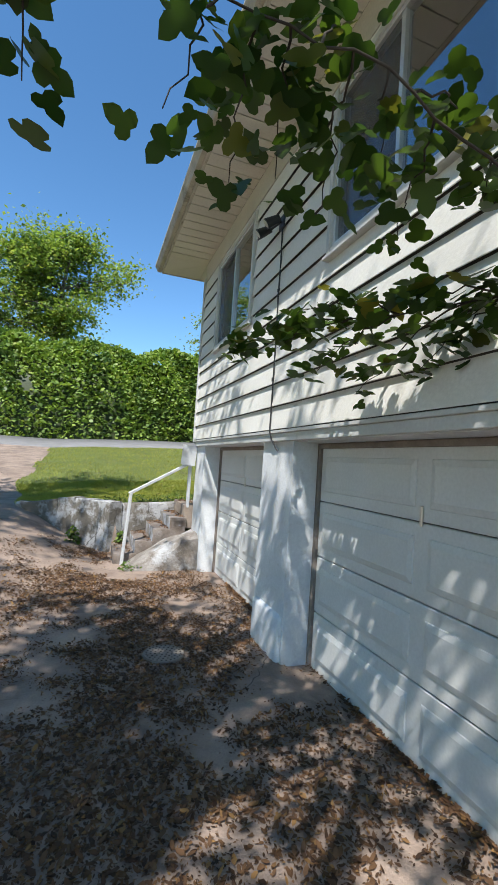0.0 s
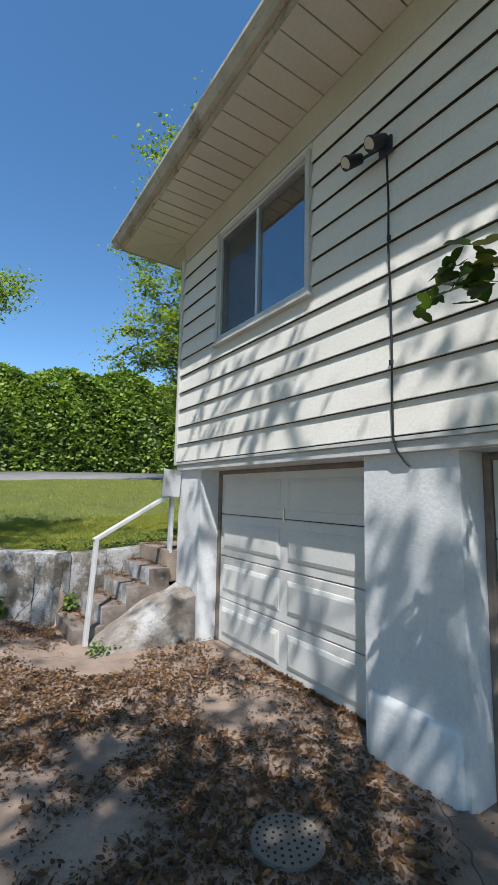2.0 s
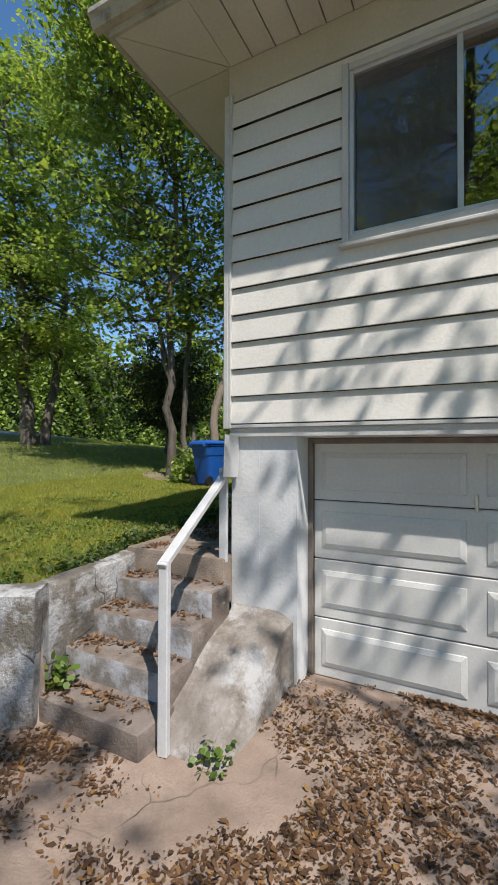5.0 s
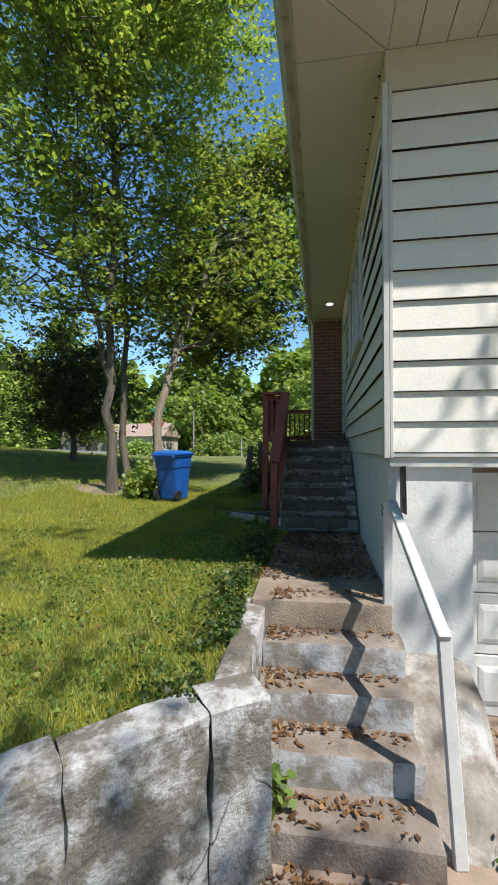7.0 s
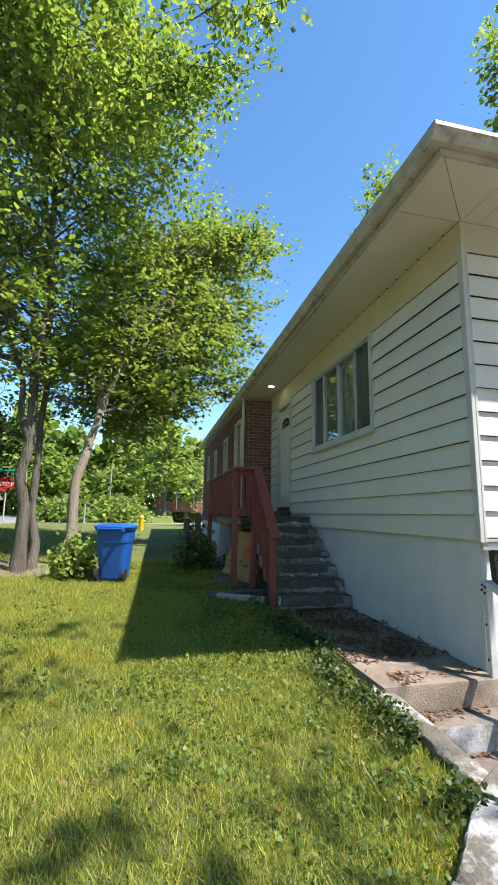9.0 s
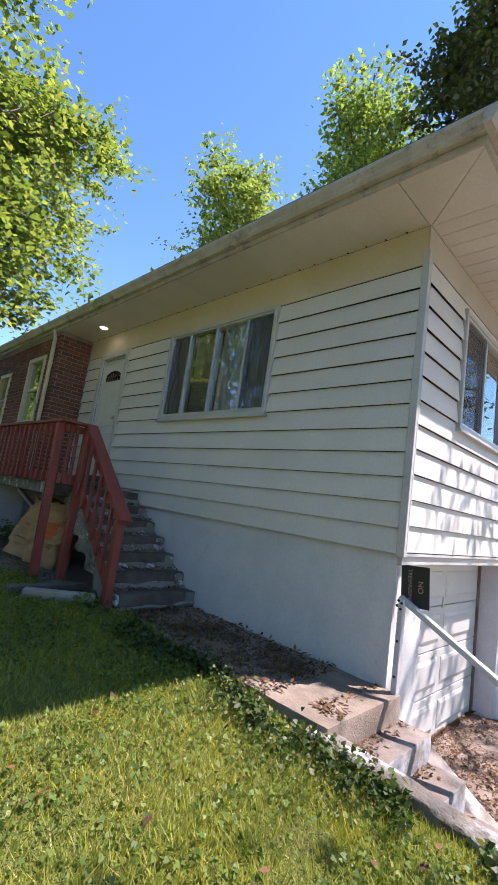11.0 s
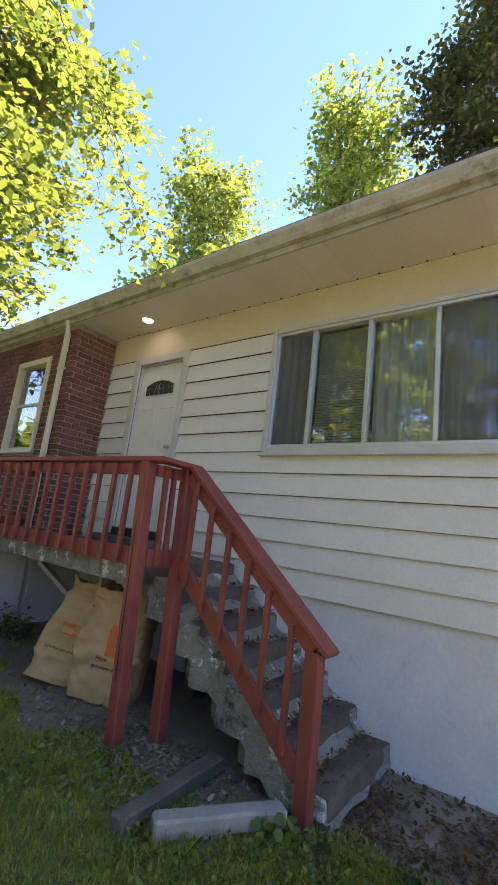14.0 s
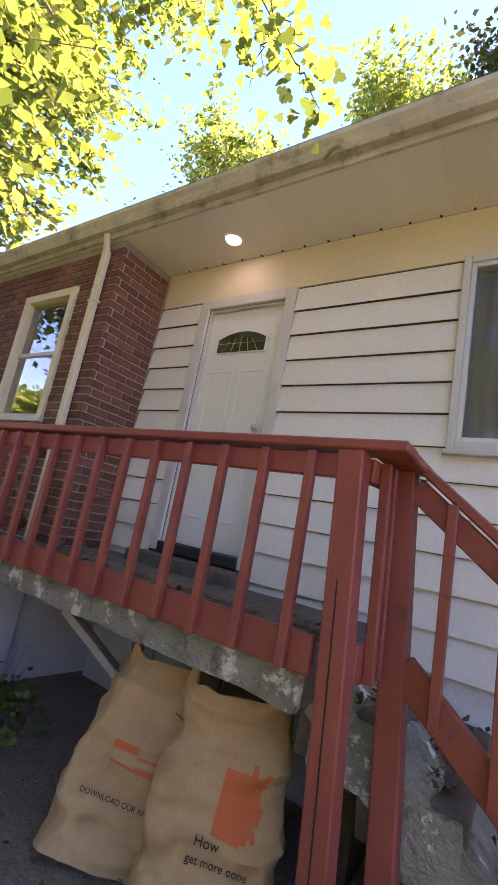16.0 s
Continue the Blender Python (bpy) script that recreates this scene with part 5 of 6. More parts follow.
# ---------------------------------------------------------------- drain cover
drain = thing("drain_cover", (-0.87, -3.27, -0.0), "round perforated cast drain cover among leaves", "drain cover")
bm = bmesh.new()
cyl(bm, (-0.87, -3.27, -0.03), (-0.87, -3.27, 0.022), 0.175, 0.17, 40)
bmesh.ops.bevel(bm, geom=[e for e in bm.edges if e.calc_face_angle(0) > 0.8], offset=0.006, segments=2, affect="EDGES")
cover = part("lid", bm, M_IRON, drain)
for ring, n in ((0.035, 6), (0.07, 12), (0.105, 18), (0.14, 24)):
    for i in range(n):
        a = 2 * math.pi * (i + 0.5 * (n % 4)) / n
        bm = bmesh.new()
        cx, cy = -0.87 + ring * math.cos(a), -3.27 + ring * math.sin(a)
        cyl(bm, (cx, cy, 0.018), (cx, cy, 0.0232), 0.0075, 0.0075, 8)
        part("hole", bm, M_HOLE, cover)

# ---------------------------------------------------------------- blue bin
BINP = Vector((4.72, 3.24, 1.0))
binn = thing("wheeled_bin", BINP, "bright blue wheeled refuse bin with closed lid on the lawn", "refuse bin")
BR = Matrix.Translation(BINP) @ Matrix.Rotation(radians(168), 4, "Z")


def loft(sections, m, cap=True):
    """Rounded rectangles (z, half width, half depth, centre y), joined upwards."""
    bm = bmesh.new()
    rings = []
    for z, hw, hd, cy in sections:
        ring = []
        for i in range(32):
            a = 2 * math.pi * i / 32
            ca, sa = math.cos(a), math.sin(a)
            ring.append(bm.verts.new(m @ Vector((math.copysign(abs(ca) ** 0.35, ca) * hw, cy + math.copysign(abs(sa) ** 0.35, sa) * hd, z))))
        rings.append(ring)
    for r, s in zip(rings[:-1], rings[1:]):
        for i in range(32):
            bm.faces.new((r[i], r[(i + 1) % 32], s[(i + 1) % 32], s[i]))
    bm.faces.new(rings[0][::-1])
    bm.faces.new(rings[-1])
    bmesh.ops.recalc_face_normals(bm, faces=bm.faces)
    return bm


BRZ = BR @ Matrix.Rotation(radians(90), 4, "Z")
part("body", loft([(0.02, 0.205, 0.19, 0.03), (0.05, 0.215, 0.20, 0.03), (0.55, 0.25, 0.25, 0.01), (0.60, 0.255, 0.255, 0.01), (0.62, 0.265, 0.27, 0.01), (0.80, 0.28, 0.285, 0), (0.82, 0.30, 0.305, 0), (0.855, 0.30, 0.305, 0)], BRZ), M_BIN, binn)
part("lid", loft([(0.857, 0.315, 0.325, 0), (0.88, 0.315, 0.325, 0), (0.90, 0.29, 0.29, 0), (0.925, 0.22, 0.22, 0), (0.93, 0.1, 0.1, 0)], BRZ), M_BIN, binn)
bm = bmesh.new()
for s in (-0.2, 0.2):
    box(bm, s - 0.02, s + 0.02, -0.37, -0.29, 0.80, 0.87, 0.006, BRZ)
cyl(bm, BRZ @ Vector((-0.2, -0.36, 0.845)), BRZ @ Vector((0.2, -0.36, 0.845)), 0.014, 0.014, 10)
part("handle", bm, M_BIN, binn)
for s in (-0.22, 0.22):
    bm = bmesh.new()
    cyl(bm, BRZ @ Vector((s - 0.025, -0.2, 0.10)), BRZ @ Vector((s + 0.025, -0.2, 0.10)), 0.10, 0.10, 24)
    part("wheel", bm, M_BLACK, binn)
part("label", boxes((-0.09, 0.09, 0, 0.002, 0, 0.04)), M_CURTAIN, binn)
lab = [o for o in binn.children if o.name.startswith("label")][0]
lab.data.transform(Matrix.Translation(BINP))
lab.data.transform(Matrix.Translation(-BINP) @ BRZ @ Matrix.Translation((0.02, 0.292, 0.72)))

# ---------------------------------------------------------------- fence posts with vines
for x, y, h, lean in ((5.95, 2.02, 1.02, 4), (5.95, 1.70, 1.1, -2)):
    bm = bmesh.new()
    box(bm, -0.055, 0.055, -0.055, 0.055, -0.2, h, 0.012)
    roughen(bm, 0.008, 7, x + y, 3)
    bm.transform(Matrix.Translation((x, y, 1.0)) @ Matrix.Rotation(radians(lean), 4, "X"))
    tagged(new("fence_post", finish(bm, M_BARK, "fence_post")), "weathered dark wooden post standing in vines", "post", "posts by the house")


# ---------------------------------------------------------------- trees and shrubs
def shrub(name, centre, radii, n, size, material, label, seed, kind=""):
    rng = np.random.default_rng(seed)
    ob = thing(name, centre, label, "shrub", kind=kind)
    d = rng.normal(size=(n, 3))
    d /= np.linalg.norm(d, axis=1, keepdims=True)
    d[:, 2] = np.abs(d[:, 2])
    r = rng.uniform(0.45, 1.05, (n, 1)) + 0.18 * np.sin(d[:, :1] * 7 + seed) * np.cos(d[:, 1:2] * 6)
    pts = np.array(centre) + d * r * np.array(radii)
    v, f = leaf_cloud(rng, pts, size, LEAF_ROUND, 0.4)
    part("leaves", mesh_quads("leaves", v, f, material), None, ob)
    stems = []
    for _ in range(12 if n > 200 else 4):
        e = np.array(centre) + rng.normal(size=3) * np.array(radii) * 0.5
        e[2] = centre[2] + abs(e[2] - centre[2]) + radii[2] * 0.4
        stems.append(tube_arrays(curve_between(rng, np.array(centre) + rng.normal(size=3) * [0.05, 0.05, 0], e, 5), np.linspace(0.012, 0.004, 5) * min(1.0, radii[2] * 0.9), 5))
    v, f = joined_arrays(stems)
    part("stems", mesh_quads("stems", v, f, M_BARK), None, ob)
    return ob


gz = float(lawn_z(6.0, 5.0))
tree("yard_tree", (5.85, 5.0, gz), [([(5.8, 5.02, gz - 0.1), (5.72, 5.0, 4), (5.85, 5.0, 8.5), (6.2, 5.1, 14.5)], 0.115),
                                     ([(6.12, 4.88, gz - 0.1), (6.3, 4.98, 3.8), (6.5, 5.2, 8), (6.9, 5.6, 12)], 0.085), ([(5.76, 5.0, 3.4), (5.3, 5.6, 6), (4.9, 6.3, 11)], 0.06)],
     [((6.3, 5.5, 10.4), (3.8, 3.5, 4.2), 0.95), ((5.6, 6.9, 6.6), (2.8, 2.4, 2.6), 0.4), ((4.2, 5.6, 9.4), (2.0, 2.0, 2.6), 0.3), ((6.4, 4.4, 6.0), (1.6, 1.5, 1.6), 0.2), ((3.0, 4.8, 11.0), (2.6, 1.9, 1.5), 0.3), ((7.6, 3.0, 12.6), (2.4, 1.5, 1.3), 0.4), ((4.4, 1.1, 11.6), (2.0, 0.8, 0.6), 0.22)],
     0.125, 42000, M_LEAF, M_BARK, "tall leafy yard tree with two slender grey trunks", 11, 0.36, 50, 7, up=0.55, tip=2)
gz = float(lawn_z(6.6, 4.3))
tree("maple_tree", (6.6, 4.3, gz), [([(6.55, 4.32, gz - 0.1), (6.6, 4.25, 2.8), (6.85, 3.9, 4.3), (7.6, 3.1, 7.2), (8.4, 2.4, 10.5)], 0.125), ([(6.85, 3.9, 4.2), (7.6, 4.0, 6.0), (8.6, 4.3, 8.5)], 0.07)],
     [((8.6, 2.9, 8.2), (2.7, 2.2, 2.6), 0.8), ((9.9, 0.6, 9.2), (1.9, 1.9, 2.3), 0.5), ((9.4, 4.3, 6.0), (2.4, 2.0, 1.8), 0.45), ((9.2, 2.6, 5.3), (2.0, 1.6, 1.2), 0.5), ((9.6, 0.9, 6.7), (1.5, 1.2, 1.5), 0.4), ((8.3, -0.4, 10.2), (1.6, 0.9, 0.8), 0.25)],
     0.14, 38000, M_LEAFYEL, M_BARKPALE, "leaning maple with pale bark and sunlit yellow-green leaves", 12, 0.36, 46, 7, up=0.55, tip=2)
gz = float(lawn_z(10.2, 8.6))
tree("cedar_tree", (10.2, 8.6, gz), [([(10.2, 8.6, gz - 0.1), (10.25, 8.6, 2.6), (10.2, 8.7, 5.5)], 0.12)],
     [((10.2, 8.6, 3.9), (2.6, 2.6, 1.1), 0.9), ((10.2, 8.6, 5.2), (1.6, 1.6, 1.4), 0.4)],
     0.10, 17000, M_LEAFDARK, M_BARK, "low dark cedar with bare lower branches", 13, 0.35, 46, 5, up=0.3)
gz = float(lawn_z(6.9, 11.9))
tree("roadside_tree", (6.9, 11.9, gz), [([(6.9, 11.9, gz - 0.2), (6.7, 12.0, 5.5), (6.3, 12.2, 10), (6.0, 12.5, 15)], 0.22),
                                         ([(7.3, 11.8, gz - 0.2), (8.0, 11.8, 5.5), (8.4, 12.1, 9), (8.6, 12.3, 13)], 0.17)],
     [((6.7, 12.2, 12.0), (3.6, 3.4, 4.4), 0.8), ((6.4, 12.0, 6.4), (2.3, 2.2, 2.2), 0.35), ((4.6, 12.5, 9.0), (2.4, 2.0, 2.2), 0.3), ((8.6, 12.2, 8.0), (2.4, 2.4, 3.0), 0.4)],
     0.15, 42000, M_LEAF, M_BARK, "tall twin-trunked tree near the road, hung with vines", 14, 0.42, 42, 7, up=0.55, tip=2)
# crowns that stand behind the house
for k, (x, y, h, r, m, lab) in enumerate(((17.6, -12.0, 22.4, 4.2, M_LEAFYEL, "yellowing tree behind the house roof"), (9.2, -12.5, 24.5, 2.7, M_LEAF, "open-crowned green tree behind the house"),
                                          (3.6, -12.8, 25.0, 3.0, M_LEAFDARK, "dark dense tree behind the house"))):
    tree("back_tree", (x, y, 0.3), [([(x, y, 0.2), (x + 0.2, y, h * 0.5), (x, y + 0.3, h * 0.97)], 0.2)],
         [((x, y, h * 0.82), (r, r, h * 0.17), 1.0), ((x, y, h * 0.6), (r, r, h * 0.15), 0.5)], 0.24, 17000 if k != 1 else 9500, m, M_BARK, lab, 20 + k, 0.5, 34, 7, up=0.5, tip=2)
# the tree over the driveway, behind the start of the walk, that throws the dappled shade
tree("driveway_tree", (-5.6, -10.5, 0), [([(-5.6, -10.5, -0.1), (-5.4, -10.2, 4), (-5.0, -9.6, 8), (-4.8, -9.4, 11)], 0.28)],
     [((-3.3, -8.5, 7.6), (2.1, 2.9, 1.8), 1.0), ((-6.2, -6.2, 9.0), (1.6, 1.5, 1.0), 0.2), ((-4.7, -6.5, 7.8), (1.2, 1.3, 0.8), 0.5), ((-2.6, -3.6, 9.2), (1.3, 1.3, 0.8), 0.09)],
     0.135, 5900, M_LEAF, M_BARK, "spreading tree overhanging the driveway", 31, 0.42, 34, 5)
# unseen tree, its crowns set along the sun's rays to dapple lawn and wall
tree("lawn_shade_tree", (-9.5, -1.0, 0.3), [([(-9.5, -1.0, 0.1), (-9.2, -1.0, 4), (-8.4, -1.6, 9), (-7.8, -2.0, 15)], 0.24)],
     [((-7.2, -4.9, 13.0), (1.7, 1.6, 0.9), 0.6), ((-7.4, -2.0, 14.2), (1.8, 1.8, 1.0), 0.3), ((-6.2, -0.2, 14.5), (1.6, 1.5, 0.9), 0.25), ((-8.6, -0.6, 9.5), (2.6, 2.6, 2.8), 0.7), ((-4.8, -2.6, 12.4), (2.6, 1.2, 0.8), 0.22)],
     0.16, 9500, M_LEAF, M_BARK, "unseen leafy tree at the driveway edge, added to dapple the lawn", 32, 0.5, 30, 4)
for k in range(9):
    x, y, h = -17 - 3.2 * (k % 3), -24 + k * 5.0, 16 + (k * 37 % 5)
    tree("woods_tree", (x, y, 0), [([(x, y, -0.1), (x, y, h * 0.8)], 0.25)], [((x, y, h * 0.55), (3.4, 3.4, h * 0.42), 1.0)], 0.5, 4200, M_LEAF, M_BARK,
         "leafy tree in the woods beside the driveway", 160 + k, 0.9, 22, 3)
# branch that hangs in front of the side wall
half_leaf = np.array([[0.0, 0.03, 0], [0.16, -0.07, 0.02], [0.36, -0.02, 0.04], [0.49, 0.17, 0.06], [0.44, 0.37, 0.05], [0.24, 0.44, 0.02], [0.30, 0.60, 0.04], [0.24, 0.80, 0.03]])
LEAF_LOBED = np.concatenate([half_leaf, [[0, 1.04, -0.06]], half_leaf[:0:-1] * [-1, 1, 1]])


def spray(name, at, runs, twigs, leaf, per, size, leaf_m, label, seed, jitter):
    """A leafy branch: its main run, then twigs from points of the run; leaves hang along the twigs."""
    rng = np.random.default_rng(seed)
    ob = thing(name, at, label, "branch")
    wood, pts = [], []
    main = np.concatenate([curve_between(rng, a, b, 6, 0.02)[(0 if i == 0 else 1):] for i, (a, b) in enumerate(zip(runs[:-1], runs[1:]))])
    wood.append(tube_arrays(main, np.linspace(0.006, 0.003, len(main)), 6))
    for u, e in twigs:
        tw = curve_between(rng, main[int(u * (len(main) - 1))], e, 10, 0.035, 0.05)
        wood.append(tube_arrays(tw, np.linspace(0.005, 0.0018, 10), 5))
        for p in tw[2:]:
            for _ in range(per):
                pts.append(p + rng.normal(size=3) * jitter)
    v, f = joined_arrays(wood)
    part("twig", mesh_quads("twig", v, f, M_TWIG, True), None, ob, kind="stuff")
    v, f = leaf_cloud(rng, np.array(pts), size, leaf, 0.5, 0.4)
    part("leaves", mesh_quads("leaves", v, f, leaf_m), None, ob)
    return ob


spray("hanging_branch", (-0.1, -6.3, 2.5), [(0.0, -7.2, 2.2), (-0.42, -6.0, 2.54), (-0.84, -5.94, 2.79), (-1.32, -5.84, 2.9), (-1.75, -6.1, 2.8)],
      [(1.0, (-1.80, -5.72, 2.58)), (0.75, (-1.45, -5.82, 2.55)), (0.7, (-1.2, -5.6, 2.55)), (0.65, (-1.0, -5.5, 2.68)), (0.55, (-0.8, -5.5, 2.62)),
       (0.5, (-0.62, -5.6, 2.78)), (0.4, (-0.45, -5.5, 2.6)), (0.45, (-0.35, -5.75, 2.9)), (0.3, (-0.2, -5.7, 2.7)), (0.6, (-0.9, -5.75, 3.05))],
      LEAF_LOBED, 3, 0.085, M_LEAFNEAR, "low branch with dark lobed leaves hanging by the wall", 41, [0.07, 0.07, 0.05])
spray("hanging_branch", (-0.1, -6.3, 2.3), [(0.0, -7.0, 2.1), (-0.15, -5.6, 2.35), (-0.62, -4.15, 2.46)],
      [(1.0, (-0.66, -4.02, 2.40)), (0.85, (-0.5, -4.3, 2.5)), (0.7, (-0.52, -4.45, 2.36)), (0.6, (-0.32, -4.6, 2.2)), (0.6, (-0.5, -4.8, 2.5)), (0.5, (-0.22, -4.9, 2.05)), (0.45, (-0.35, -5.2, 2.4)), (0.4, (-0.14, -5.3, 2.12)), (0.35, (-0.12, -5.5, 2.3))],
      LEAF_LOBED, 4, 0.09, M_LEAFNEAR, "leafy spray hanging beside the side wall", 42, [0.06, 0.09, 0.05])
spray("tree_branch", (6.2, 3.6, 8.6), [(6.3, 4.2, 8.8), (6.0, 2.4, 8.2), (5.4, 1.5, 6.8), (4.55, 1.25, 5.0)],
      [(1.0, (4.38, 1.18, 4.62)), (0.95, (4.7, 1.4, 4.75)), (0.9, (4.5, 1.05, 5.1)), (0.8, (4.9, 1.1, 5.3)), (0.75, (5.1, 1.5, 5.4)), (0.7, (5.2, 1.1, 6.0)), (0.6, (5.5, 1.1, 6.3)), (0.55, (5.2, 1.8, 6.6)), (0.5, (5.9, 1.2, 6.9)), (0.4, (6.2, 1.6, 7.3))],
      LEAF_LOBED, 5, 0.066, M_LEAFYEL, "yellow-green branch hanging over the porch eave", 43, [0.10, 0.10, 0.07])

# an unseen leafy limb of the driveway tree, added to cast crisp leaf shadows over the start of the walk
spray("shadow_branch", (-5.25, -9.97, 5.5), [(-5.25, -9.97, 5.5), (-3.6, -8.6, 5.7), (-2.3, -7.2, 5.4), (-1.7, -5.6, 5.2)],
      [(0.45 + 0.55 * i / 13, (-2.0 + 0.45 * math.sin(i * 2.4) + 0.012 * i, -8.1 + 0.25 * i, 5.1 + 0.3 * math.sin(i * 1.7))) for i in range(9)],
      LEAF_LOBED, 2, 0.095, M_LEAFNEAR, "unseen leafy limb of the driveway tree, added to cast leaf shadows", 44, [0.12, 0.14, 0.08])

# vine-covered bank beyond the road


def bank(name, line, height, depth, n, size, material, label, seed):
    rng = np.random.default_rng(seed)
    line = np.array(line, float)
    u = rng.random(n)
    seg = np.linspace(0, 1, len(line))
    px, py = np.interp(u, seg, line[:, 0]), np.interp(u, seg, line[:, 1])
    s = rng.random(n) ** 0.8
    top = height * (0.93 + 0.04 * np.sin(u * 31 + seed) + 0.04 * np.sin(u * 83))
    lump = 0.5 * np.sin(px * 1.1 + s * 5) * np.sin(s * 7 + px * 0.7) + 0.25 * np.sin(px * 3.1 + s * 11)
    ang = s * np.pi * 0.62
    out = depth * np.cos(ang) + lump * 0.9 + rng.normal(size=n) * 0.12
    z0 = lawn_z(px, 18.0)
    z = z0 - 0.1 + top * np.sin(np.minimum(ang, np.pi / 2)) + lump * 0.25 + rng.normal(size=n) * 0.12
    p = np.stack([px, py - out, z], -1)
    v, f = leaf_cloud(rng, p, size, LEAF_ROUND, 0.35)
    ob = new(name, mesh_quads(name, v, f, material))
    tagged(ob, label, "hedge", kind="stuff")
    # plain dark sheet inside the leaves stands in for the bank's shaded depth
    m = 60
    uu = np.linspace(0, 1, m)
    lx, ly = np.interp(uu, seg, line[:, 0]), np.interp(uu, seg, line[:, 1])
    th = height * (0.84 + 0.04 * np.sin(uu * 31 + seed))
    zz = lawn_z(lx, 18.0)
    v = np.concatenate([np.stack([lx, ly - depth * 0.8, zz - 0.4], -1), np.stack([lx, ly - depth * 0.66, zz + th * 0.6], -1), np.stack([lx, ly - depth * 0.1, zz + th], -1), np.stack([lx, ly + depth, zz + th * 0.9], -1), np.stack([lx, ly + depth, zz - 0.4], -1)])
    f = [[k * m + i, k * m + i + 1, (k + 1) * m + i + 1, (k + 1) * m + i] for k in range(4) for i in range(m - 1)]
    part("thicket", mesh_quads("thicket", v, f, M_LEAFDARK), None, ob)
    return ob


bank("hedge", [(-46, 26.5), (-20, 25.5), (0, 25), (14, 25), (30, 26)], 7.6, 2.9, 100000, 0.23, M_VINE, "tall sunlit bank of vines across the road", 51)
tree("road_tree", (-5, 29, 1.5), [([(-5, 29, 1.5), (-4.8, 29, 8), (-4.5, 29, 18)], 0.35)], [((-4.4, 29, 14.6), (5.4, 4.2, 4.6), 1.0), ((-9.5, 30, 13), (4, 3.4, 4.5), 0.6)], 0.27, 26000, M_LEAF, M_BARK,
     "pale green tree above the vine bank", 52, 0.8, 40, 5)
tree("road_tree", (-10.5, 26.5, 1.5), [([(-10.5, 26.5, 1.5), (-10.5, 26.5, 14)], 0.3)], [((-10.5, 26.5, 9.5), (2.4, 2.6, 5.0), 1.0)], 0.34, 9000, M_LEAFDARK, M_BARK, "dark tree at the roadside", 53, 0.6, 40, 4)

# woods and gardens beyond the cross street
rng = np.random.default_rng(61)
for k in range(15):
    x, y = 62 + rng.uniform(-6, 22), -16 + k * 4.6 + rng.uniform(-1.5, 1.5)
    h = rng.uniform(9, 16)
    r = rng.uniform(3.2, 5)
    tree("far_tree", (x, y, 0.9), [([(x, y, 0.8), (x, y, h * 0.8)], 0.25)], [((x, y, h * 0.6), (r, r, h * 0.4), 1.0)], 0.75, 1700, rng.choice([M_LEAF, M_LEAFYEL, M_LEAF]), M_BARK,
         "leafy street tree across the cross street", 100 + k, 1.1, 22, 3)
for k in range(9):
    x, y = rng.uniform(20, 40), 24 + rng.uniform(0, 8)
    h = rng.uniform(9, 15)
    tree("far_tree", (x, y, 0.9), [([(x, y, 0.6), (x, y, h * 0.8)], 0.25)], [((x, y, h * 0.58), (3.8, 3.8, h * 0.42), 1.0)], 0.6, 2600, M_LEAF if k % 3 else M_LEAFDARK, M_BARK,
         "leafy tree beyond the road", 130 + k, 1.0, 24, 3)
rng = np.random.default_rng(63)
n = 30000
fy = rng.uniform(-60, 75, n)
top = 18 + 3.5 * np.sin(fy * 0.31) + 2 * np.sin(fy * 0.83)
p = np.stack([84 + rng.uniform(-3, 3, n), fy, 0.5 + top * rng.random(n)], -1)
v, f = leaf_cloud(rng, p, 1.5, LEAF_ROUND, 0.35)
tagged(new("far_woods", mesh_quads("far_woods", v, f, M_LEAF)), "distant belt of leafy woods", "woods", kind="stuff")
shrub("hedge_bush", (36, 17.5, 0.9), (3.4, 2.0, 1.7), 5000, 0.22, M_VINE, "clipped green hedge by the street", 71)
shrub("bin_shrub", (5.0, 3.95, 1.0), (0.42, 0.42, 0.75), 800, 0.085, M_LEAF, "small leafy shrub beside the bin", 72)
shrub("vine_shrub", (6.1, 1.75, 1.0), (0.5, 0.5, 0.85), 1100, 0.08, M_IVY, "dark vine tangle round the fence posts", 73)
shrub("street_shrub", (52, 6.5, 0.9), (4, 4, 3.2), 3000, 0.4, M_LEAF, "large rounded shrubs beyond the street", 74)
shrub("street_shrub", (50, 12.5, 0.9), (4, 4, 2.6), 3000, 0.4, M_LEAFYEL, "large rounded shrubs beyond the street", 75)
for p, r, n, s in (((-1.05, 0.98, 0.0), (0.13, 0.12, 0.26), 110, 0.07), ((-0.95, -0.46, 0.0), (0.17, 0.14, 0.12), 80, 0.04), ((-1.75, 1.15, 0.1), (0.12, 0.10, 0.24), 90, 0.06), ((2.55, 1.30, 0.95), (0.12, 0.10, 0.10), 45, 0.05), ((6.15, 0.95, 0.98), (0.42, 0.30, 0.34), 420, 0.042), ((-1.0, 0.72, 0.16), (0.10, 0.09, 0.20), 70, 0.055)):
    shrub("weed", p, r, n, s, M_IVY, "small green weed growing from a crack", int(n))

# ---------------------------------------------------------------- ground cover
rng = np.random.default_rng(81)


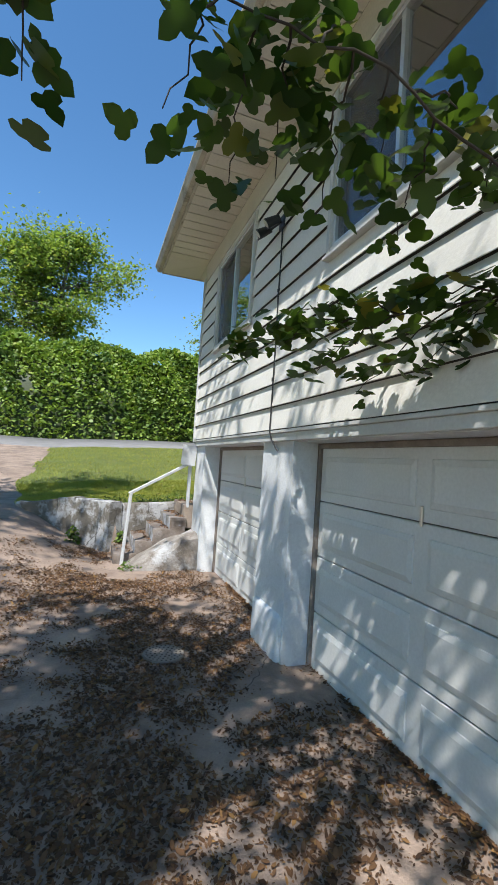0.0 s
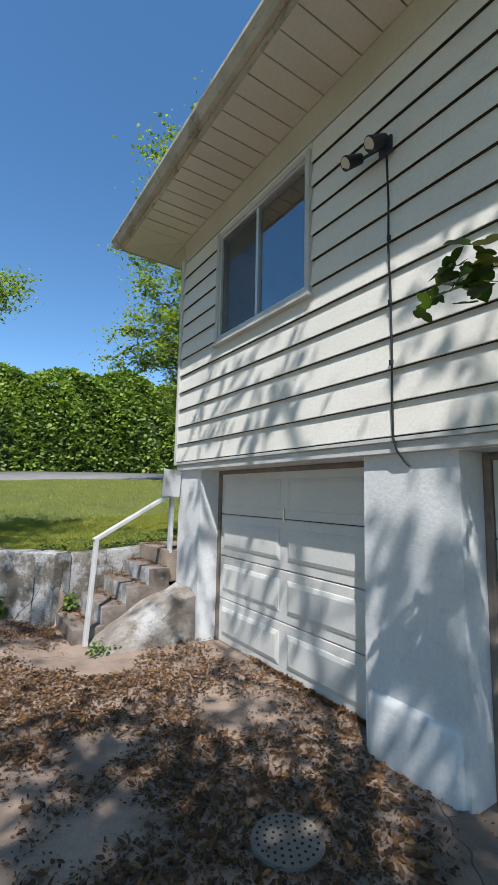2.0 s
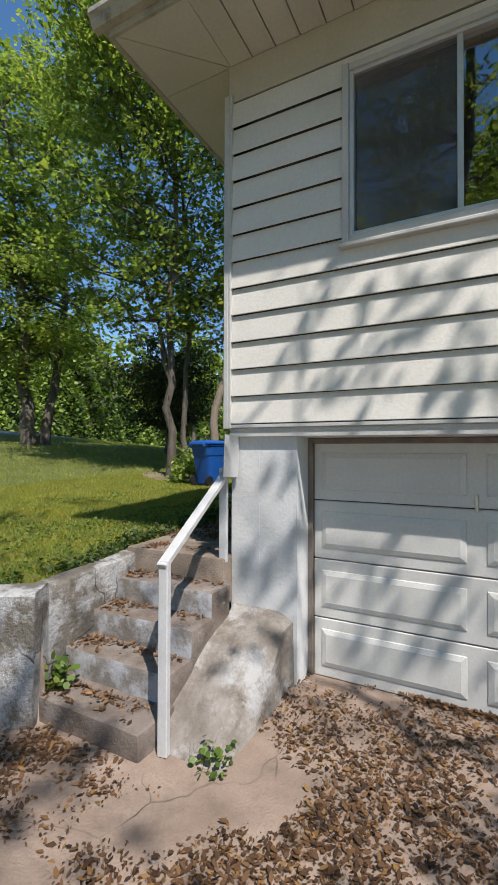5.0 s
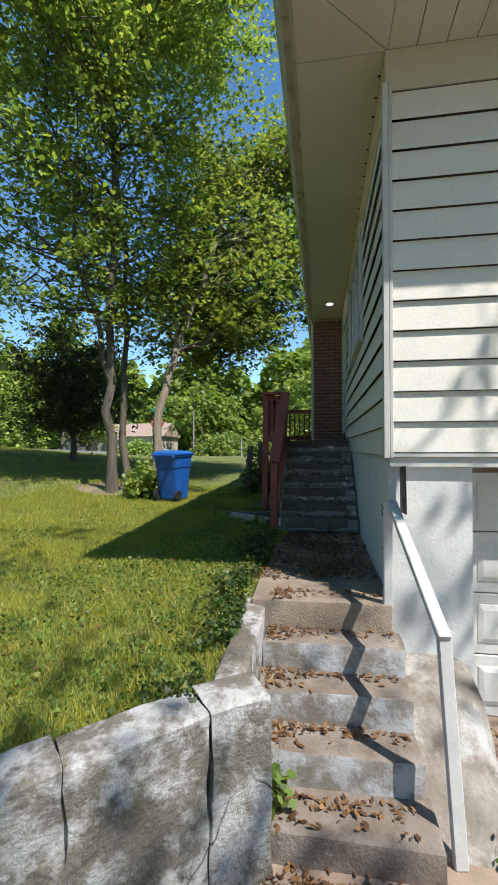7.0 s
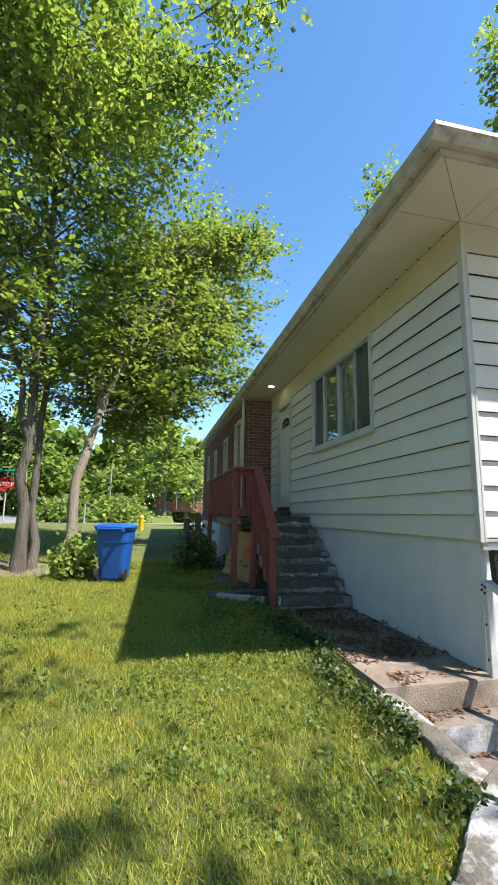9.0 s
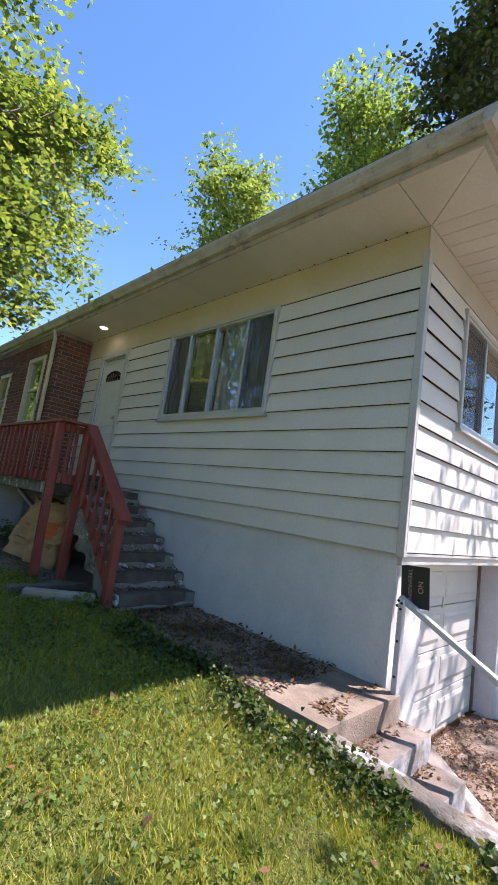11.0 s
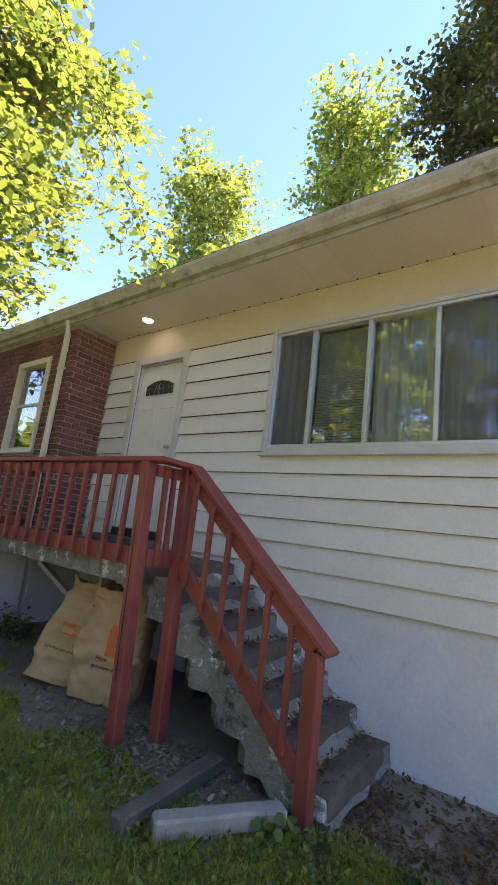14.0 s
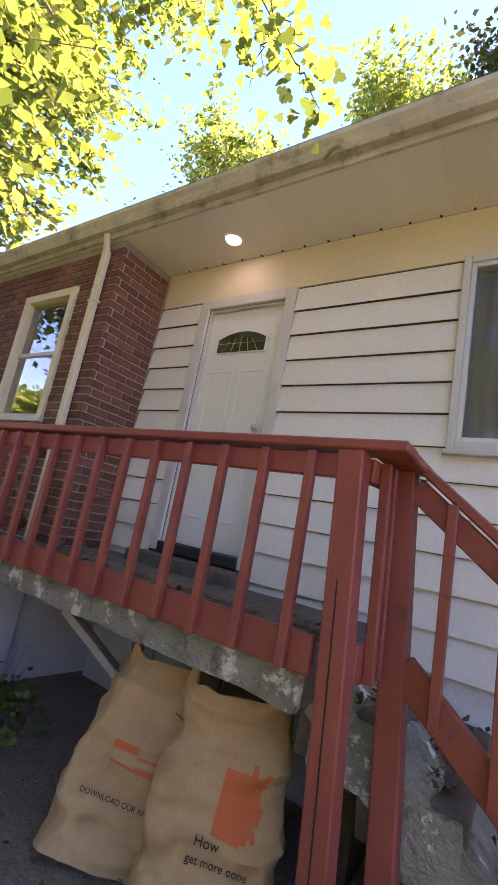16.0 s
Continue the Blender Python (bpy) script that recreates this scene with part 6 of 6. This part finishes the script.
def on_lawn(n, x0, x1, y0, y1):
    p = np.stack([rng.uniform(x0, x1, n), rng.uniform(y0, y1, n)], -1)
    return p[is_lawn(p[:, 0], p[:, 1]) & ~((p[:, 1] < 0.95 + 0.05 * np.sin(p[:, 0] * 5.3) + 0.04 * np.sin(p[:, 0] * 13)) & (p[:, 0] > -1.2) & (p[:, 0] < 2.95))]


def lawn_points(p, lift=0.0):
    x, y = p[:, 0], p[:, 1]
    b = 0.018 * np.sin(x * 2.1 + y * 1.3) * np.sin(y * 2.7 - x) * (np.abs(x) < 12) * (np.abs(y) < 12)
    return np.stack([x, y, lawn_z(x, y) + b + lift], -1)


def patchy(p, s, seed):
    return np.array([noise.noise(Vector((q[0] * s, q[1] * s, seed))) for q in p])


def blades(p, h, w):
    n = len(p)
    base = lawn_points(p, -0.006)
    a = rng.uniform(0, 2 * np.pi, n)
    hh = h * rng.uniform(0.5, 1.4, n)
    side = np.stack([np.cos(a), np.sin(a), np.zeros(n)], -1) * (w * rng.uniform(0.6, 1.3, n))[:, None]
    lean = rng.normal(size=(n, 3)) * 0.5
    lean[:, 2] = 1
    tip = base + lean * hh[:, None]
    v = np.stack([base - side, base + side, tip], 1).reshape(-1, 3)
    return v, np.arange(3 * n).reshape(n, 3)


p = on_lawn(480000, -3.3, 7.0, 0.9, 6.0)
p = p[(patchy(p, 1.1, 1.0) + rng.uniform(-0.5, 0.5, len(p)) > -0.55) & ~bare(p[:, 0], p[:, 1])]
p2 = on_lawn(60000, -3.5, 14.0, 3.5, 15.0)
v1, f1 = blades(p, 0.042, 0.0034)
v2, f2 = blades(p2, 0.06, 0.007)
p3 = on_lawn(90000, -3.3, 7.0, 0.95, 6.0)
p3 = p3[(patchy(p3, 2.3, 11.0) + rng.uniform(-0.15, 0.15, len(p3)) > 0.16) & ~bare(p3[:, 0], p3[:, 1])]
v3, f3 = blades(p3, 0.075, 0.0042)
v, f = joined_arrays([(v1, f1), (v2, f2), (v3, f3)])
tagged(new("grass", mesh_quads("grass", v, f, M_GRASS)), "short uneven lawn grass, sunlit and patchy", "grass", kind="stuff")
LEAF_IVY = np.array([[0, 0.05, 0], [0.36, -0.1, 0.03], [0.44, 0.28, 0.06], [0, 0.95, -0.06], [-0.44, 0.28, 0.06], [-0.36, -0.1, 0.03]])
p = on_lawn(80000, -2.8, 6.8, 0.9, 4.6)
keep = (patchy(p, 1.4, 4.0) + 0.5 * patchy(p, 5.0, 2.0) + 0.42 * np.clip(2.5 - p[:, 1], -0.7, 1) + 0.12 * np.clip(p[:, 0], -1, 1) + rng.uniform(-0.4, 0.4, len(p)) > 0.32)
p = p[keep & (~bare(p[:, 0], p[:, 1]) | (rng.random(len(p)) < 0.08))]
v, f = leaf_cloud(rng, lawn_points(p, 0.022) + np.stack([0 * p[:, 0], 0 * p[:, 0], rng.uniform(-0.01, 0.03, len(p))], -1), 0.021, LEAF_IVY, 0.35, 0.6, True)
tagged(new("ground_ivy", mesh_quads("ground_ivy", v, f, M_IVY)), "low ivy and clover leaves creeping over the lawn edge", "ground cover", kind="stuff")

M_EDGEIVY = leaf_mat("edge_ivy_leaf", (0.022, 0.045, 0.012), (0.07, 0.115, 0.025), (0.16, 0.15, 0.04), 0.3)
n = 5200
ex = rng.uniform(-1.3, 2.4, n)
ey = 1.03 + np.abs(rng.normal(size=n)) * 0.14 + 0.05 * np.sin(ex * 4.7)
e = np.stack([ex, ey], -1)
e = e[(patchy(e, 2.0, 21.0) > -0.22) & is_lawn(ex, ey)]
lift = np.abs(rng.normal(size=len(e))) * 0.05 + 0.015
v, f = leaf_cloud(rng, lawn_points(e) + np.stack([0 * lift, 0 * lift, lift], -1), 0.029, LEAF_IVY, 0.3, 0.5, True)
tagged(new("edge_ivy", mesh_quads("edge_ivy", v, f, M_EDGEIVY)), "dark ivy heaped along the edge of the path", "ground cover", kind="stuff")

LEAF_CURL = np.array([[0, 0, 0.02], [0.22, 0.3, 0.14], [0.16, 0.7, 0.10], [0, 1, 0.16], [-0.2, 0.68, 0.12], [-0.22, 0.28, 0.06]])


def litter(name, pts, size, material, label, up=0.75):
    v, f = leaf_cloud(rng, pts, size, LEAF_CURL, up, 0.5, True)
    tagged(new(name, mesh_quads(name, v, f, material)), label, "leaf litter", kind="stuff")


def fallen(n, spread, bias):
    p = np.stack([np.clip(rng.normal(-1.15, spread, n), -4.4, 0.26), rng.uniform(-8.5, 1.2, n)], -1)
    dens = patchy(p, 0.9, 7.0) * 0.9 + patchy(p, 3.1, 3.0) * 0.5 + bias - np.clip(p[:, 1] + 0.7, 0, 3) * 0.35 - np.clip(-p[:, 0] - 2.4, 0, 3) * 0.4
    p = p[(dens + rng.uniform(-0.2, 0.2, n) > 0) & ~is_lawn(p[:, 0], p[:, 1]) & (np.hypot(p[:, 0] + 0.87, p[:, 1] + 3.27) > 0.15) & ~((p[:, 0] > -1.2) & (p[:, 1] > -0.5))]
    return np.stack([p[:, 0], p[:, 1], drive_z(p[:, 0], p[:, 1]) + rng.uniform(0.002, 0.012, len(p))], -1)


litter("leaf_litter", fallen(40000, 0.9, 0.10), 0.037, M_DEAD, "brown fallen leaves scattered over the driveway")
litter("leaf_crumbs", fallen(90000, 1.0, 0.14), 0.019, M_DEAD, "fine brown leaf crumbs and dirt on the driveway", 0.6)
M_RUSTLEAF = leaf_mat("rusty_leaf", (0.06, 0.03, 0.014), (0.19, 0.10, 0.048), (0.28, 0.155, 0.06), 0.12, 0.8)
q = []
for x, z in NOSE[:]:
    for _ in range(90):
        q.append((x + 0.235 - abs(rng.normal()) * 0.045, rng.uniform(0.0, 0.85), z + 0.010))
    for _ in range(70):
        q.append((rng.uniform(x + 0.03, x + 0.22), 0.84 - abs(rng.normal()) * 0.12, z + 0.008))
for _ in range(260):
    q.append((rng.uniform(-1.5, -0.9), rng.uniform(0.0, 0.95), 0.165 if rng.random() < 0.4 else 0.012))
q = np.array(q)
low = (q[:, 2] > 0.1) & (q[:, 2] < 0.17) & (q[:, 0] < -1.13)
q[low, 2] = 0.012
litter("leaf_litter", q, 0.036, M_RUSTLEAF, "rust-brown leaves caught on the steps")
q = [(rng.uniform(0.4, 2.4), rng.uniform(0.03, 0.95), 0.912) for _ in range(1300)]
q += [(rng.uniform(2.45, 3.9), rng.uniform(0.05, 0.95), 0.0) for _ in range(260)]
q = np.array(q)
stair = q[:, 2] == 0
q[stair, 2] = 0.921 + RISE * (np.floor((q[stair, 0] - X0) / RUN) + 1)
litter("leaf_litter", q, 0.042, M_DEAD, "dark fallen leaves on the path and entry stair")
n = 9000
q = np.stack([rng.uniform(0.38, 2.45, n), np.clip(rng.normal(0.6, 0.24, n), 0.03, 1.0), np.full(n, 0.914)], -1)
q = q[patchy(q[:, :2], 2.2, 9.0) + rng.uniform(-0.3, 0.3, len(q)) > 0.02]
litter("leaf_crumbs", q, 0.02, M_DEAD, "fine brown leaf crumbs strewn along the path", 0.6)
q = np.stack([rng.uniform(2.46, 3.95, 1100), rng.uniform(0.04, 0.95, 1100), np.zeros(1100)], -1)
q[:, 0] += (1 - ((q[:, 0] - X0) / RUN) % 1) * RUN * 0.45
q[:, 2] = 0.921 + RISE * (np.floor((q[:, 0] - X0) / RUN) + 1)
litter("leaf_crumbs", q[q[:, 0] < 3.97], 0.036, M_RUSTLEAF, "rusty leaves heaped at the back of the stair treads", 0.6)
q = np.stack([rng.uniform(4.0, 6.5, 1000), 1.22 - np.abs(rng.normal(size=1000)) * 0.3, np.full(1000, LZ + 0.014)], -1)
q = q[q[:, 1] > 0.3]
litter("leaf_litter", q, 0.045, M_DEAD, "dry leaves on the landing")
n = 1500
p = np.stack([rng.normal(3.7, 0.5, n), rng.normal(1.2, 0.32, n)], -1)
p = p[(p[:, 1] > 0.95) & (p[:, 1] < 2.3)]
litter("leaf_litter", lawn_points(p, 0.012), 0.04, M_DEADPALE, "pale dry leaf crumbs on bare soil under the stair")
p = on_lawn(420, -2.5, 8, 1.2, 7)
litter("leaf_litter", lawn_points(p, 0.03), 0.052, M_RUSTLEAF, "single rusty fallen leaves on the lawn")

p = np.stack([rng.uniform(2.8, 7.2, 9000), rng.uniform(0.3, 2.0, 9000)], -1)
p = p[bare(p[:, 0], p[:, 1]) & (p[:, 1] > 0.9)]
litter("leaf_crumbs", lawn_points(p, 0.006), 0.016, M_DEADPALE, "pale leaf crumbs on the bare soil")

# ---------------------------------------------------------------- far street things
stop = thing("stop_sign", (21.25, 9.9, 1.3), "red eight-sided stop sign on a post", "sign")
SX, SY, SZ = 21.25, 9.9, 3.43
bm = bmesh.new()
cyl(bm, (SX, SY, 1.2), (SX, SY, 4.05), 0.035, 0.035, 8)
part("post", bm, M_ALU, stop)
bm = bmesh.new()
cyl(bm, (SX - 0.045, SY, SZ), (SX - 0.06, SY, SZ), 0.40, 0.40, 8)
bmesh.ops.rotate(bm, verts=bm.verts, cent=(SX, SY, SZ), matrix=Matrix.Rotation(radians(22.5), 3, "X"))
plate = part("plate", bm, M_SIGNRED, stop)
words("STOP", Matrix.Translation((SX - 0.064, SY, SZ - 0.10)) @ Matrix.Rotation(radians(-90), 4, "Z") @ Matrix.Rotation(radians(90), 4, "X"), 0.30, M_WHITEPAINT, plate)
part("street_plate", boxes((SX - 0.01, SX + 0.01, SY - 0.5, SY + 0.45, 4.06, 4.28), bev=0.004), M_SIGNGREEN, stop, "green street name plate")
for x, y, h in ((47, 9.6, 3.0), (56, 18, 7), (54, 22, 7.5), (57, 8, 8)):
    bm = bmesh.new()
    cyl(bm, (x, y, 0.8), (x, y, h), 0.11, 0.09, 10)
    tagged(new("street_post", finish(bm, M_TIMBER, "street_post")), "pale wooden street post", "post", "posts along the street")
HX, HY, HZ = 15.85, 3.05, 1.41
hyd = thing("fire_hydrant", (HX, HY, HZ), "yellow fire hydrant on the verge", "hydrant")
bm = bmesh.new()
cyl(bm, (HX, HY, HZ - 0.1), (HX, HY, HZ + 0.5), 0.10, 0.095, 14)
bmesh.ops.create_uvsphere(bm, u_segments=14, v_segments=8, radius=0.11, matrix=Matrix.Translation((HX, HY, HZ + 0.5)))
part("barrel", bm, M_YELLOW, hyd)
bm = bmesh.new()
cyl(bm, (HX, HY, HZ + 0.6), (HX, HY, HZ + 0.66), 0.03, 0.03, 6)
part("bonnet_nut", bm, M_YELLOW, hyd)
for q in (-1, 1):
    bm = bmesh.new()
    cyl(bm, (HX, HY, HZ + 0.34), (HX, HY + 0.17 * q, HZ + 0.34), 0.05, 0.05, 10)
    part("outlet", bm, M_YELLOW, hyd)

# parked car
car = thing("parked_car", (48, 21, 0.95), "silver parked car along the cross street", "car")
bm = bmesh.new()
prof = [(-2.2, 0.35), (-2.25, 0.75), (-1.3, 0.95), (-0.65, 1.42), (0.75, 1.45), (1.6, 1.0), (2.2, 0.9), (2.25, 0.4)]
fr = [bm.verts.new((47.2, 21 + a, 0.95 + b)) for a, b in prof]
bk = [bm.verts.new((48.8, 21 + a, 0.95 + b)) for a, b in prof]
bm.faces.new(fr)
bm.faces.new(bk[::-1])
for i in range(len(prof)):
    bm.faces.new((fr[i], bk[i], bk[(i + 1) % len(prof)], fr[(i + 1) % len(prof)]))
bmesh.ops.recalc_face_normals(bm, faces=bm.faces)
bmesh.ops.bevel(bm, geom=bm.edges[:], offset=0.06, segments=2, affect="EDGES")
part("body", bm, M_CAR, car)
part("side_window", boxes((47.17, 47.195, 20.25, 21.0, 1.95, 2.3), bev=0.004), M_BLACK, car)
part("side_window", boxes((47.17, 47.195, 21.05, 21.9, 1.95, 2.3), bev=0.004), M_BLACK, car)
for y in (19.6, 22.4):
    for x in (47.25, 48.75):
        bm = bmesh.new()
        cyl(bm, (x - 0.1, y, 1.27), (x + 0.1, y, 1.27), 0.33, 0.33, 20)
        part("wheel", bm, M_BLACK, car)


def cottage(x, y, w, d, h, turn, wall_m, roof_m, label):
    base = float(lawn_z(x, y))
    ob = thing("house", (x, y, base), label, "house")
    m = Matrix.Translation((x, y, base)) @ Matrix.Rotation(radians(turn), 4, "Z")

    def put(nm, parent, mat, *r, bev=0.0):
        bm = bmesh.new()
        box(bm, *r, bev=bev, m=m)
        return part(nm, bm, mat, parent)
    put("wall", ob, wall_m, -d / 2, d / 2, -w / 2, w / 2, -0.3, h)
    bm = bmesh.new()
    e = 0.4
    a = [bm.verts.new(m @ Vector(p)) for p in ((-d / 2 - e, -w / 2 - e, h), (d / 2 + e, -w / 2 - e, h), (0, -w / 2 - e, h + d * 0.28), (-d / 2 - e, w / 2 + e, h), (d / 2 + e, w / 2 + e, h), (0, w / 2 + e, h + d * 0.28))]
    for f in ((0, 1, 2), (3, 5, 4), (0, 2, 5, 3), (1, 4, 5, 2), (0, 3, 4, 1)):
        bm.faces.new([a[i] for i in f])
    bmesh.ops.recalc_face_normals(bm, faces=bm.faces)
    rf = part("roof", bm, roof_m, ob)
    put("chimney", rf, M_BRICKFAR, -0.3, 0.3, -0.4, 0.4, h + d * 0.18, h + d * 0.28 + 0.7)
    for yy in (-w * 0.3, w * 0.32):
        wd = put("window", ob, M_TRIM, -d / 2 - 0.06, -d / 2 - 0.005, yy - 0.55, yy + 0.55, 1.0, 2.1, bev=0.01)
        put("pane", wd, M_BLACK, -d / 2 - 0.075, -d / 2 - 0.0605, yy - 0.45, yy + 0.45, 1.1, 2.0)
    put("door", ob, M_DARKWOOD, -d / 2 - 0.05, -d / 2 - 0.005, -0.45, 0.45, 0.1, 2.1, bev=0.01)
    po = put("porch_roof", ob, M_TRIM, -d / 2 - 1.8, -d / 2 - 0.005, -1.3, 1.3, 2.3, 2.5, bev=0.02)
    for yy in (-1.2, 1.2):
        put("post", po, M_TRIM, -d / 2 - 1.75, -d / 2 - 1.63, yy - 0.06, yy + 0.06, 0, 2.295)
    return ob


M_GREYROOF = surf("grey_shingle", (0.24, 0.23, 0.225), (0.32, 0.31, 0.30), 2, 30, 0.9, 0.3, 0.01)
M_HOUSEBRICK = surf("red_house_brick", (0.24, 0.10, 0.07), (0.32, 0.14, 0.10), 5, 30, 0.9, 0.3, 0.01)
M_BROWNROOF = surf("brown_shingle", (0.30, 0.22, 0.18), (0.36, 0.27, 0.22), 2, 30, 0.9, 0.3, 0.01)
M_TANWALL = surf("tan_wall", (0.42, 0.37, 0.31), (0.48, 0.43, 0.37), 2, 30, 0.9, 0.1, 0.01)
cottage(66, -2.0, 8, 9, 2.9, 0, M_HOUSEBRICK, M_GREYROOF, "small red-brick house with a grey roof and white porch")
cottage(66, 33, 16, 8, 2.8, 0, M_TANWALL, M_BROWNROOF, "low tan house with a brown roof across the street")

# utility wires over the road
for k, z in enumerate((8.2, 7.7, 7.2)):
    t = np.linspace(0, 1, 24)
    pts = np.stack([-60 + 57 * t, np.full(24, 29.0), z - 1.2 * np.sin(np.pi * t) + 0.5 * t], -1)
    v, f = tube_arrays(pts, np.full(24, 0.018), 5)
    tagged(new("utility_wire", mesh_quads("utility_wire", v, f, M_BLACK)), "thin black utility wire strung above the road", "wire", "wires over the road")

# ---------------------------------------------------------------- bricks
BL, BH, JT = 0.200, 0.060, 0.0145


def brick_mesh(l, d):
    bm = bmesh.new()
    box(bm, -l / 2, l / 2, -d, 0.0, -BH / 2, BH / 2, 0.004)
    return finish(bm, M_BRICK, "brick")


FULL, HALF = brick_mesh(BL, 0.05), brick_mesh(BL / 2 - JT / 2, 0.05)
rngb = random.Random(7)
rest = bmesh.new()
nb = 0
courses = int((BZ1 - BZ0) / (BH + JT))
for k in range(courses):
    z = BZ0 + (BH + JT) * (k + 0.5)
    # front face
    x = BRICK_X + (0 if k % 2 else -(BL + JT) / 2)
    while x < HX1 - 0.1:
        a, b = max(x, BRICK_X), x + BL
        hit = any(a < w[1] and b > w[0] and z + BH / 2 > w[2] - 0.05 and z - BH / 2 < w[3] for w in BWIN)
        if hit:
            for w in BWIN:
                if a < w[0] - 0.03 < b and z + BH / 2 > w[2] - 0.05 and z - BH / 2 < w[3]:
                    b, hit = w[0] - 0.004, False
                elif a < w[1] + 0.03 < b and z + BH / 2 > w[2] - 0.05 and z - BH / 2 < w[3]:
                    a, hit = w[1] + 0.004, False
        if not hit and b - a > 0.03:
            jx = rngb.uniform(-0.002, 0.003)
            whole = abs(b - a - BL) < 0.01
            half = abs(b - a - (BL / 2 - JT / 2)) < 0.02
            if a < 7.15 and (whole or half) and nb < 200:
                ob = new("brick", FULL if whole else HALF)
                ob.parent = wall_brick
                ob.location = ((a + b) / 2, BRICK_Y + jx, z)
                nb += 1
            else:
                box(rest, a, b, BRICK_Y - 0.05, BRICK_Y + jx, z - BH / 2, z + BH / 2)
        x += BL + JT
    # return face beside the door
    y = 0.03 + (0.0 if k % 2 else -(BL + JT) / 2)
    while y < BRICK_Y - 0.06:
        a, b = max(y, 0.03), min(y + BL, BRICK_Y - 0.052)
        if b - a > 0.04:
            ob = new("brick", FULL if b - a > 0.15 else HALF)
            ob.parent = wall_return
            ob.matrix_basis = Matrix.Translation((BRICK_X + rngb.uniform(-0.003, 0.002), (a + b) / 2, z)) @ Matrix.Rotation(radians(90), 4, "Z") @ Matrix.Diagonal((min(1.0, (b - a) / BL) if b - a > 0.15 else (b - a) / (BL / 2 - JT / 2), 1, 1, 1))
        y += BL + JT
part("brick_field", rest, M_BRICKFAR, wall_brick, "the rest of the bricks in running bond", kind="stuff")
